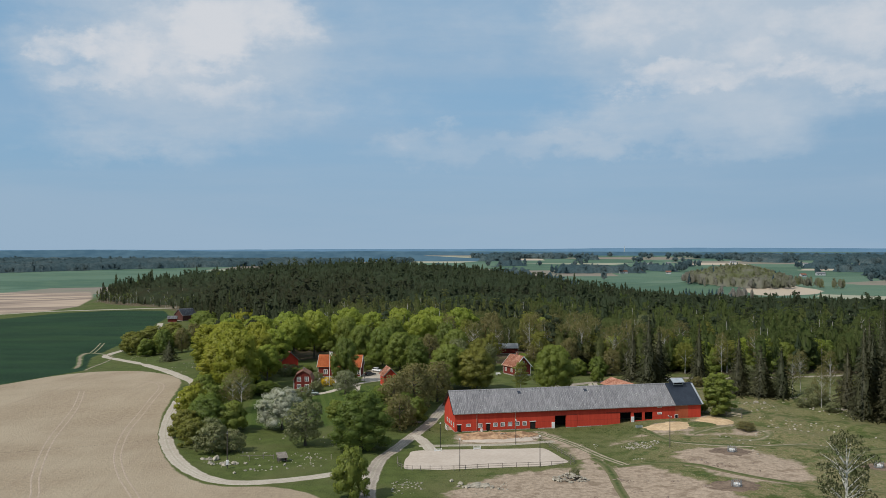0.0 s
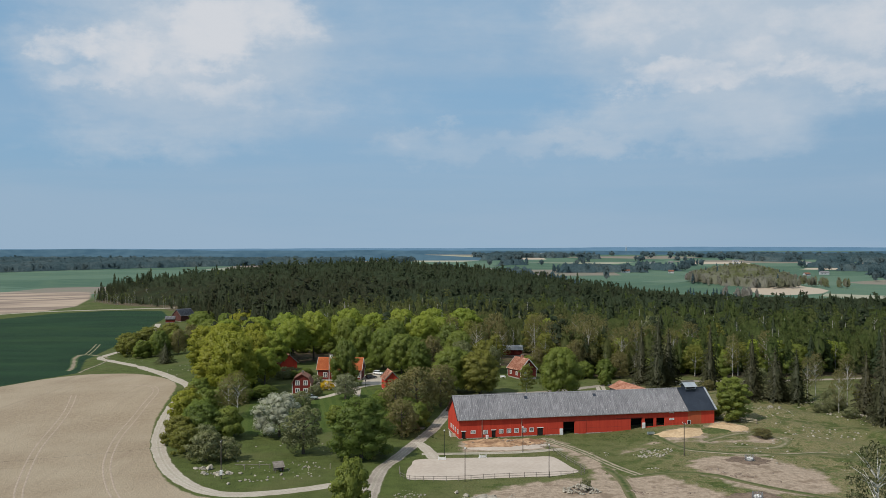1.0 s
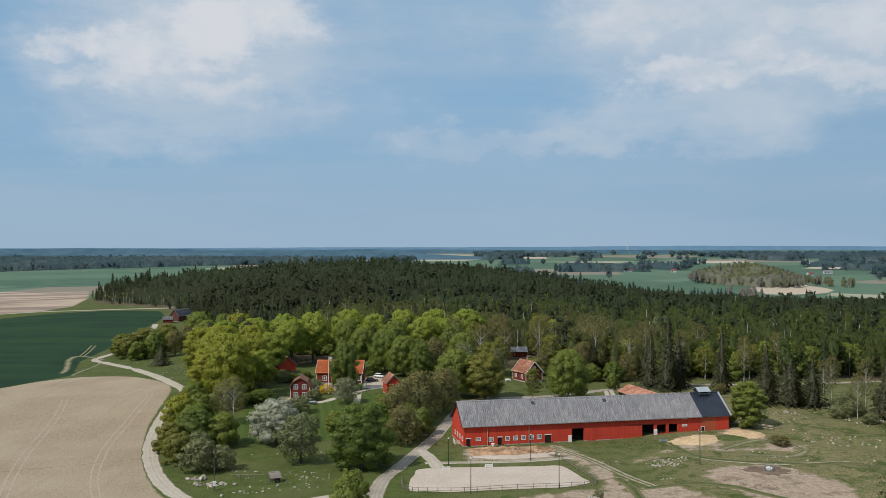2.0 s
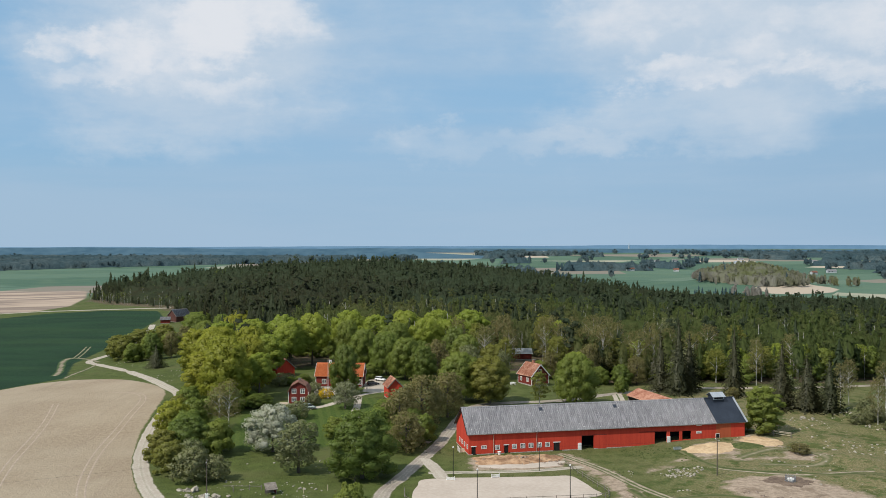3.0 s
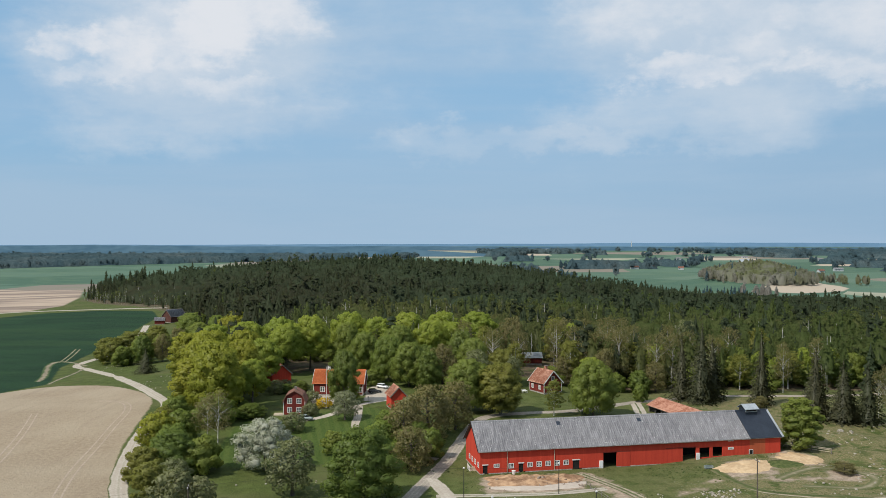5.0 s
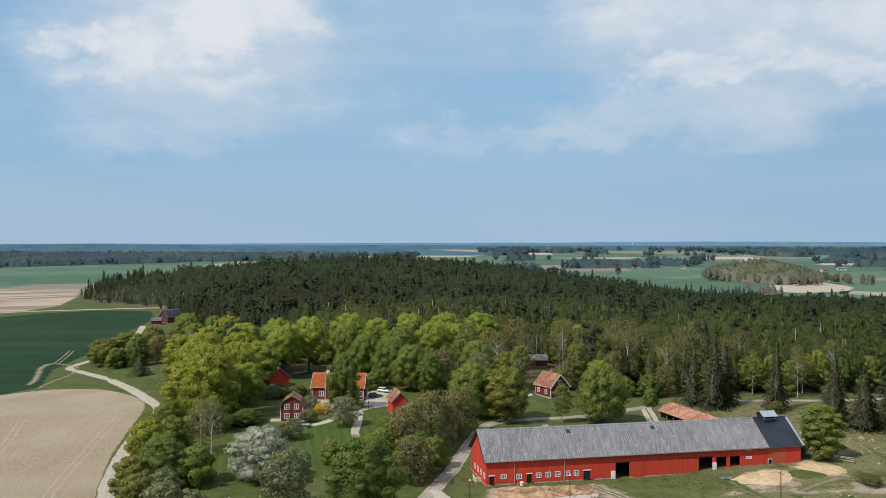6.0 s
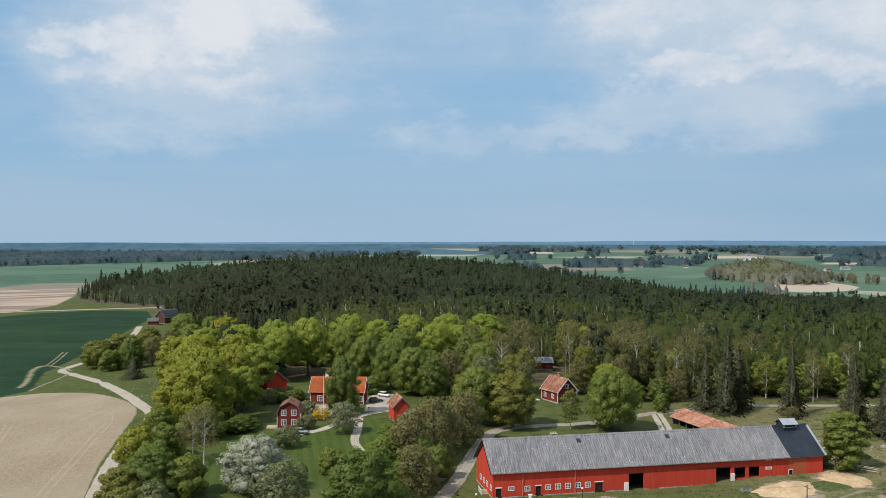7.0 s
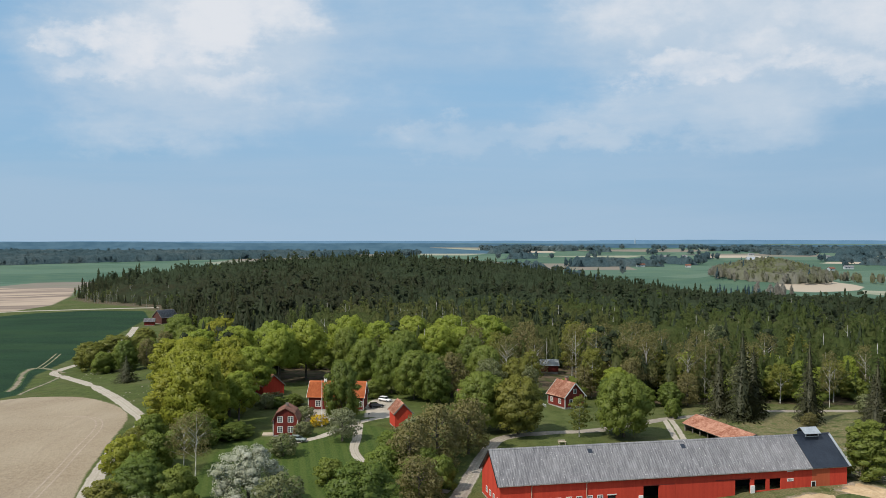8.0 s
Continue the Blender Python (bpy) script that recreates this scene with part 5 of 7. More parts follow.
PROTO = {
    "maple_a": make_tree("tree", 11, 16, 15.5, 1.6, 78, 15000, 0.44, LEAF_GREEN, BARK, "broad leafy tree in fresh spring green"),
    "maple_b": make_tree("tree", 12, 16, 14, 0.9, 76, 15000, 0.44, LEAF_LIME, BARK, "broad tree in bright yellow-green spring leaf"),
    "maple_c": make_tree("tree", 13, 16, 12, 0.9, 60, 12500, 0.44, LEAF_LIME, BARK, "tall tree in bright yellow-green spring leaf"),
    "fresh_a": make_tree("tree", 41, 16, 14, 4.6, 72, 14000, 0.44, LEAF_FRESH, BARK, "broad maple in fresh light-green spring leaf"),
    "fresh_b": make_tree("tree", 42, 16, 12, 5.2, 58, 11500, 0.44, LEAF_FRESH, BARK, "upright maple in fresh light-green leaf"),
    "dark": make_tree("tree", 14, 16, 14, 0.5, 70, 13500, 0.42, LEAF_DARK, BARK, "dense dark green leafy tree in full leaf"),
    "olive": make_tree("tree", 15, 15, 13, 1.2, 64, 12000, 0.42, LEAF_OLIVE, BARK, "broad tree with olive young leaves", r=0.35),
    "brown": make_tree("tree", 16, 15, 12, 1.0, 40, 6500, 0.46, LEAF_BROWN, BARK, "tree with brownish opening buds", jitter=0.8),
    "grey": make_tree("tree", 17, 12, 10, 1.5, 34, 5200, 0.42, LEAF_GREY, BARK, "airy grey-green tree with thin foliage", jitter=0.8),
    "blossom": make_tree("fruit_tree", 18, 12, 13, 0.8, 50, 13000, 0.3, BLOSSOM, BARK, "fruit tree in full white blossom", "fruit tree"),
    "birch": make_tree("birch", 19, 15, 7, 2.5, 26, 3000, 0.42, LEAF_OLIVE, BIRCH_BARK, "slender birch with pale trunk and sparse leaves", "birch", 9, 0.13, 0.8, 0.5),
    "bare_birch": make_tree("birch", 20, 17, 9, 4.0, 30, 2300, 0.34, LEAF_BROWN, BIRCH_BARK, "nearly bare birch with white trunk and limbs", "birch", 18, 0.13, 0.9, 0.5),
    "bush": make_tree("bush", 21, 6, 7.5, 0.1, 26, 5000, 0.36, LEAF_GREEN, BARK, "round leafy bush in spring green", "bush", 6, 0.1, 0.7),
    "olive_bush": make_tree("bush", 22, 7, 7.5, 0.1, 26, 5000, 0.36, LEAF_OLIVE, BARK, "olive-green bush with young leaves", "bush", 6, 0.1, 0.7),
    "grey_bush": make_tree("bush", 23, 6, 7, 0.1, 24, 3000, 0.38, LEAF_GREY, BARK, "loose grey-green shrub, thinly leaved", "bush", 7, 0.1, 0.8),
    "column": make_tree("tree", 24, 14, 9, 0.2, 44, 12000, 0.4, LEAF_DARK, BARK, "dense upright dark green tree beside the barn"),
    "yellow": make_tree("bush", 25, 2.6, 4.6, 0.1, 14, 900, 0.3, YELLOW, BARK, "forsythia bush covered in yellow flowers", "bush", 5, 0.05, 0.8),
    "sapling": make_tree("tree", 51, 11, 5.5, 1.2, 24, 3000, 0.36, LEAF_GREEN, BARK, "slim young tree in fresh green leaf at the wood edge", "tree", 6, 0.09, 0.6, 0.2),
    "spruce_a": make_spruce(31, 24, 9.0, "tall dark spruce with ragged drooping boughs"),
    "spruce_b": make_spruce(32, 19, 8.0, "dark spruce with ragged drooping boughs"),
    "weeping": make_tree("birch", 26, 17, 11, 2.5, 32, 4000, 0.36, LEAF_WEEP, BIRCH_BARK, "tall birch with pale limbs and hanging greyish leaves", "birch", 22, 0.32, 0.9, 1.2),
}
used = set()


def plant(kind, x, y, h, w=None, group="", leaf=None):
    """Stand a copy of a prototype tree on the land, of that height and width."""
    p = PROTO[kind]
    crown = [c for c in p.children if c.name.startswith("crown")][0]
    pts = np.array([v.co for v in crown.data.vertices]) if (kind not in SIZES) else None
    if pts is not None:
        SIZES[kind] = (pts[:, 2].max(), max(np.ptp(pts[:, 0]), np.ptp(pts[:, 1])))
    ph, pw = SIZES[kind]
    sz = h / ph
    sx = 1.12 * (w or h * pw / ph) / pw
    turn = (x * 37.7 + y * 11.3) % 360
    if kind in used:
        t = copy_thing(p, pose(x, y, gz(x, y), 0, 0, turn))
    else:
        t = p
        used.add(kind)
    e = 0.1 * math.sin(x * 3.1 + y * 1.7)
    t.matrix_basis = pose(x, y, gz(x, y), 0, 0, turn) @ Matrix.Diagonal((sx * (1 + e), sx * (1 - e), sz, 1))
    if group:
        t["group"] = group
    for c in t.children:
        if c.name.startswith("crown"):
            c.material_slots[0].link = "OBJECT" if leaf else "DATA"
            if leaf:
                c.material_slots[0].material = leaf
    return t


SIZES = {}
def plant_all(items):
    for item in items:
        plant(*item)


# lawn and lane
plant_all([("dark", -18, 222.7, 16, 16), ("grey", -33.4, 227.6, 12.5, 11), ("blossom", -43.5, 247.8, 12.5, 13), ("olive_bush", -15.8, 179.1, 11.5, 8.5, "", LEAF_GREEN)])
plant_all([("bush", -29.1, 262.8, 6, 8), ("grey_bush", -43.0, 281.5, 5.5, 7), ("grey", -30.2, 293, 8.5, 8, "", LEAF_PALE), ("bush", -22.3, 256.2, 7, 9)])
# thicket along the field lane
plant_all([("olive_bush", -73.7, 262.4, 11, 12, "", LEAF_LIME), ("bush", -67, 253.5, 10, 11), ("dark", -64.1, 243.1, 11, 12), ("olive_bush", -68.8, 238.7, 8, 9), ("grey_bush", -56.2, 219.6, 8, 10), ("olive_bush", -63, 226.4, 8, 8)])
plant_all([("grey_bush", -60.1, 231.7, 7, 8), ("bush", -57.3, 245.5, 9, 11), ("grey_bush", -51.4, 220.8, 6, 7), ("bare_birch", -60.2, 268, 15, 9), ("bare_birch", -63.6, 270.4, 13, 7), ("olive_bush", -76.9, 275.4, 9, 9), ("bush", -71, 272.3, 9, 10)])
# shrubs between lane and barn
plant_all([("brown", -5.7, 272.2, 16, 14), ("brown", -11.6, 263.7, 14, 11), ("brown", 1.7, 283.4, 14, 11), ("bush", -13.5, 273.6, 9, 11), ("bush", -16.5, 262.7, 9, 12), ("bush", -9.7, 253, 9, 10), ("bush", -17.4, 286.9, 4.5, 9), ("bush", -4.8, 258.2, 8, 8), ("grey_bush", -11.5, 292.2, 7, 8)])
plant_all([("brown", -9, 247, 11, 10), ("dark", -8, 261, 9, 8)])
# behind the barn
plant_all([("maple_a", 5.8, 303.5, 16, 14.5), ("olive", 15.2, 299.8, 15.5, 15), ("maple_a", 43, 301.3, 17, 16), ("birch", 31, 298.7, 11, 6), ("dark", -33.0, 315.6, 17.5, 10.5)])
plant_all([("grey_bush", 11.3, 315.7, 7, 8), ("bush", 62.9, 327.7, 6, 5), ("column", 89.1, 264.5, 13, 10.5, "", LEAF_GREEN)])
# trees and undergrowth round the cottage and along the wood behind the lane
plant_all([("brown", 41.5, 356, 11, 8), ("birch", 44.5, 360, 16, 8), ("grey", 22.5, 348, 11, 8), ("dark", 47.5, 346, 9, 8), ("dark", 53, 344, 6, 8), ("bush", 58.5, 346, 7, 8), ("dark", 66.5, 345, 8, 9), ("brown", 72.5, 346, 11, 8), ("grey", 46, 371, 12, 8)])
# taller birches and fresh young maples standing out of the wood
plant_all([("bare_birch", 64, 392, 23, 12), ("bare_birch", 71, 399, 22, 11), ("bare_birch", 88, 388, 20, 10), ("grey", 98, 400, 21, 12), ("bare_birch", 110, 381, 20, 10), ("birch", 123, 386, 19, 9), ("bare_birch", 57, 405, 21, 10), ("grey", 61, 384, 17, 10)])
plant_all([("fresh_b", 80, 371, 14, 10), ("fresh_a", 117, 365, 12, 11), ("fresh_b", 134, 371, 13, 11), ("maple_a", 150, 364, 12, 11), ("maple_a", 101, 366, 11, 9), ("fresh_b", 166, 368, 13, 10)])
# the yellow-green maples by the lane
plant_all([("maple_b", -69, 299, 22, 17), ("maple_b", -78, 325, 22, 18), ("maple_b", -66, 320, 20, 15), ("fresh_b", -60.5, 309, 15, 10), ("maple_b", -84, 347, 20, 18), ("maple_b", -73, 349, 20, 16), ("maple_c", -77, 304, 16, 13), ("fresh_b", -63.5, 338, 18, 13), ("bush", -66, 287, 9, 12), ("maple_c", -96, 362, 18, 15), ("bush", -78, 289, 8, 10), ("fresh_a", -62, 373, 20, 15)])
# row of maples behind the houses
plant_all([("fresh_b", -78, 378, 20, 14), ("fresh_a", -68, 390, 21, 15), ("fresh_a", -55, 386, 22, 17), ("fresh_a", -41, 402, 22, 17), ("fresh_b", -29, 394, 20.5, 16), ("fresh_a", -17, 402, 22, 18), ("fresh_a", -2, 406, 22, 17), ("fresh_b", 12, 404, 22, 16)])
plant_all([("maple_a", -19, 378, 19, 15), ("fresh_a", -7, 385, 20, 15), ("dark", 5, 371, 18, 12), ("fresh_b", 2, 390, 19, 13), ("brown", 26, 398, 21, 12), ("birch", 14, 377, 19, 9), ("bare_birch", 17, 369, 19, 10), ("bare_birch", 43, 384, 22, 11)])
plant_all([("maple_a", -40, 386, 19, 13), ("fresh_b", -91, 378, 19, 15), ("fresh_b", -84, 398, 18, 14), ("birch", 43, 395, 22, 10), ("birch", 24, 357, 15, 8), ("olive", 19, 352, 13, 11), ("grey", 10, 350, 13, 11), ("fresh_b", 49, 388, 20, 12)])
plant_all([("maple_a", -14, 347, 16, 13), ("dark", -7, 341, 14, 11), ("maple_a", -22, 358, 17, 13), ("brown", -2, 352, 15, 11), ("maple_a", 9, 360, 16, 12), ("bush", -27, 349, 6, 8), ("bush", -39, 348, 5, 9), ("maple_a", -32, 371, 17, 12)])
plant_all([("brown", 54, 368, 19, 12), ("bare_birch", 62, 358, 22, 11), ("brown", 56, 352, 15, 10), ("bare_birch", 75, 356, 20, 10), ("fresh_b", 50, 347, 12, 9), ("bush", 37, 355, 7, 10), ("dark", -8, 357, 14, 12), ("grey_bush", -56.5, 341, 3.5, 5), ("birch", 44, 357, 17, 9), ("birch", 67, 362, 16, 11), ("bush", 84, 349, 8, 10), ("grey", 92, 352, 13, 10), ("birch", 104, 352, 13, 10), ("bush", 112, 349, 8, 10), ("birch", 122, 354, 14, 11)])
# spruces and trees on the pasture edge
plant_all([("spruce_a", 82.5, 324.8, 26, 13.8), ("spruce_b", 77.5, 330.5, 21.5, 11.2), ("spruce_b", 88, 331.5, 20.5, 11.2), ("spruce_a", 101.2, 323.1, 23.5, 11.2), ("spruce_a", 106, 293.5, 21.5, 11), ("spruce_b", 112.7, 291, 17.5, 10.5), ("spruce_b", 120, 291.5, 17.5, 11), ("spruce_a", 138, 267.1, 29.8, 15.0), ("spruce_a", 147.2, 276.5, 32.2, 15.0), ("bare_birch", 132.2, 281.8, 17.3, 7)])
plant_all([("bare_birch", 126.5, 298.3, 15, 6), ("bare_birch", 131.6, 303.6, 15, 6), ("grey_bush", 128.3, 286.1, 5, 6), ("brown", 98.8, 317.5, 4, 4.5), ("olive_bush", 141.3, 287.1, 8, 8), ("weeping", 79.9, 159.7, 17.5, 11), ("brown", 90, 241.5, 2.6, 6), ("bare_birch", 116.9, 345.4, 18, 7), ("grey_bush", 123.9, 335.5, 6, 8)])
plant_all([("spruce_a", 141, 258, 28.3, 13.8), ("spruce_a", 150.5, 264, 30.3, 13.8), ("spruce_b", 155, 256, 23.4, 12.5), ("spruce_b", 133, 271, 19.5, 11.2), ("spruce_a", 158, 272, 32.2, 15.0), ("grey_bush", 127, 278, 5, 7), ("spruce_b", 109.5, 303, 16, 10), ("spruce_b", 116, 296, 14, 9.5)])
plant_all([("spruce_a", 131, 256.5, 28.1, 13), ("spruce_a", 138, 253, 30.5, 13), ("bare_birch", 125, 272, 14, 6), ("grey_bush", 121, 275, 4, 6), ("grey_bush", 124.5, 263, 3, 5), ("spruce_b", 145, 250, 25.6, 12), ("spruce_a", 136.5, 262, 27, 12.5)])
plant_all([("bush", 88, 357, 8, 10), ("bush", 97.5, 359, 9, 10), ("bush", 108, 357.5, 7.5, 10), ("bush", 119, 360, 9, 11), ("bush", 131, 358, 8, 10), ("bush", 143, 357, 9, 11), ("bush", 154, 359, 8, 10), ("bush", 78, 360, 9, 10), ("birch", 101, 366, 17, 8), ("bare_birch", 137, 364, 18, 8), ("bare_birch", 90, 367, 20, 9)])
plant_all([("bare_birch", 48, 372, 21, 10), ("bare_birch", 58, 365, 20, 9), ("bare_birch", 70, 371, 22, 10), ("bare_birch", 83, 363, 19, 9), ("bare_birch", 47, 392, 22, 10), ("bare_birch", 27, 372, 18, 9), ("brown", 64, 377, 19, 10), ("fresh_b", 76, 366, 14, 8), ("bare_birch", 97, 361, 19, 9), ("bare_birch", 6, 380, 21, 10)])
# fresh saplings along the wood's edge
rng = random.Random(77)
for i in range(30):
    plant("sapling", 70 + 3.4 * i + rng.uniform(-1.2, 1.2), 362 + rng.uniform(-3, 16), rng.uniform(9, 14), rng.uniform(4.5, 7), "young trees at the wood edge", LEAF_FRESH if i % 3 == 0 else None)
# by the far lane and barn
# undergrowth behind the houses; both dark trees stand for shade between the crowns
plant_all([("bush", -57, 409, 6, 8), ("bush", -64, 411, 6, 8), ("bush", -51, 408, 5.5, 7), ("dark", -60, 424, 10, 10), ("dark", -53, 427, 11, 10)])
plant_all([("spruce_b", -122.5, 391, 10.0, 10.0), ("olive_bush", -152, 431, 11, 12), ("bush", -144, 423, 9, 11), ("dark", -136, 425, 13, 10), ("brown", -128, 428, 13, 9), ("bush", -141, 437, 12, 11), ("olive", -149, 450, 13, 17), ("olive", -158, 443, 11, 13), ("bush", -138, 459, 10, 12), ("maple_a", -125, 474, 13, 13), ("maple_a", -138, 503, 15, 15), ("maple_a", -122, 497, 14, 14), ("brown", -133, 466, 12, 9), ("maple_a", -147, 530, 14, 14), ("maple_c", -109, 484, 17, 14), ("maple_c", -103, 459, 16, 14), ("maple_a", -150, 556, 12, 12), ("olive", -145, 468, 11, 12), ("maple_b", -100, 432, 17, 15), ("maple_a", -107, 415, 15, 13), ("bush", -113, 440, 9, 12), ("olive", -160, 515, 9, 11)])
plant_all([("dark", -57.8, 295, 4.2, 10), ("dark", -50.5, 337, 3.6, 7), ("dark", -55, 333.5, 3.2, 6), ("grey_bush", -58, 331, 5, 6), ("dark", -63, 301, 4.5, 8)])
plant_all([("grey_bush", 34.0, 195.4, 2.6, 2.2)])
plant_all([("yellow", -38.4, 308.2, 3.4, 6), ("grey_bush", -43.5, 316, 4, 6), ("grey_bush", -41, 297, 4, 5)])


# ---- woods ----
def template(kind, seed, detail):
    """A light tree as arrays: leaf faces and trunk faces, one metre high."""
    rng = random.Random(seed)
    if kind == "conifer":
        V, N = [], []
        tiers = (13, 10, 8)[2 - detail]
        k = (7, 5, 4)[2 - detail]
        for i in range(tiers):
            f = i / tiers
            z, r = 0.08 + 0.84 * f, (0.15 * (1 - f) ** 0.85 + 0.012) * rng.uniform(0.8, 1.2)
            for j in range(k):
                a = 2 * math.pi * (j + rng.random()) / k
                q = r * rng.uniform(0.7, 1.25)
                b = math.pi / k * 1.1
                V += [(0, 0, z + 0.11), (q * math.cos(a - b), q * math.sin(a - b), z - 0.03 * rng.random()), (q * math.cos(a + b), q * math.sin(a + b), z - 0.06 * rng.random() - 0.02)]
                n_ = Vector((math.cos(a), math.sin(a), 0.7 + rng.uniform(-0.2, 0.3))).normalized()
                N += [n_[:]] * 3
        leaf = (np.array(V), np.arange(len(V)).reshape(-1, 3), np.array(N))
        P, PF, PN = [(0.0, 0.0, 0.9)], [], [(0.0, 0.0, 1.0)]
        for j in range(6):
            a = j * math.pi / 3
            P.append((0.1 * math.cos(a), 0.1 * math.sin(a), 0.05))
            PN.append((0.85 * math.cos(a), 0.85 * math.sin(a), 0.5))
            PF.append((0, 1 + j, 1 + (j + 1) % 6))
        leaf = (np.concatenate([np.array(P), leaf[0]]), np.concatenate([np.array(PF), leaf[1] + len(P)]), np.concatenate([np.array(PN), leaf[2]]))
    elif kind == "pine":
        lob = [((0, 0, 0.74), (0.05, 0.05, 0.15))] + [((rng.uniform(-0.07, 0.07), rng.uniform(-0.07, 0.07), z), (0.085, 0.085, 0.055)) for z in (0.55, 0.65, 0.74, 0.83, 0.92)]
        leaf = foliage(lob, (130, 60, 24)[2 - detail], (0.05, 0.07, 0.09)[2 - detail], seed, 0.35, 0, 1, 0.8)
    elif kind == "bare":
        leaf = leaves(lobes_for(seed, 1.0, 0.36, 0.3, 12), (150, 70, 30)[2 - detail], (0.04, 0.06, 0.09)[2 - detail], seed, 0.8, 0.5)
    elif kind == "young":
        lob = [((rng.uniform(-0.02, 0.02), rng.uniform(-0.02, 0.02), z), (r_, r_, 0.15)) for z, r_ in ((0.6, 0.085), (0.36, 0.09), (0.48, 0.1), (0.72, 0.075), (0.85, 0.05))][:(5, 4, 3)[2 - detail] + 1]
        leaf = foliage(lob, (130, 60, 26)[2 - detail], (0.045, 0.06, 0.085)[2 - detail], seed, 0.35, 0.4, 1, 0.7)
    else:
        leaf = foliage(lobes_for(seed, 1.0, 0.4, 0.12, (10, 7, 5)[2 - detail], 0.9), (190, 70, 26)[2 - detail], (0.045, 0.065, 0.09)[2 - detail], seed, 0.35, 0, 1, 0.8)
    bm = bmesh.new()
    tube(bm, [(0, 0, -0.05), (0.005, 0.004, 0.5), (0, 0, 0.92)], [0.0085, 0.0065, 0.002], 3)
    if kind == "bare":
        for i in range(6):
            a, z = i * 2.4 + rng.random(), 0.35 + 0.08 * i
            tube(bm, [(0, 0, z), (0.09 * math.cos(a), 0.09 * math.sin(a), z + 0.13)], [0.0045, 0.001], 3)
    bmesh.ops.triangulate(bm, faces=bm.faces)
    bm.verts.index_update()
    T = np.array([v.co[:] for v in bm.verts])
    TF = np.array([[v.index for v in f.verts] for f in bm.faces])
    bm.free()
    return leaf, (T, TF)


class Grove:
    """Many light trees gathered into joined meshes."""

    def __init__(self):
        self.v, self.f, self.h, self.m, self.n = [], [], [], [], 0

    def add(self, mesh, place, turn, sx, sz, hue):
        V, F = mesh[:2]
        c, s = math.cos(turn), math.sin(turn)
        if len(mesh) > 2:
            M = mesh[2]
            self.m.append(np.stack([M[:, 0] * c - M[:, 1] * s, M[:, 0] * s + M[:, 1] * c, M[:, 2]], 1))
        W = np.empty_like(V, dtype=np.float32)
        W[:, 0] = (V[:, 0] * c - V[:, 1] * s) * sx + place[0]
        W[:, 1] = (V[:, 0] * s + V[:, 1] * c) * sx + place[1]
        W[:, 2] = V[:, 2] * sz + place[2]
        self.v.append(W)
        self.f.append(F + self.n)
        self.h.append(np.full(len(V), hue, np.float32))
        self.n += len(V)

    def done(self, name, mat, label, category):
        if not self.v:
            return
        me = mesh_from(name, np.concatenate(self.v), np.concatenate(self.f))
        add_attr(me, "hue", np.concatenate(self.h))
        if self.m:
            soft_normals(me, np.concatenate(self.m))
        me.materials.append(mat)
        tagged(new(name, me), label, category, kind="stuff")


def calm(mesh, k):
    """Shade a crown seen from afar as part of one soft canopy."""
    V_, F_, N_ = mesh
    N_ = N_ * (1 - k) + np.array((0.0, -0.15, 0.95)) * k
    return V_, F_, N_ / np.linalg.norm(N_, axis=1)[:, None]


T_ = {(k, s, d): template(k, 100 + s, d) for k in ("conifer", "pine", "leafy", "bare", "young") for s in range(5) for d in (0, 1, 2)}
rg = np.random.default_rng(7)
gap = 5.0
gx, gy = np.meshgrid(np.arange(-400, 660, gap), np.arange(300, 1430, gap))
gx = gx + rg.uniform(-2.3, 2.3, gx.shape)
gy = gy + rg.uniform(-2.3, 2.3, gy.shape)
ok = (inside(WOOD, gx, gy) < -1) & ~((gx > 26) & (gx < 46) & (gy < 412)) & ~((gx > -66) & (gx < -30) & (gy < 428))
# thin the depth of the wood, where trees stand hidden behind one another
ok &= rg.random(gx.shape) < np.where(gy < 425, 0.9, np.where(gy < 560, 0.55, 0.5))
ok &= np.abs(gx) < 0.56 * gy + 25
gx, gy = gx[ok], gy[ok]
gzz = ground_z(gx, gy)


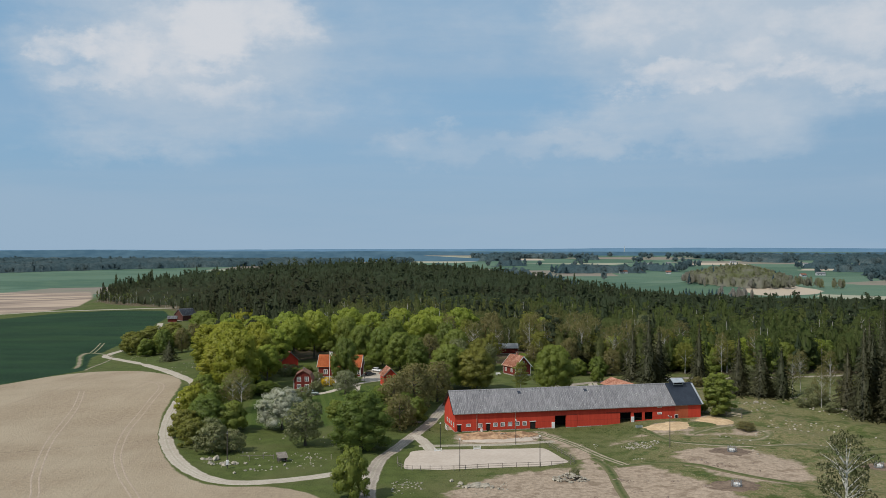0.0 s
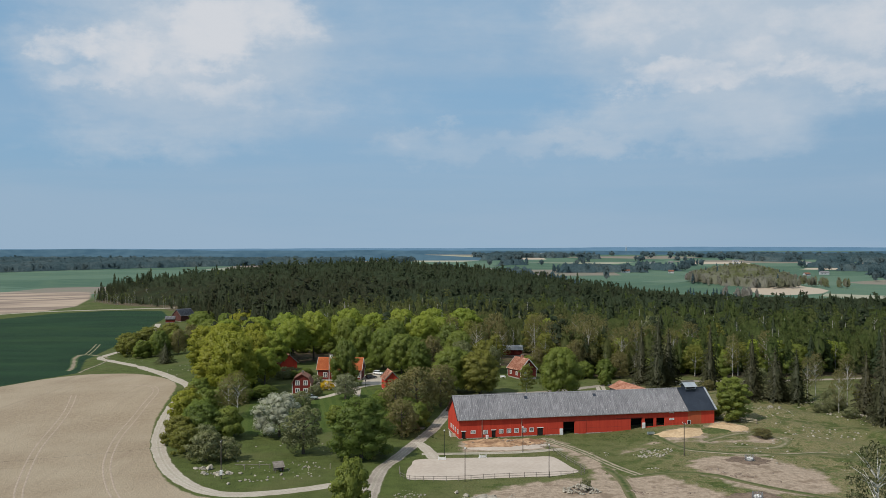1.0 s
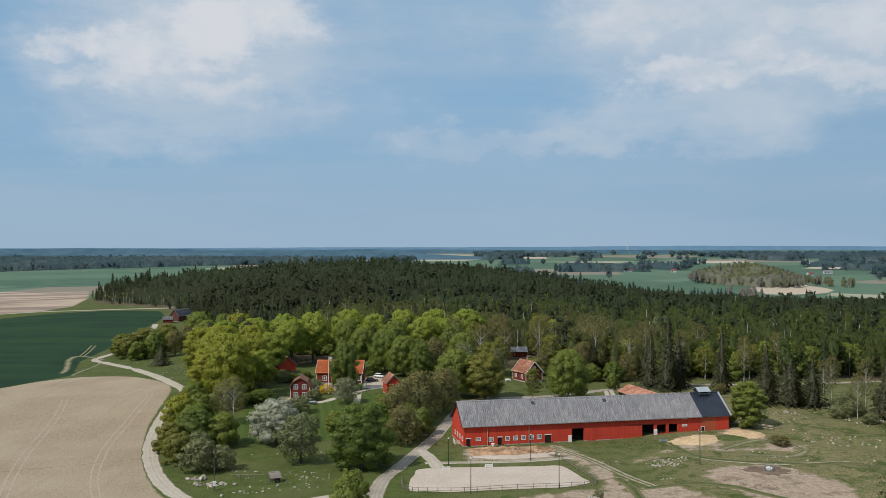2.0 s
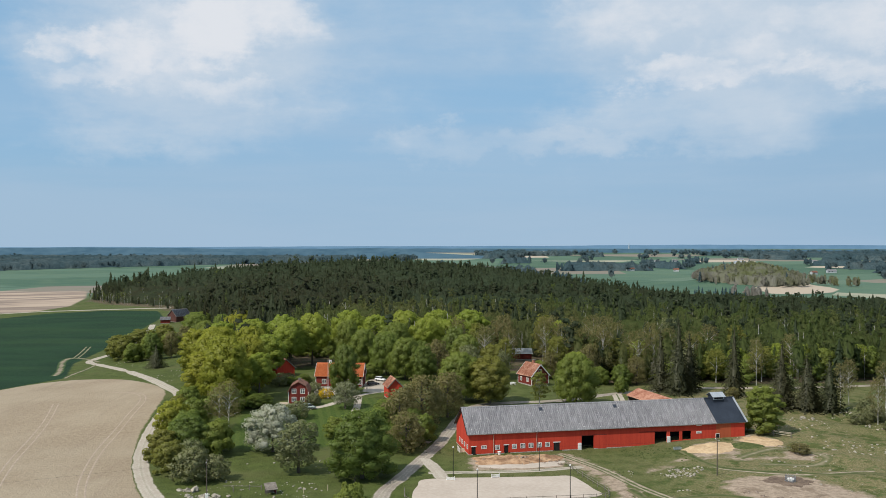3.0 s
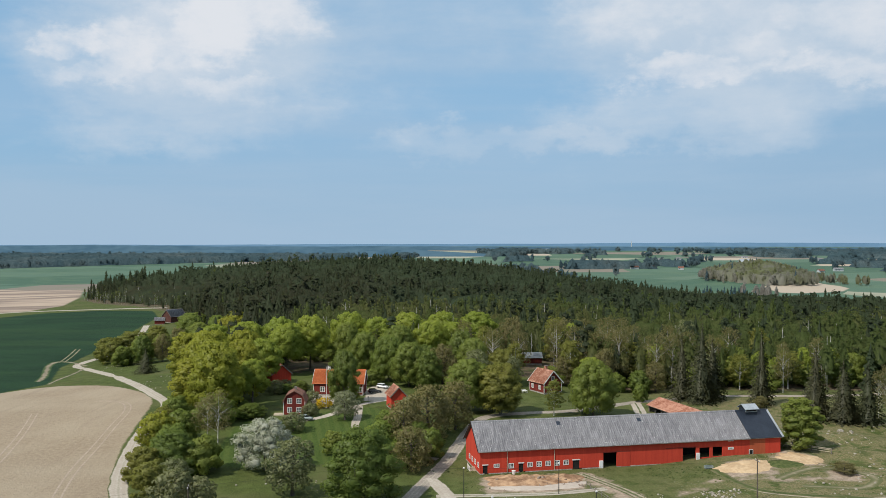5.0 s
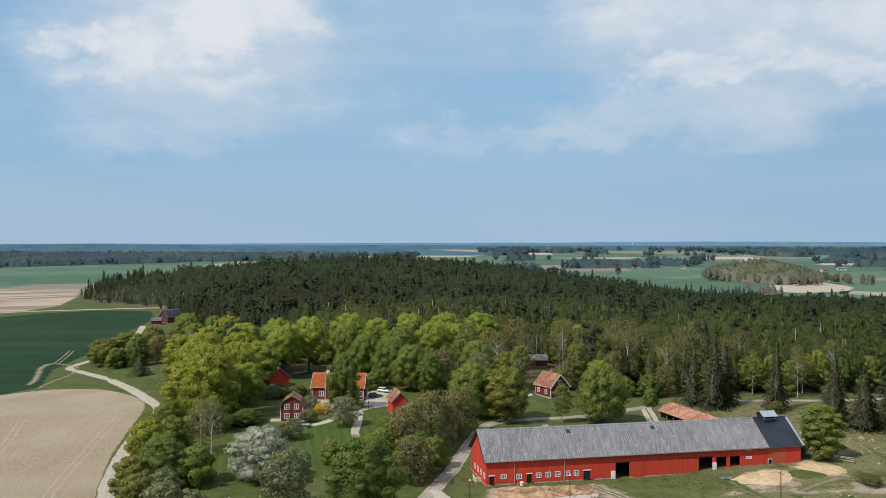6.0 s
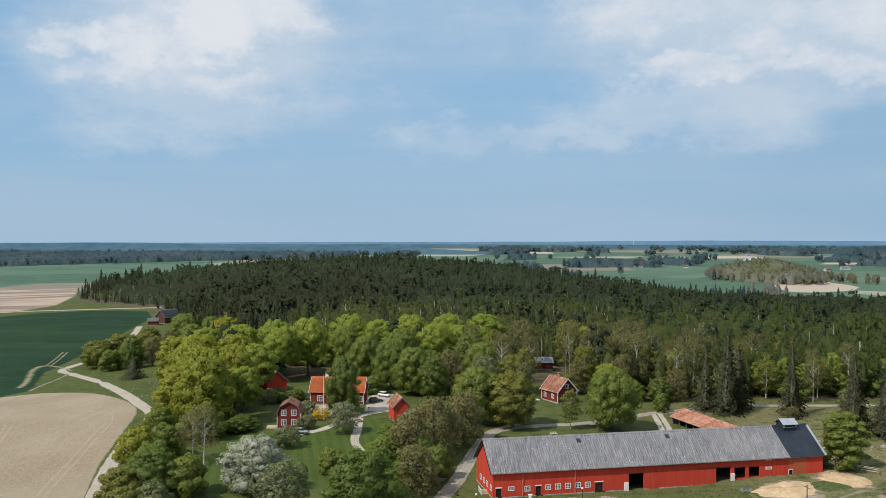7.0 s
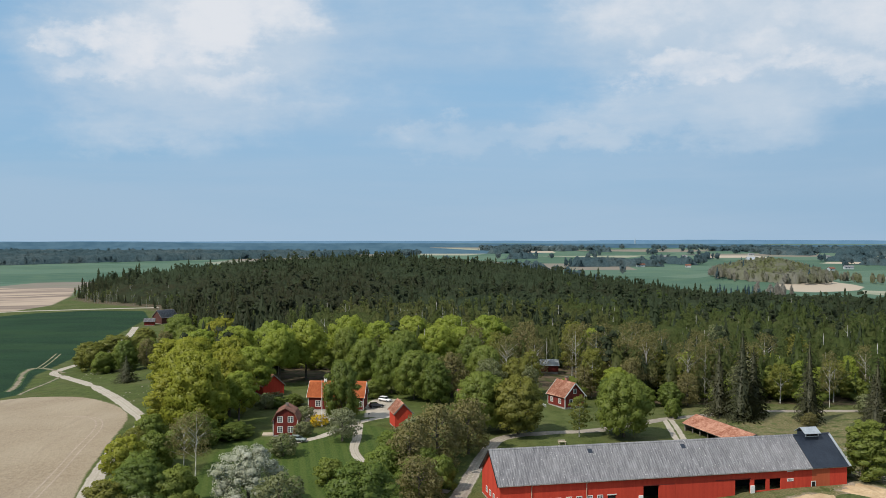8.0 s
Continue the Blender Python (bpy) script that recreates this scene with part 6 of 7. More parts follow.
def canopy(name, xs_, ys_, wooded, lift, rough, mat, label, seed, hue, sink=9.0):
    """The closed top of a wood: one uneven surface of crown tips that falls to the ground at its rim."""
    r_ = np.random.default_rng(seed)
    X, Y = np.meshgrid(xs_, ys_)
    step = xs_[1] - xs_[0]
    X = X + r_.uniform(-0.36, 0.36, X.shape) * step
    Y = Y + r_.uniform(-0.36, 0.36, Y.shape) * step
    quads = grid_faces(*X.shape)
    quads = quads[wooded(X.ravel()[quads[:, 0]] + step / 2, Y.ravel()[quads[:, 0]] + step / 2)]
    count_ = np.bincount(quads.ravel(), minlength=X.size)
    quads = quads[(count_[quads] == 4).all(1)]
    inner = (np.bincount(quads.ravel(), minlength=X.size) == 4)
    keep_ = np.unique(quads)
    index = np.zeros(X.size, int)
    index[keep_] = np.arange(len(keep_))
    x, y = X.ravel()[keep_], Y.ravel()[keep_]
    tips = rough * (2 * r_.random(len(x)) - 1)
    top = (lift + tips) * (0.45 + 0.55 * S(9, 48, -inside(WOOD, x, y))) if sink else lift + tips
    top = top * (1 - 0.5 * S(-130, -240, x) * (1 - S(720, 950, y)))
    z = ground_z(x, y) + np.where(inner[keep_], top, 0.3)
    me = mesh_from(name, np.stack([x, y, z], 1), index[quads])
    pick = r_.random(len(x))
    add_attr(me, "hue", [np.clip(hue(a, b) + 0.7 * (q - 0.5), 0, 1) for a, b, q in zip(x, y, pick)])
    me.materials.append(mat)
    tagged(new(name, me), label, "woods", kind="stuff")


def leafy_zone(x, y):
    """How far the wood is broadleaved there: the young stands behind the maples and beside the pasture."""
    stand_ = S(-92, -55, x) * (1 - S(60, 100, x)) * (1 - S(520, 610, y - 0.5 * np.maximum(x, 0.0)))
    return stand_, S(40, 100, x) * (1 - S(540, 640, y))


def conifer_hue(x, y):
    # browner at the left front, with the cloud shade there put into colour
    shaded_left = float((1 - S(-110, 10, x)) * (1 - S(720, 940, y)))
    return 0.15 + 0.75 * shaded_left + 0.7 * noise.noise((x * 0.011, y * 0.011, 0.3))


def leafy_hue(x, y):
    return 0.3 + 0.5 * float(leafy_zone(x, y)[0]) + 0.9 * noise.noise((x * 0.011, y * 0.011, 0.3)) + 0.5 * noise.noise((x * 0.02, y * 0.045, 8.7))


T_ = {key: (calm(leaf_, (0.85, 0.75, 0.5)[key[2]]), trunk_) for key, (leaf_, trunk_) in T_.items()}
conifers, broad, trunks = Grove(), Grove(), Grove()
for x, y, z in zip(gx, gy, gzz):
    n1 = noise.noise((x * 0.011, y * 0.011, 0.3))
    n2 = noise.noise((x * 0.03, y * 0.03, 5.1))
    n3 = noise.noise((x * 0.02, y * 0.045, 8.7))
    stand, right = (float(v_) for v_ in leafy_zone(x, y))
    back = float(S(640, 820, y))
    tip = float(S(-180, -262, x) * (1 - S(770, 840, y + 0.3 * x + 90)))
    p_con = 0.95 - 0.8 * stand - (0.75 - 0.35 * float(S(430, 540, y))) * right + 0.5 * n1 * (1 - back) + 0.35 * n2
    p_con = min(0.97, max(0.06, p_con)) * (1 - 0.8 * tip)
    d = 2 if y < 480 else (1 if y < 600 else 0)
    r = rg.random(6)
    s = int(r[0] * 5)
    tall = 16.5 + 4 * n2 + 7 * (r[1] - 0.5) + (5 if r[5] > 0.93 else 0)
    if right > 0.5:
        tall = 14.5 + 6 * n2 + 8 * (r[1] - 0.5) + (7 if r[5] > 0.9 else 0)
    tall *= (1 - 0.2 * tip) * (1 - 0.15 * float(S(650, 760, y) * S(150, 250, x))) * (1 - 0.5 * float(S(-130, -240, x) * (1 - S(720, 950, y))))
    turn = r[3] * 6.28
    if r[2] < p_con:
        kind = "pine" if r[1] > 0.86 - 0.6 * n3 + 0.2 * back else "conifer"
        leaf, trunk = T_[(kind, s, d)]
        hue = float(np.clip(conifer_hue(x, y) + (r[4] - 0.5) * 0.5, 0, 1))
        k = 1.15
        conifers.add(leaf, (x, y, z), turn, tall * k, tall * 1.08, hue)
        if kind == "pine" and y < 480 and r[3] < 0.4:
            trunks.add(trunk, (x, y, z), turn, tall, tall, hue)
    else:
        kind = "bare" if r[1] < 0.2 + 0.5 * tip else ("young" if r[4] < 0.62 else "leafy")
        leaf, trunk = T_[(kind, s, d)]
        hue = 0.75 + 0.25 * r[4] if kind == "bare" else float(np.clip(0.25 + 0.65 * stand + 0.9 * n1 + 0.8 * n3 + (r[4] - 0.5) * 0.5, 0, 1))
        broad.add(leaf, (x, y, z), turn, tall * (0.85 + 0.4 * r[0] * r[4]), tall * (1.1 if kind == "bare" else 0.95), hue)
        if (y < 530 or tip > 0.2) and (kind == "bare" or r[3] < 0.12):
            k = 1.2 if y < 560 else 1.8
            trunks.add(trunk, (x, y, z), turn, tall * k, tall * 1.05, hue)


def deep(side):
    """Well inside the wood: the leafy stands, or the conifer hill."""
    def test(x, y):
        mottle = np.array([0.5 * noise.noise((a * 0.02, b * 0.02, 6.6)) for a, b in zip(x, y)])
        ok_ = (np.abs(x) < 0.56 * y + 25) & (inside(WOOD, x, y) < -9) & ~((x > 20) & (x < 55) & (y < 425)) & ~((x > -72) & (x < -25) & (y < 440))
        stand_, right_ = leafy_zone(x, y)
        return ok_ & ((stand_ + right_ + mottle > 0.55) == side)
    return test


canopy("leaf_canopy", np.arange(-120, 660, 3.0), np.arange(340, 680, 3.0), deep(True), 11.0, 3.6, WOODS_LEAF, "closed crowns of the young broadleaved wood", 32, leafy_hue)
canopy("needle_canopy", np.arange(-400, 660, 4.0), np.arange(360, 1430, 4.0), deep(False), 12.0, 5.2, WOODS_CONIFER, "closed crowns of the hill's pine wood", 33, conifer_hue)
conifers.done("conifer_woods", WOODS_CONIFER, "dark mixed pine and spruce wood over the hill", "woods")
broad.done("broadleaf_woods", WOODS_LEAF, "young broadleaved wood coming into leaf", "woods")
trunks.done("wood_trunks", BIRCH_BARK, "pale thin trunks inside the wood", "woods")

# far woods: belts and islands of trees towards the horizon
def far_crown(seed, wide, size, count, flat):
    """A distant crown of some dozens of leaf clumps, one metre high."""
    return calm(foliage(lobes_for(seed, 1.0, wide, 0.02, 3, flat * 1.3), count, size, seed, 0.4, 0, 1, 1.0), 0.85)


far, far_t = Grove(), [far_crown(300 + s, 0.7, 0.13, 8, 0.8) for s in range(4)] + [far_crown(310 + s, 0.42, 0.12, 10, 1.5) for s in range(2)]


def far_wooded(x, y):
    """Whether that spot of the plain is wooded."""
    f = noise.noise((x * 0.0016 + 3.3, y * 0.0011, 0.7)) + 0.45 * noise.noise((x * 0.005, y * 0.0028, 9.2))
    limit = 0.22 + 0.03 * float(S(0, 150, x)) - 0.22 * float(S(1900, 2900, y)) - 0.6 * float(S(-150, -300, x))
    clear = (x < -0.14 * y and y < 1800 + (x / y + 0.52) * 1400) or (160 < x < 1050 and y < 1750 + 0.12 * x) or any(a < x < b and c < y < e for a, b, c, e in PALE) or (-420 < x < 140 and y < 1440)
    if clear:
        return noise.noise((x * 0.013, y * 0.008, 2.7)) > 0.34 and x > 120 and 1420 < y < 2100
    clump = noise.noise((x * 0.011, y * 0.006, 2.7)) > 0.36 and y > 1350
    return (f >= limit or clump) and not clear and not (y > 2550 and x < 100)


rg = np.random.default_rng(9)
keep = 0
for _ in range(26000):
    y = 850 + 2300 * rg.random() ** 0.9
    x = (rg.random() - 0.5) * 2 * (y * 0.62 + 120)
    if keep > 1500 or not far_wooded(x, y):
        continue
    keep += 1
    t = 15 + 6 * rg.random()
    wide = 1.3 + 1.2 * float(S(1500, 3500, y))
    hue = float(np.clip(rg.random() * 0.25 + 0.15 + 0.9 * noise.noise((x * 0.01, y * 0.006, 4.4)), 0, 1))
    far.add(far_t[int(rg.random() * 6)], (x, y, gz(x, y)), rg.random() * 6.28, t * wide, t, hue)
canopy("far_canopy", np.arange(-1900, 2000, 13.0), np.arange(860, 3000, 13.0), lambda x, y: np.array([abs(a) < 0.62 * b + 120 and bool(far_wooded(a, b)) for a, b in zip(x, y)]), 13, 3.5, HAZY_WOODS, "closed canopy of the distant woodland", 31, lambda x, y: 0.3 + 0.9 * noise.noise((x * 0.01, y * 0.006, 4.4)), 0)
far.done("far_woods", HAZY_WOODS, "distant belts of woodland, tinted bluish for haze", "woods")

# the leafless wooded hillock beyond the stubble
grove = Grove()
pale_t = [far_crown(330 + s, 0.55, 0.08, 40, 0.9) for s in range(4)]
dark_t = template("conifer", 340, 1)[0]
rg = np.random.default_rng(15)
hill_dark = Grove()
for _ in range(1100):
    x, y = 430 + rg.uniform(-100, 100), 1235 + rg.uniform(-150, 150)
    q = ((x - 430) / 72) ** 2 + ((y - 1235) / 112) ** 2
    if q > 1 + 0.4 * noise.noise((x * 0.03, y * 0.03, 1.0)):
        continue
    t = 12 + 4 * rg.random()
    base = (x, y, gz(x, y))
    if rg.random() < 0.03:
        hill_dark.add(dark_t, base, rg.random() * 6.28, t * 1.5, t * 1.25, 0.3)
        continue
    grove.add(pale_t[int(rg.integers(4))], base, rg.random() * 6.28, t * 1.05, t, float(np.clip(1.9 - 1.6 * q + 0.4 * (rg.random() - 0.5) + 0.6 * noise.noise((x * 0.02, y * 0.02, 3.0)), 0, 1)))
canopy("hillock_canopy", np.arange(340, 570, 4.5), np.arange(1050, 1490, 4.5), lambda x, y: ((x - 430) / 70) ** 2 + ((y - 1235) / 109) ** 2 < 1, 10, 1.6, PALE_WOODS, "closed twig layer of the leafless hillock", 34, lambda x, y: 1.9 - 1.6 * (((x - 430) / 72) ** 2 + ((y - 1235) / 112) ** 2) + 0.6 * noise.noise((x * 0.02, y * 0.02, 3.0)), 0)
# a leafless grove and a row of young spruces this side of the hillock, a belt of trees beside it
for k in range(60):
    t = 12 + 5 * rg.random()
    if k < 16:
        x, y = rg.uniform(322, 362), rg.uniform(962, 1000)
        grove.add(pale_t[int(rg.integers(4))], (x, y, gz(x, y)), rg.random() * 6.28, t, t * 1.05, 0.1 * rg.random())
    elif k < 34:
        x, y = rg.uniform(262, 322), rg.uniform(935, 985)
        hill_dark.add(dark_t, (x, y, gz(x, y)), rg.random() * 6.28, t * 1.2, t, 0.1)
    else:
        x, y = rg.uniform(500, 575), rg.uniform(1195, 1240)
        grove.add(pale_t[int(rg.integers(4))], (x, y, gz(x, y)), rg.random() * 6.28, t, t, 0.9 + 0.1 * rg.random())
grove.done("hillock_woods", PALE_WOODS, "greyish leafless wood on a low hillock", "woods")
hill_dark.done("hillock_spruces", HAZY_WOODS, "few dark spruces on and beside the leafless hillock", "woods")


# ---- the riding arena ----
def sheet(name, outline, mat, label, category, lift=0.05, hump=0.0, step=1.0, kind="structure", ragged=0.0):
    """A patch of ground cover inside a smooth outline, following the land, humped in the middle."""
    poly = spline(outline, step, True)
    cx, cy = sum(p[0] for p in poly) / len(poly), sum(p[1] for p in poly) / len(poly)
    rings = 9
    V = []
    for r in range(rings):
        f = 1 - r / (rings - 1) * 0.998
        for px, py in poly:
            wob = 1 + ragged * (noise.noise((px * 0.45, py * 0.45, 7.7)) + 0.6 * noise.noise((px * 1.3, py * 1.3, 2.1)))
            x, y = cx + (px - cx) * f * wob, cy + (py - cy) * f * wob
            rise_ = hump * (1 - f * f) * (0.75 + 0.7 * noise.noise((x * 0.4, y * 0.4, 1.7)) + 0.5 * noise.noise((x * 0.9, y * 0.9, 4.2)))
            V.append((x, y, gz(x, y) + (lift if r else -0.02) + rise_))
    k = len(poly)
    F = []
    for r in range(rings - 1):
        for i in range(k):
            j = (i + 1) % k
            F.append((r * k + i, r * k + j, (r + 1) * k + j, (r + 1) * k + i))
    me = mesh_from(name, V, F)
    me.polygons.foreach_set("use_smooth", np.ones(len(me.polygons), bool))
    me.materials.append(mat)
    return tagged(new(name, me), label, category, kind=kind)


def turf(p, q, n):
    return [(p[0] + (q[0] - p[0]) * i / n, p[1] + (q[1] - p[1]) * i / n) for i in range(n)]


ARENA = turf((-6.1, 203.5), (2.8, 202.6), 3) + turf((2.8, 202.6), (34.3, 207.4), 6) + turf((35.2, 210.3), (31.9, 223.6), 3) + turf((30.5, 225.4), (-3.1, 223.1), 7) + turf((-4.7, 221.7), (-7.3, 206.9), 3)
sheet("riding_arena", ARENA, ARENA_SAND, "pale sand riding arena with rounded corners", "riding arena", 0.08)

fence = thing("fence", 0, 0, 0, 0, "dark wooden post-and-rail fence round the riding arena", "fence")
LINE = spline([(-7.7, 210.9), (-7.3, 205.3), (-5, 202.5), (-1.8, 202), (6.2, 202.2), (14.5, 204.1), (21.4, 205.1), (30, 206.3), (34.9, 207.6), (36.2, 210.9), (34.8, 216.4), (32.7, 224.1), (30.2, 235.1)], 2.6)
for (x, y) in LINE:
    z = gz(x, y)
    part("post", tube(bmesh.new(), [(x, y, z - 0.3), (x, y, z + 1.25)], [0.075, 0.065], 7), OLD_WOOD, fence)
for (x0, y0), (x1, y1) in zip(LINE, LINE[1:]):
    for h in (0.6, 1.12):
        part("rail", tube(bmesh.new(), [(x0, y0, gz(x0, y0) + h), (x1, y1, gz(x1, y1) + h)], [0.05, 0.05], 6), OLD_WOOD, fence)


def lamp_mast(x, y, h):
    """A dark mast with a small white floodlight head."""
    t = thing("lamp_post", x, y, gz(x, y), 0, "thin dark lamp post with small white floodlight", "lamp post", "lamp posts round the arena")
    part("pole", tube(bmesh.new(), [(0, 0, -0.5), (0, 0, h * 0.6), (0, 0, h)], [0.09, 0.075, 0.055], 8), RUBBER, t)
    part("arm", boxes((-0.26, 0.26, -0.035, 0.035, h - 0.07, h)), STEEL, t)
    part("floodlight", prism([(-0.2, h), (0.2, h), (0.14, h + 0.28), (-0.14, h + 0.28)], -0.12, 0.12), WHITE, t, "white floodlight head")


for x, y, h in ((2.9, 225.1, 6.5), (7.6, 201.6, 7.5), (23.3, 229.3, 6.5), (27.1, 205.2, 7.5)):
    lamp_mast(x, y, h)


def utility_pole(x, y, h, turn):
    """A timber power pole with cross-arm and insulators."""
    t = thing("utility_pole", x, y, gz(x, y), turn, "grey timber utility pole with cross-arm", "utility pole", "power line poles")
    part("pole", tube(bmesh.new(), [(0, 0, -0.8), (0, 0, h * 0.5), (0, 0, h)], [0.13, 0.11, 0.085], 9), BARK, t)
    part("cross_arm", boxes((-1.0, 1.0, -0.07, 0.07, h - 0.55, h - 0.42)), OLD_WOOD, t)
    for q in (-0.85, 0.0, 0.85):
        part("insulator", tube(bmesh.new(), [(q, 0, h - 0.42), (q, 0, h - 0.3), (q, 0, h - 0.18)], [0.05, 0.08, 0.04], 8), WHITE, t, "white porcelain insulator")
    return t


def garden_lamp(x, y):
    """A short black lamp post with a lantern."""
    t = thing("garden_lamp", x, y, gz(x, y), 0, "small black garden lamp post beside the drive", "lamp post")
    part("post", tube(bmesh.new(), [(0, 0, -0.3), (0, 0, 1.2), (0, 0, 2.3)], [0.07, 0.05, 0.045], 8), RUBBER, t)
    part("lantern", prism([(-0.12, 2.3), (0.12, 2.3), (0.19, 2.65), (-0.19, 2.65)], -0.15, 0.15), GLASS, t, "dark glass lantern")
    part("hood", prism([(-0.24, 2.65), (0.24, 2.65), (0.0, 2.85)], -0.2, 0.2), RUBBER, t)


garden_lamp(-25.2, 312.5)
POLES = [(-48.3, 203.7, 9.0), (-19.3, 219.7, 8.5), (63.1, 222.2, 8.5)]
for x, y, h in POLES:
    utility_pole(x, y, h, 100)
part("transformer", boxes((-0.35, 0.35, -0.3, 0.3, 1.0, 2.0)), WHITE, [o for o in scene.objects if o.name.startswith("utility_pole")][0], "white meter box")
for (x0, y0, h0), (x1, y1, h1) in (((-147.5, 169.8, 9), POLES[0]), (POLES[0], POLES[1]), (POLES[1], (63.1, 222.2, 8.5)), (POLES[2], (190.2, 215.7, 9))):
    a, b = Vector((x0, y0, gz(x0, y0) + h0 - 0.2)), Vector((x1, y1, gz(x1, y1) + h1 - 0.2))
    pts_ = [a.lerp(b, k / 14) - Vector((0, 0, 5.0 * (k / 14) * (1 - k / 14) * (b - a).length / 100)) for k in range(15)]
    w_ = part("power_line", tube(bmesh.new(), pts_, [0.013] * 15, 5), RUBBER)
    tagged(w_, "thin sagging overhead power line wire", "power line", "power line wires")


# ---- earth works by the barn ----
sheet("earth_bank", [(8.9, 243.3), (8.4, 238.1), (9.8, 234.2), (18, 234.1), (26.7, 236.3), (30.4, 240), (29.2, 244.3), (18.5, 243.7)], EARTH, "dug bank of orange-brown earth along the barn", "earth bank", 0.05, 1.1, 0.5, kind="", ragged=0.1)
sheet("gravel_edge", [(9.8, 234.7), (9.4, 232.4), (18, 231.7), (27.7, 234.1), (30.8, 239), (27.3, 236.9), (18, 234.4)], ARENA_SAND, "strip of pale gravel below the earth bank", "gravel", 0.09, 0.25, 0.5, kind="", ragged=0.12)
sheet("sand_bank", [(62.1, 244.2), (65, 250), (71.4, 253.2), (76.2, 252), (75.9, 246.3), (69.9, 241.5)], SAND, "flattened heap of orange sand by the barn", "sand bank", 0.06, 0.5, 0.5, kind="", ragged=0.22)
sheet("sand_bank", [(80, 256), (84.7, 260.8), (91.1, 255.8), (87.1, 249.5), (81.2, 250.3)], SAND, "spread heap of orange sand at the barn end", "sand bank", 0.06, 0.6, 0.5, kind="", ragged=0.25)
sheet("grass_mound", [(75.5, 247), (76.7, 252.4), (80.7, 253.5), (84.1, 249), (79.2, 246)], LONG_GRASS, "grassy mound between the sand heaps", "mound", 0.04, 0.7, kind="")


# ---- stones ----
def rock(seed, flat=0.6):
    """A rough boulder of one metre."""
    bm = bmesh.new()
    bmesh.ops.create_icosphere(bm, subdivisions=2, radius=0.5)
    for v in bm.verts:
        q = v.co * 2.2 + Vector((seed * 3.7, seed * 1.3, 0))
        v.co *= 1 + 0.55 * noise.noise(q) + 0.2 * noise.noise(q * 2.7)
        v.co.z *= flat
    me = bpy.data.meshes.new("boulder")
    bm.to_mesh(me)
    bm.free()
    return me


ROCKS = [rock(k, f) for k, f in enumerate((0.6, 0.75, 0.5, 0.85))]
for me in ROCKS:
    me.materials.append(PALE_STONE)


def boulder(x, y, s, k, label, group=""):
    ob = new("boulder", ROCKS[k % 4])
    ob.matrix_world = pose(x, y, gz(x, y) + 0.12 * s, 0, 0, (x * 91 + y * 53) % 360) @ Matrix.Diagonal((s, s * 0.8, s * 0.9, 1))
    return tagged(ob, label, "boulder", group)


rng = random.Random(12)
for cx, cy, n_, r, big in ((10.3, 190.0, 7, 3.2, 1.6), (-48.6, 207.8, 14, 3.4, 1.9), (-39.9, 202.4, 12, 4.5, 0.9), (-54.8, 212.7, 5, 1.8, 2.2), (107.9, 281.2, 9, 4, 1.5), (132.9, 262.8, 10, 6, 1.4), (127.3, 286.1, 8, 4, 2.2), (-29.3, 213.9, 5, 2, 1.0), (-32.2, 205.9, 6, 3, 0.9)):
    for i in range(n_):
        boulder(cx + rng.gauss(0, r * 0.6), cy + rng.gauss(0, r * 0.35), big * rng.uniform(0.35, 1.0), rng.randrange(4), "pale grey granite boulder lying in rough grass", "stone heaps")

for i in range(110):
    a, q = rng.uniform(0, 6.28), rng.random() ** 0.6
    ob = boulder(32.6 + 4.4 * q * math.cos(a), 194.2 + 2.5 * q * math.sin(a), rng.uniform(0.35, 0.95), rng.randrange(4), "pale grey field stone piled in a heap", "stone heaps")
    ob.location.z += 1.5 * (1 - q) ** 1.2
for i, (x, y, sx, sy, sz) in enumerate(((10.8, 189.0, 3.6, 2.4, 1.9), (12.9, 188.4, 2.4, 1.9, 1.4), (8.9, 188.2, 1.7, 1.4, 1.0), (14.4, 187.6, 1.5, 1.1, 0.8))):
    ob = boulder(x, y, 1.0, i, "large cracked granite outcrop in the grass", "stone heaps")
    ob.scale = (sx, sy, sz)
for i in range(16):
    boulder(10.6 + rng.gauss(0, 2.6), 188.2 + rng.gauss(0, 0.9), rng.uniform(0.4, 1.1), rng.randrange(4), "pale granite rock of a broken outcrop", "stone heaps")

low = []
for k in range(3):
    bm = bmesh.new()
    bmesh.ops.create_icosphere(bm, subdivisions=1, radius=0.5)
    for v in bm.verts:
        v.co *= 1 + 0.5 * noise.noise(v.co * 2 + Vector((k * 5, 0, 0)))
        v.co.z *= 0.6
    low.append((np.array([v.co[:] for v in bm.verts]), np.array([[v.index for v in f.verts] for f in bm.faces])))
    bm.free()


def strewn(name, count, boxes_, size, mat, label, category, cluster=0.1, seed=3):
    """Many small stones strewn over stretches of land."""
    r = np.random.default_rng(seed)
    g = Grove()
    for _ in range(count):
        x0, x1, y0, y1 = boxes_[int(r.integers(len(boxes_)))]
        x, y = r.uniform(x0, x1), r.uniform(y0, y1)
        if noise.noise((x * 0.09, y * 0.09, 2.2)) < cluster:
            continue
        s = size * (0.4 + 1.1 * r.random() ** 2)
        g.add(low[int(r.integers(3))], (x, y, gz(x, y) + 0.1 * s), r.random() * 6, s, s, 0)
    g.done(name, mat, label, category)


strewn("field_stones", 1700, [(80, 140, 205, 290), (44, 66, 212, 230), (44, 66, 212, 230), (94.8, 149.8, 240, 300), (94.8, 149.8, 240, 300)], 0.55, PALE_STONE, "pale field stones strewn over the rough pasture", "stones")
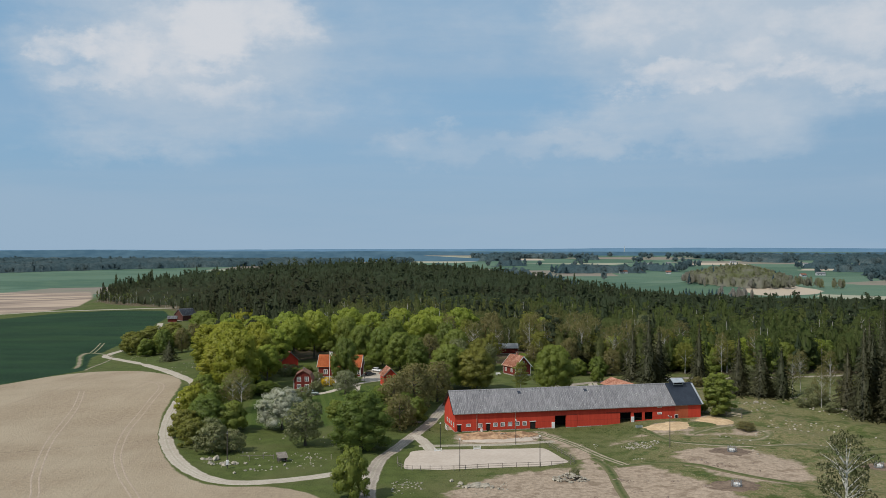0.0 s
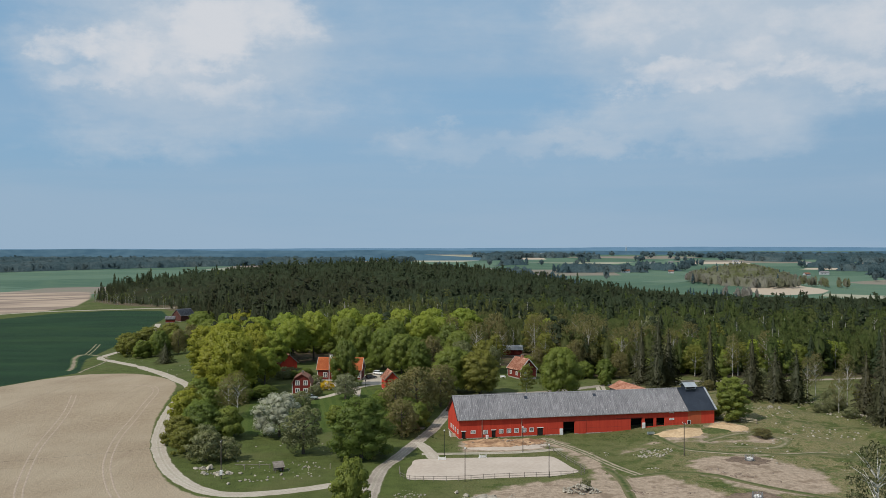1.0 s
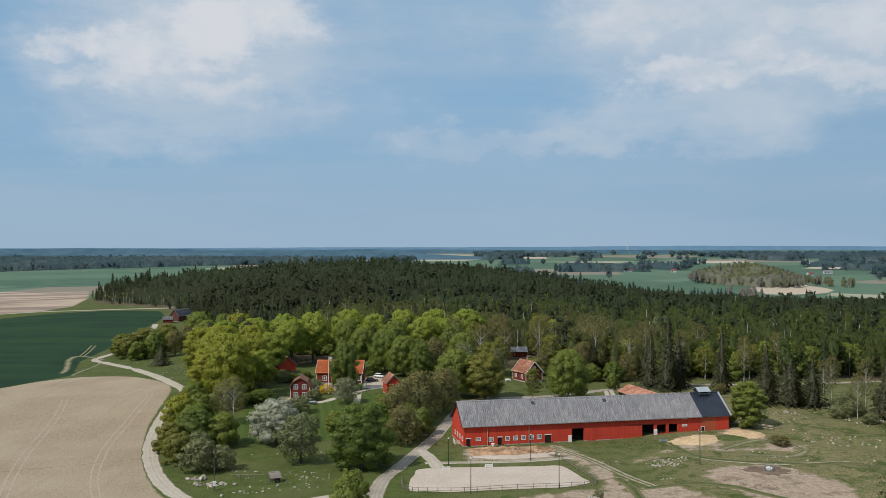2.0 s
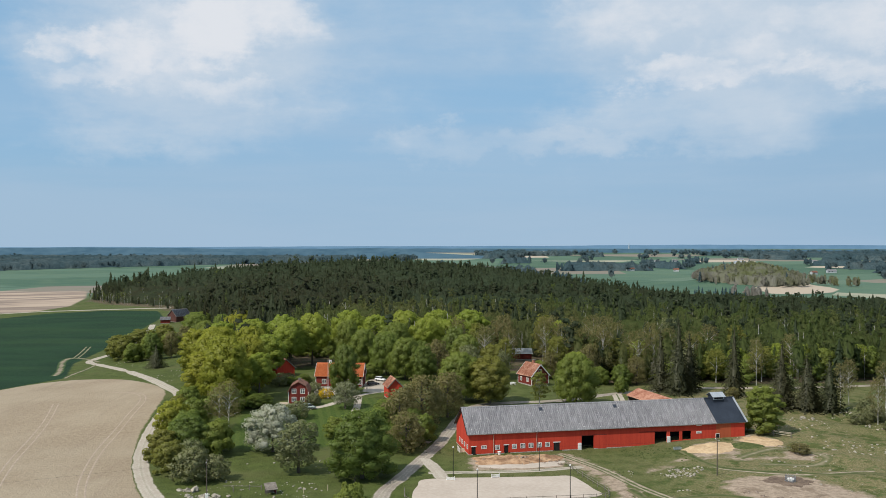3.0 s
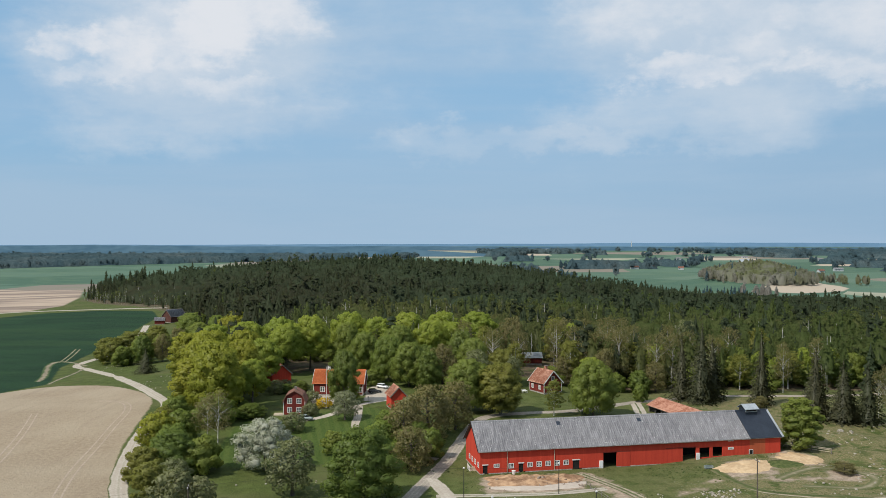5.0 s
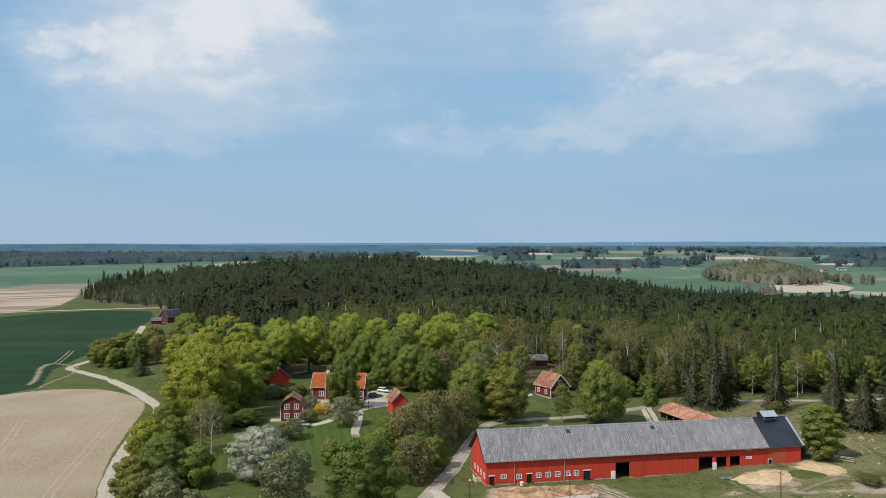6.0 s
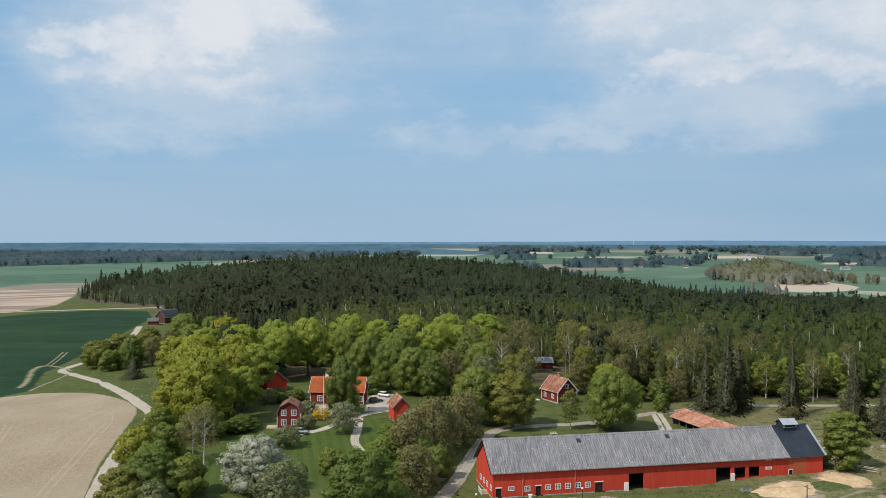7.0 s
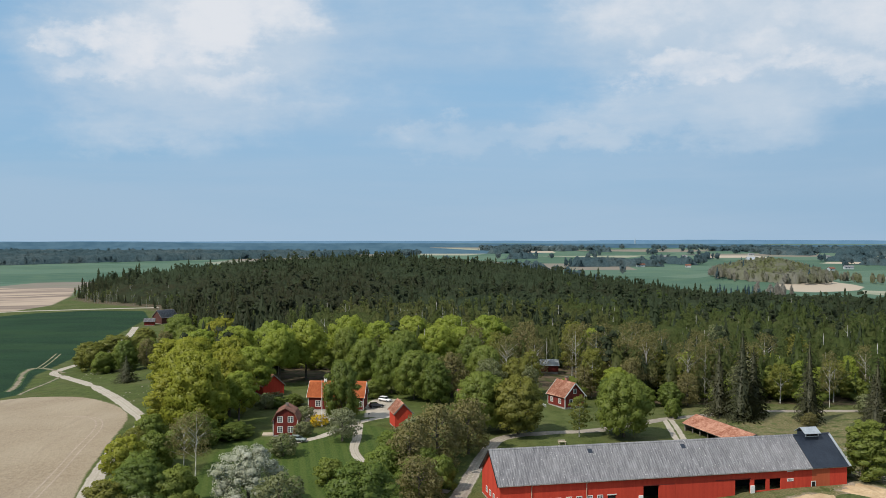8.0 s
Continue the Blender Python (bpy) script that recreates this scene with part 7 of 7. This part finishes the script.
strewn("field_stones", 200, [(-8, 18, 183, 192), (-8, 2, 186, 196)], 0.42, PALE_STONE, "small pale stones along the arena bank", "stones", -0.05, 5)
strewn("field_stones", 420, [(-60, -28, 200, 222), (-50, -25, 205, 245), (-115, -95, 345, 380), (-150, -120, 395, 425)], 0.45, PALE_STONE, "pale stones lying in the meadow grass", "stones", 0.05, 6)
# broken ground: small heaps of clods and stones turned up on the bare patches
r = np.random.default_rng(7)
clods = Grove()
for x0, y0, spread, many in ((44, 194, 1.6, 16), (46.5, 185, 1.0, 9), (72, 202, 2.0, 18), (61, 186, 0.9, 8), (69, 202, 0.9, 8), (65.5, 208, 1.2, 9), (68, 205, 0.9, 6), (35, 179, 1.4, 10), (51, 179, 1.8, 12), (79, 204, 1.1, 6), (46.5, 193, 1.0, 6), (50, 198, 0.8, 4), (51, 193, 0.7, 4), (54, 195, 1.0, 5), (77, 198, 1.2, 7), (57, 191, 0.8, 5)):
    for _ in range(many):
        x, y, t = x0 + r.normal(0, spread * 0.8), y0 + r.normal(0, spread * 0.6), 0.3 + 0.55 * r.random() ** 2
        clods.add(low[int(r.integers(3))], (x, y, gz(x, y) + 0.05 * t), r.random() * 6, t * 1.2, t * 0.8, 0)
for _ in range(150):
    x, y, t = r.uniform(9.5, 30), r.uniform(235, 243), 0.3 + 0.5 * r.random() ** 2
    clods.add(low[int(r.integers(3))], (x, y, gz(x, y) + 0.05 + 0.9 * max(0.0, 1 - abs(y - 239) / 4.5) * max(0.0, 1 - abs(x - 19.5) / 10.5)), r.random() * 6, t, t, 0)
clods.done("clods", COBBLE, "brown clods and stones turned up on the bare ground", "clods")
strewn("weeds", 1100, [(40, 63, 208, 240), (75.9, 139.8, 200, 300), (-6, 40, 232, 250), (46, 62, 240, 250)], 0.4, LONG_GRASS, "tussocks of rough green grass", "grass", 0.0, 8)


# ---- loose things ----
def feeder(x, y, label):
    """A round galvanised hay feeder with hoops and bars."""
    t = thing("hay_feeder", x, y, gz(x, y), 0, label, "hay feeder", "hay feeders")
    for z in (0.15, 0.6, 1.1):
        ring = [(1.1 * math.cos(a), 1.1 * math.sin(a), z) for a in np.linspace(0, 2 * math.pi, 25)]
        part("hoop", tube(bmesh.new(), ring, [0.05] * 25, 6), STEEL, t)
    for i in range(12):
        a = i * math.pi / 6
        part("bar", tube(bmesh.new(), [(1.1 * math.cos(a), 1.1 * math.sin(a), 0), (1.0 * math.cos(a), 1.0 * math.sin(a), 1.5)], [0.04, 0.04], 6), STEEL, t)
    bm = bmesh.new()
    bmesh.ops.create_icosphere(bm, subdivisions=2, radius=0.85)
    for v in bm.verts:
        v.co.z = max(v.co.z * 0.7 + 0.4, -0.05)
        v.co *= 1 + 0.15 * noise.noise(v.co * 4)
    part("bale", bm, WHITE, t, "pale wrapped bale inside")


feeder(77.3, 216.1, "round metal hay feeder on trampled ground")
feeder(67.7, 184.7, "round metal hay feeder on bare brown earth")
feeder(108.1, 202.9, "round metal hay feeder far out in the pasture")


for x, y, r in ((77.3, 216.4, 4.2), (67.7, 185.2, 4.8), (108.1, 203.2, 3.2)):
    sheet("trampled_ground", [(x + r * math.cos(a) * 1.25, y + r * math.sin(a)) for a in np.linspace(0, 2 * math.pi, 11)[:-1]], MUD, "dark trampled mud round a hay feeder", "ground", 0.05, 0.03, 0.6, ragged=0.35)


def jump(x, y, turn, label):
    """A white jump with two standards and poles."""
    t = thing("horse_jump", x, y, gz(x, y) + 0.06, turn, label, "horse jump", "jumps by the arena")
    for q in (-0.9, 0.9):
        st = part("standard", boxes((q - 0.06, q + 0.06, -0.05, 0.05, 0.0, 0.85), (q - 0.1, q + 0.1, -0.3, 0.3, 0.0, 0.1)), WHITE, t, "white jump standard")
    for z in (0.35, 0.6):
        part("pole", tube(bmesh.new(), [(-0.95, -0.08, z), (0.95, -0.08, z)], [0.07, 0.07], 8), WHITE, t, "white striped pole")
    part("plank", boxes((-0.85, 0.85, -0.14, -0.1, 0.05, 0.28)), WHITE, t)


jump(2.3, 221.3, 5, "stacked white jump beside the riding arena")
jump(12.6, 223.6, 12, "white jump parts lying beside the arena")

pole_ = thing("flagpole", -37.6, 308, gz(-37.6, 308), 0, "tall white garden flagpole beside the path", "flagpole")
part("mast", tube(bmesh.new(), [(0, 0, -0.3), (0, 0, 6), (0, 0, 12.5)], [0.11, 0.09, 0.05], 10), WHITE, pole_)
part("knob", tube(bmesh.new(), [(0, 0, 12.5), (0, 0, 12.6), (0, 0, 12.72)], [0.06, 0.13, 0.04], 10), PALE_WOOD, pole_)
part("foot", boxes((-0.25, 0.25, -0.25, 0.25, -0.3, 0.25)), STONE, pole_)


def car(x, y, turn, paint, label):
    """An estate car: body, glasshouse, wheels with rims, lights."""
    t = thing("car", x, y, gz(x, y) + 0.08, turn, label, "car")
    low_ = [(-2.2, 0.35), (-2.15, 0.85), (-1.95, 0.98), (0.75, 0.98), (1.6, 0.86), (2.15, 0.7), (2.2, 0.35)]
    body = prism(low_, -0.88, 0.88)
    bmesh.ops.bevel(body, geom=body.edges[:], offset=0.06, segments=2, affect="EDGES")
    b = part("body", body, paint, t, smooth=True)
    top_ = prism([(-2.0, 0.96), (-1.75, 1.46), (-0.1, 1.5), (0.35, 1.42), (1.05, 0.96)], -0.76, 0.76)
    bmesh.ops.bevel(top_, geom=top_.edges[:], offset=0.05, segments=2, affect="EDGES")
    part("windows", top_, GLASS, b, "dark tinted glasshouse")
    roof_ = prism([(-1.8, 1.46), (-1.7, 1.53), (-0.1, 1.56), (0.3, 1.49), (0.35, 1.44)], -0.74, 0.74)
    part("roof", roof_, paint, b)
    for q in (-1.35, 1.35):
        for s in (-1, 1):
            wheel = part("wheel", tube(bmesh.new(), [(q, s * 0.68, 0.32), (q, s * 0.9, 0.32)], [0.33, 0.33], 16), RUBBER, t)
            part("rim", tube(bmesh.new(), [(q, s * 0.89, 0.32), (q, s * 0.915, 0.32)], [0.2, 0.18], 12), STEEL, wheel)
    for s in (-0.62, 0.62):
        part("headlight", boxes((2.12, 2.19, s - 0.18, s + 0.18, 0.62, 0.74)), GLASS, t)
        part("tail_light", boxes((-2.2, -2.13, s - 0.15, s + 0.15, 0.7, 0.88)), RED_PATCH, t)


car(-23, 343.4, -35, CAR_WHITE, "white estate car parked in the gravel yard")
car(-41.4, 292.2, -8, CAR_GREEN, "pale green car parked below the small house")
car(-25, 333.7, 20, CAR_BLACK, "black car parked in the shaded yard")

hut = thing("shelter", -36.4, 210.4, gz(-36.4, 210.4), 25, "small weathered wooden shelter with sloping roof", "shelter")
for a, b in ((-1.0, -0.8), (1.0, -0.8), (-1.0, 0.8), (1.0, 0.8)):
    part("post", boxes((a - 0.07, a + 0.07, b - 0.07, b + 0.07, -0.3, 1.5)), OLD_WOOD, hut)
part("wall", boxes((-1.0, 1.0, 0.72, 0.8, 0.1, 1.4)), OLD_WOOD, hut)
part("wall", boxes((0.94, 1.0, -0.7, 0.7, 0.1, 1.4)), RED_DARK, hut)
part("roof", roof_slab(-1.3, 1.3, -1.2, 1.1, 1.1, 2.1, 0.1), OLD_WOOD, hut, "grey board roof")

mead = thing("fence", 0, 0, 0, 0, "old grey wooden fence in the meadow", "fence")
for x, y in ((-44.9, 212.1), (-41.6, 213.1), (-39, 213)):
    part("post", boxes((x - 0.08, x + 0.08, y - 0.08, y + 0.08, gz(x, y) - 0.3, gz(x, y) + 1.2)), OLD_WOOD, mead)
part("rail", tube(bmesh.new(), [(-47.4, 213.15, gz(-44.7, 211.9) + 0.9), (-41.6, 213, gz(-41.9, 212.9) + 0.95), (-38.8, 212.9, gz(-39, 212.9) + 0.9)], [0.07] * 3, 6), OLD_WOOD, mead)
for x, y in ((-29.4, 210.9), (-24.5, 212.9), (-50, 204.8)):
    p_ = part("marker_post", tube(bmesh.new(), [(x, y, gz(x, y) - 0.3), (x, y, gz(x, y) + 1.3)], [0.09, 0.08], 8), PALE_WOOD)
    tagged(p_, "short pale wooden post in the grass", "post", "meadow posts")

pen = thing("fence", 0, 0, 0, 0, "low grey pole fence at the barn end", "fence")
PEN = [(84.2, 267.2), (87.6, 264.6), (91.1, 261.6), (94.7, 258.6)]
for x, y in PEN:
    part("post", boxes((x - 0.09, x + 0.09, y - 0.09, y + 0.09, gz(x, y) - 0.3, gz(x, y) + 1.4)), OLD_WOOD, pen)
for (x0, y0), (x1, y1) in zip(PEN, PEN[1:]):
    for h in (0.5, 1.0, 1.3):
        part("rail", tube(bmesh.new(), [(x0, y0, gz(x0, y0) + h), (x1, y1, gz(x1, y1) + h)], [0.07, 0.07], 6), PALE_WOOD, pen)

def garden_table(x, y, turn, mat, label):
    """A table with four legs and a bench beside it."""
    seat = thing("garden_table", x, y, gz(x, y), turn, label, "garden table")
    part("top", boxes((-0.9, 0.9, -0.45, 0.45, 0.7, 0.76)), mat, seat)
    for a in (-0.75, 0.75):
        for b in (-0.35, 0.35):
            part("leg", boxes((a - 0.05, a + 0.05, b - 0.05, b + 0.05, 0, 0.7)), mat, seat)
    part("bench", boxes((-0.9, 0.9, 0.7, 1.05, 0.38, 0.44), (-0.9, 0.9, 1.0, 1.06, 0.44, 0.95), (-0.85, -0.75, 0.72, 1.0, 0, 0.38), (0.75, 0.85, 0.72, 1.0, 0, 0.38)), mat, seat)


tub = thing("tub", 14.7, 242.7, gz(14.7, 242.7) + 0.55, 0, "white plastic tub on the earth bank", "tub")
part("body", tube(bmesh.new(), [(0, 0, 0), (0, 0, 0.1), (0, 0, 0.75)], [0.3, 0.34, 0.42], 14), WHITE, tub)
part("rim", tube(bmesh.new(), [(0, 0, 0.75), (0, 0, 0.82)], [0.47, 0.47], 14), WHITE, tub)
trough = thing("water_trough", 60.8, 247.2, gz(60.8, 247.2), 12, "pale green water trough beside the barn door", "water trough")
part("side", boxes((-1.0, 1.0, -0.4, -0.34, 0.15, 0.7)), CAR_GREEN, trough)
part("side", boxes((-1.0, 1.0, 0.34, 0.4, 0.15, 0.7)), CAR_GREEN, trough)
for q in (-1.0, 0.94):
    part("end", boxes((q, q + 0.06, -0.34, 0.34, 0.15, 0.7)), CAR_GREEN, trough)
part("bottom", boxes((-0.94, 0.94, -0.34, 0.34, 0.15, 0.22)), CAR_GREEN, trough)
part("water", boxes((-0.94, 0.94, -0.34, 0.34, 0.23, 0.56)), GLASS, trough, "dark still water")
for a in (-0.8, 0.8):
    part("foot", boxes((a - 0.08, a + 0.08, -0.38, 0.38, -0.1, 0.15)), OLD_WOOD, trough)

garden_table(25.7, 335.8, 20, WHITE, "white garden table and bench by the cottage")
garden_table(25.6, 291.2, 8, PALE_WOOD, "pale picnic table on the grass behind the barn")

# ---- far landmarks ----
mast = thing("tower", 931.8, 4351.5, gz(931.8, 4351.5), 0, "slender pale tower on the horizon", "tower")
part("shaft", tube(bmesh.new(), [(0, 0, -5), (0, 0, 12), (0, 0, 14), (0, 0, 18), (0, 0, 30)], [2.6, 2.2, 2.4, 1.5, 0.8], 14), FAR_PLASTER, mast)


def far_house(x, y, L, W, h, wall_mat, roof_mat, label, turn=0):
    t = thing("house", x, y, gz(x, y), turn, label, "house", "far farmsteads")
    part("wall", boxes((0, L, 0, W, -3, h)), wall_mat, t)
    for s in (1, -1):
        part("roof", roof_slab(-0.5, L + 0.5, -0.6 if s > 0 else W + 0.6, h - 0.3, W / 2, h + W * 0.32, 0.3), roof_mat, t)
    part("gable_wall", prism([(0, h), (W, h), (W / 2, h + W * 0.3)], 0, L, "x"), wall_mat, t)
    for i in range(int(L / 6)):
        part("window", boxes((2 + i * 6, 3.6 + i * 6, -0.08, 0.0, h * 0.4, h * 0.4 + 1.6)), GLASS, t)


rng = random.Random(21)
for x, y in ((380, 1800), (430, 1850), (470, 1780), (640, 1700), (700, 1650), (760, 1720), (820, 1500), (900, 1750), (560, 2300), (620, 2350), (700, 2420), (850, 2500), (980, 2300), (1100, 2100)):
    red_ = rng.random() < 0.08
    far_house(x, y, rng.uniform(10, 18), rng.uniform(7, 9), rng.uniform(3.5, 5), RED_DARK if red_ else FAR_PLASTER, TILE_BROWN if rng.random() < 0.3 else ROOF_GREY, "far red farm building among fields" if red_ else "far white farmhouse among the fields", rng.uniform(-20, 20))
for x, y, L in ((250, 3040, 40), (340, 3060, 50), (690, 2050, 26)):
    far_house(x, y, L, 20, 6, FAR_PLASTER, ZINC, "long pale industrial building far off in the plain", 0)

# wooded ridges that close the view, haze put into their blue
def ridge(y0, base, top, amp, seed, mat, label):
    V = []
    cols = 260
    for j, (dy, f) in enumerate(((0, 0.0), (60, 1.0), (220, 0.9), (420, 0.0))):
        for i in range(cols):
            x = (y0 + dy) * 1.25 * (-1 + 2 * i / (cols - 1))
            h = top + (0.0035 * x if y0 > 4000 else 0.0) + amp * noise.noise((x * 0.0011, seed, 1.1)) + amp * 0.4 * noise.noise((x * 0.005, seed, 1.1)) + 1.3 * noise.noise((x * 0.03, seed, 1.1))
            if y0 < 3000:
                h = base + (h - base) * float(S(400, -200, x))
            V.append((x, y0 + dy, base - 4 + (h - base + 4) * f))
    me = mesh_from("backdrop", V, grid_faces(4, cols))
    me.materials.append(mat)
    tagged(new("backdrop", me), label, "backdrop", kind="structure")


ridge(2600, 14, 36, 6, 0.7, HAZE_RIDGE_MID, "dark wooded ridge far across the plain")
ridge(3300, 26, 43, 5, 2.9, HAZE_RIDGE_MID, "long wooded ridge behind the plain")
ridge(4380, 38, 53.5, 4, 5.3, HAZE_RIDGE, "low wooded ridge on the horizon, coloured haze blue")
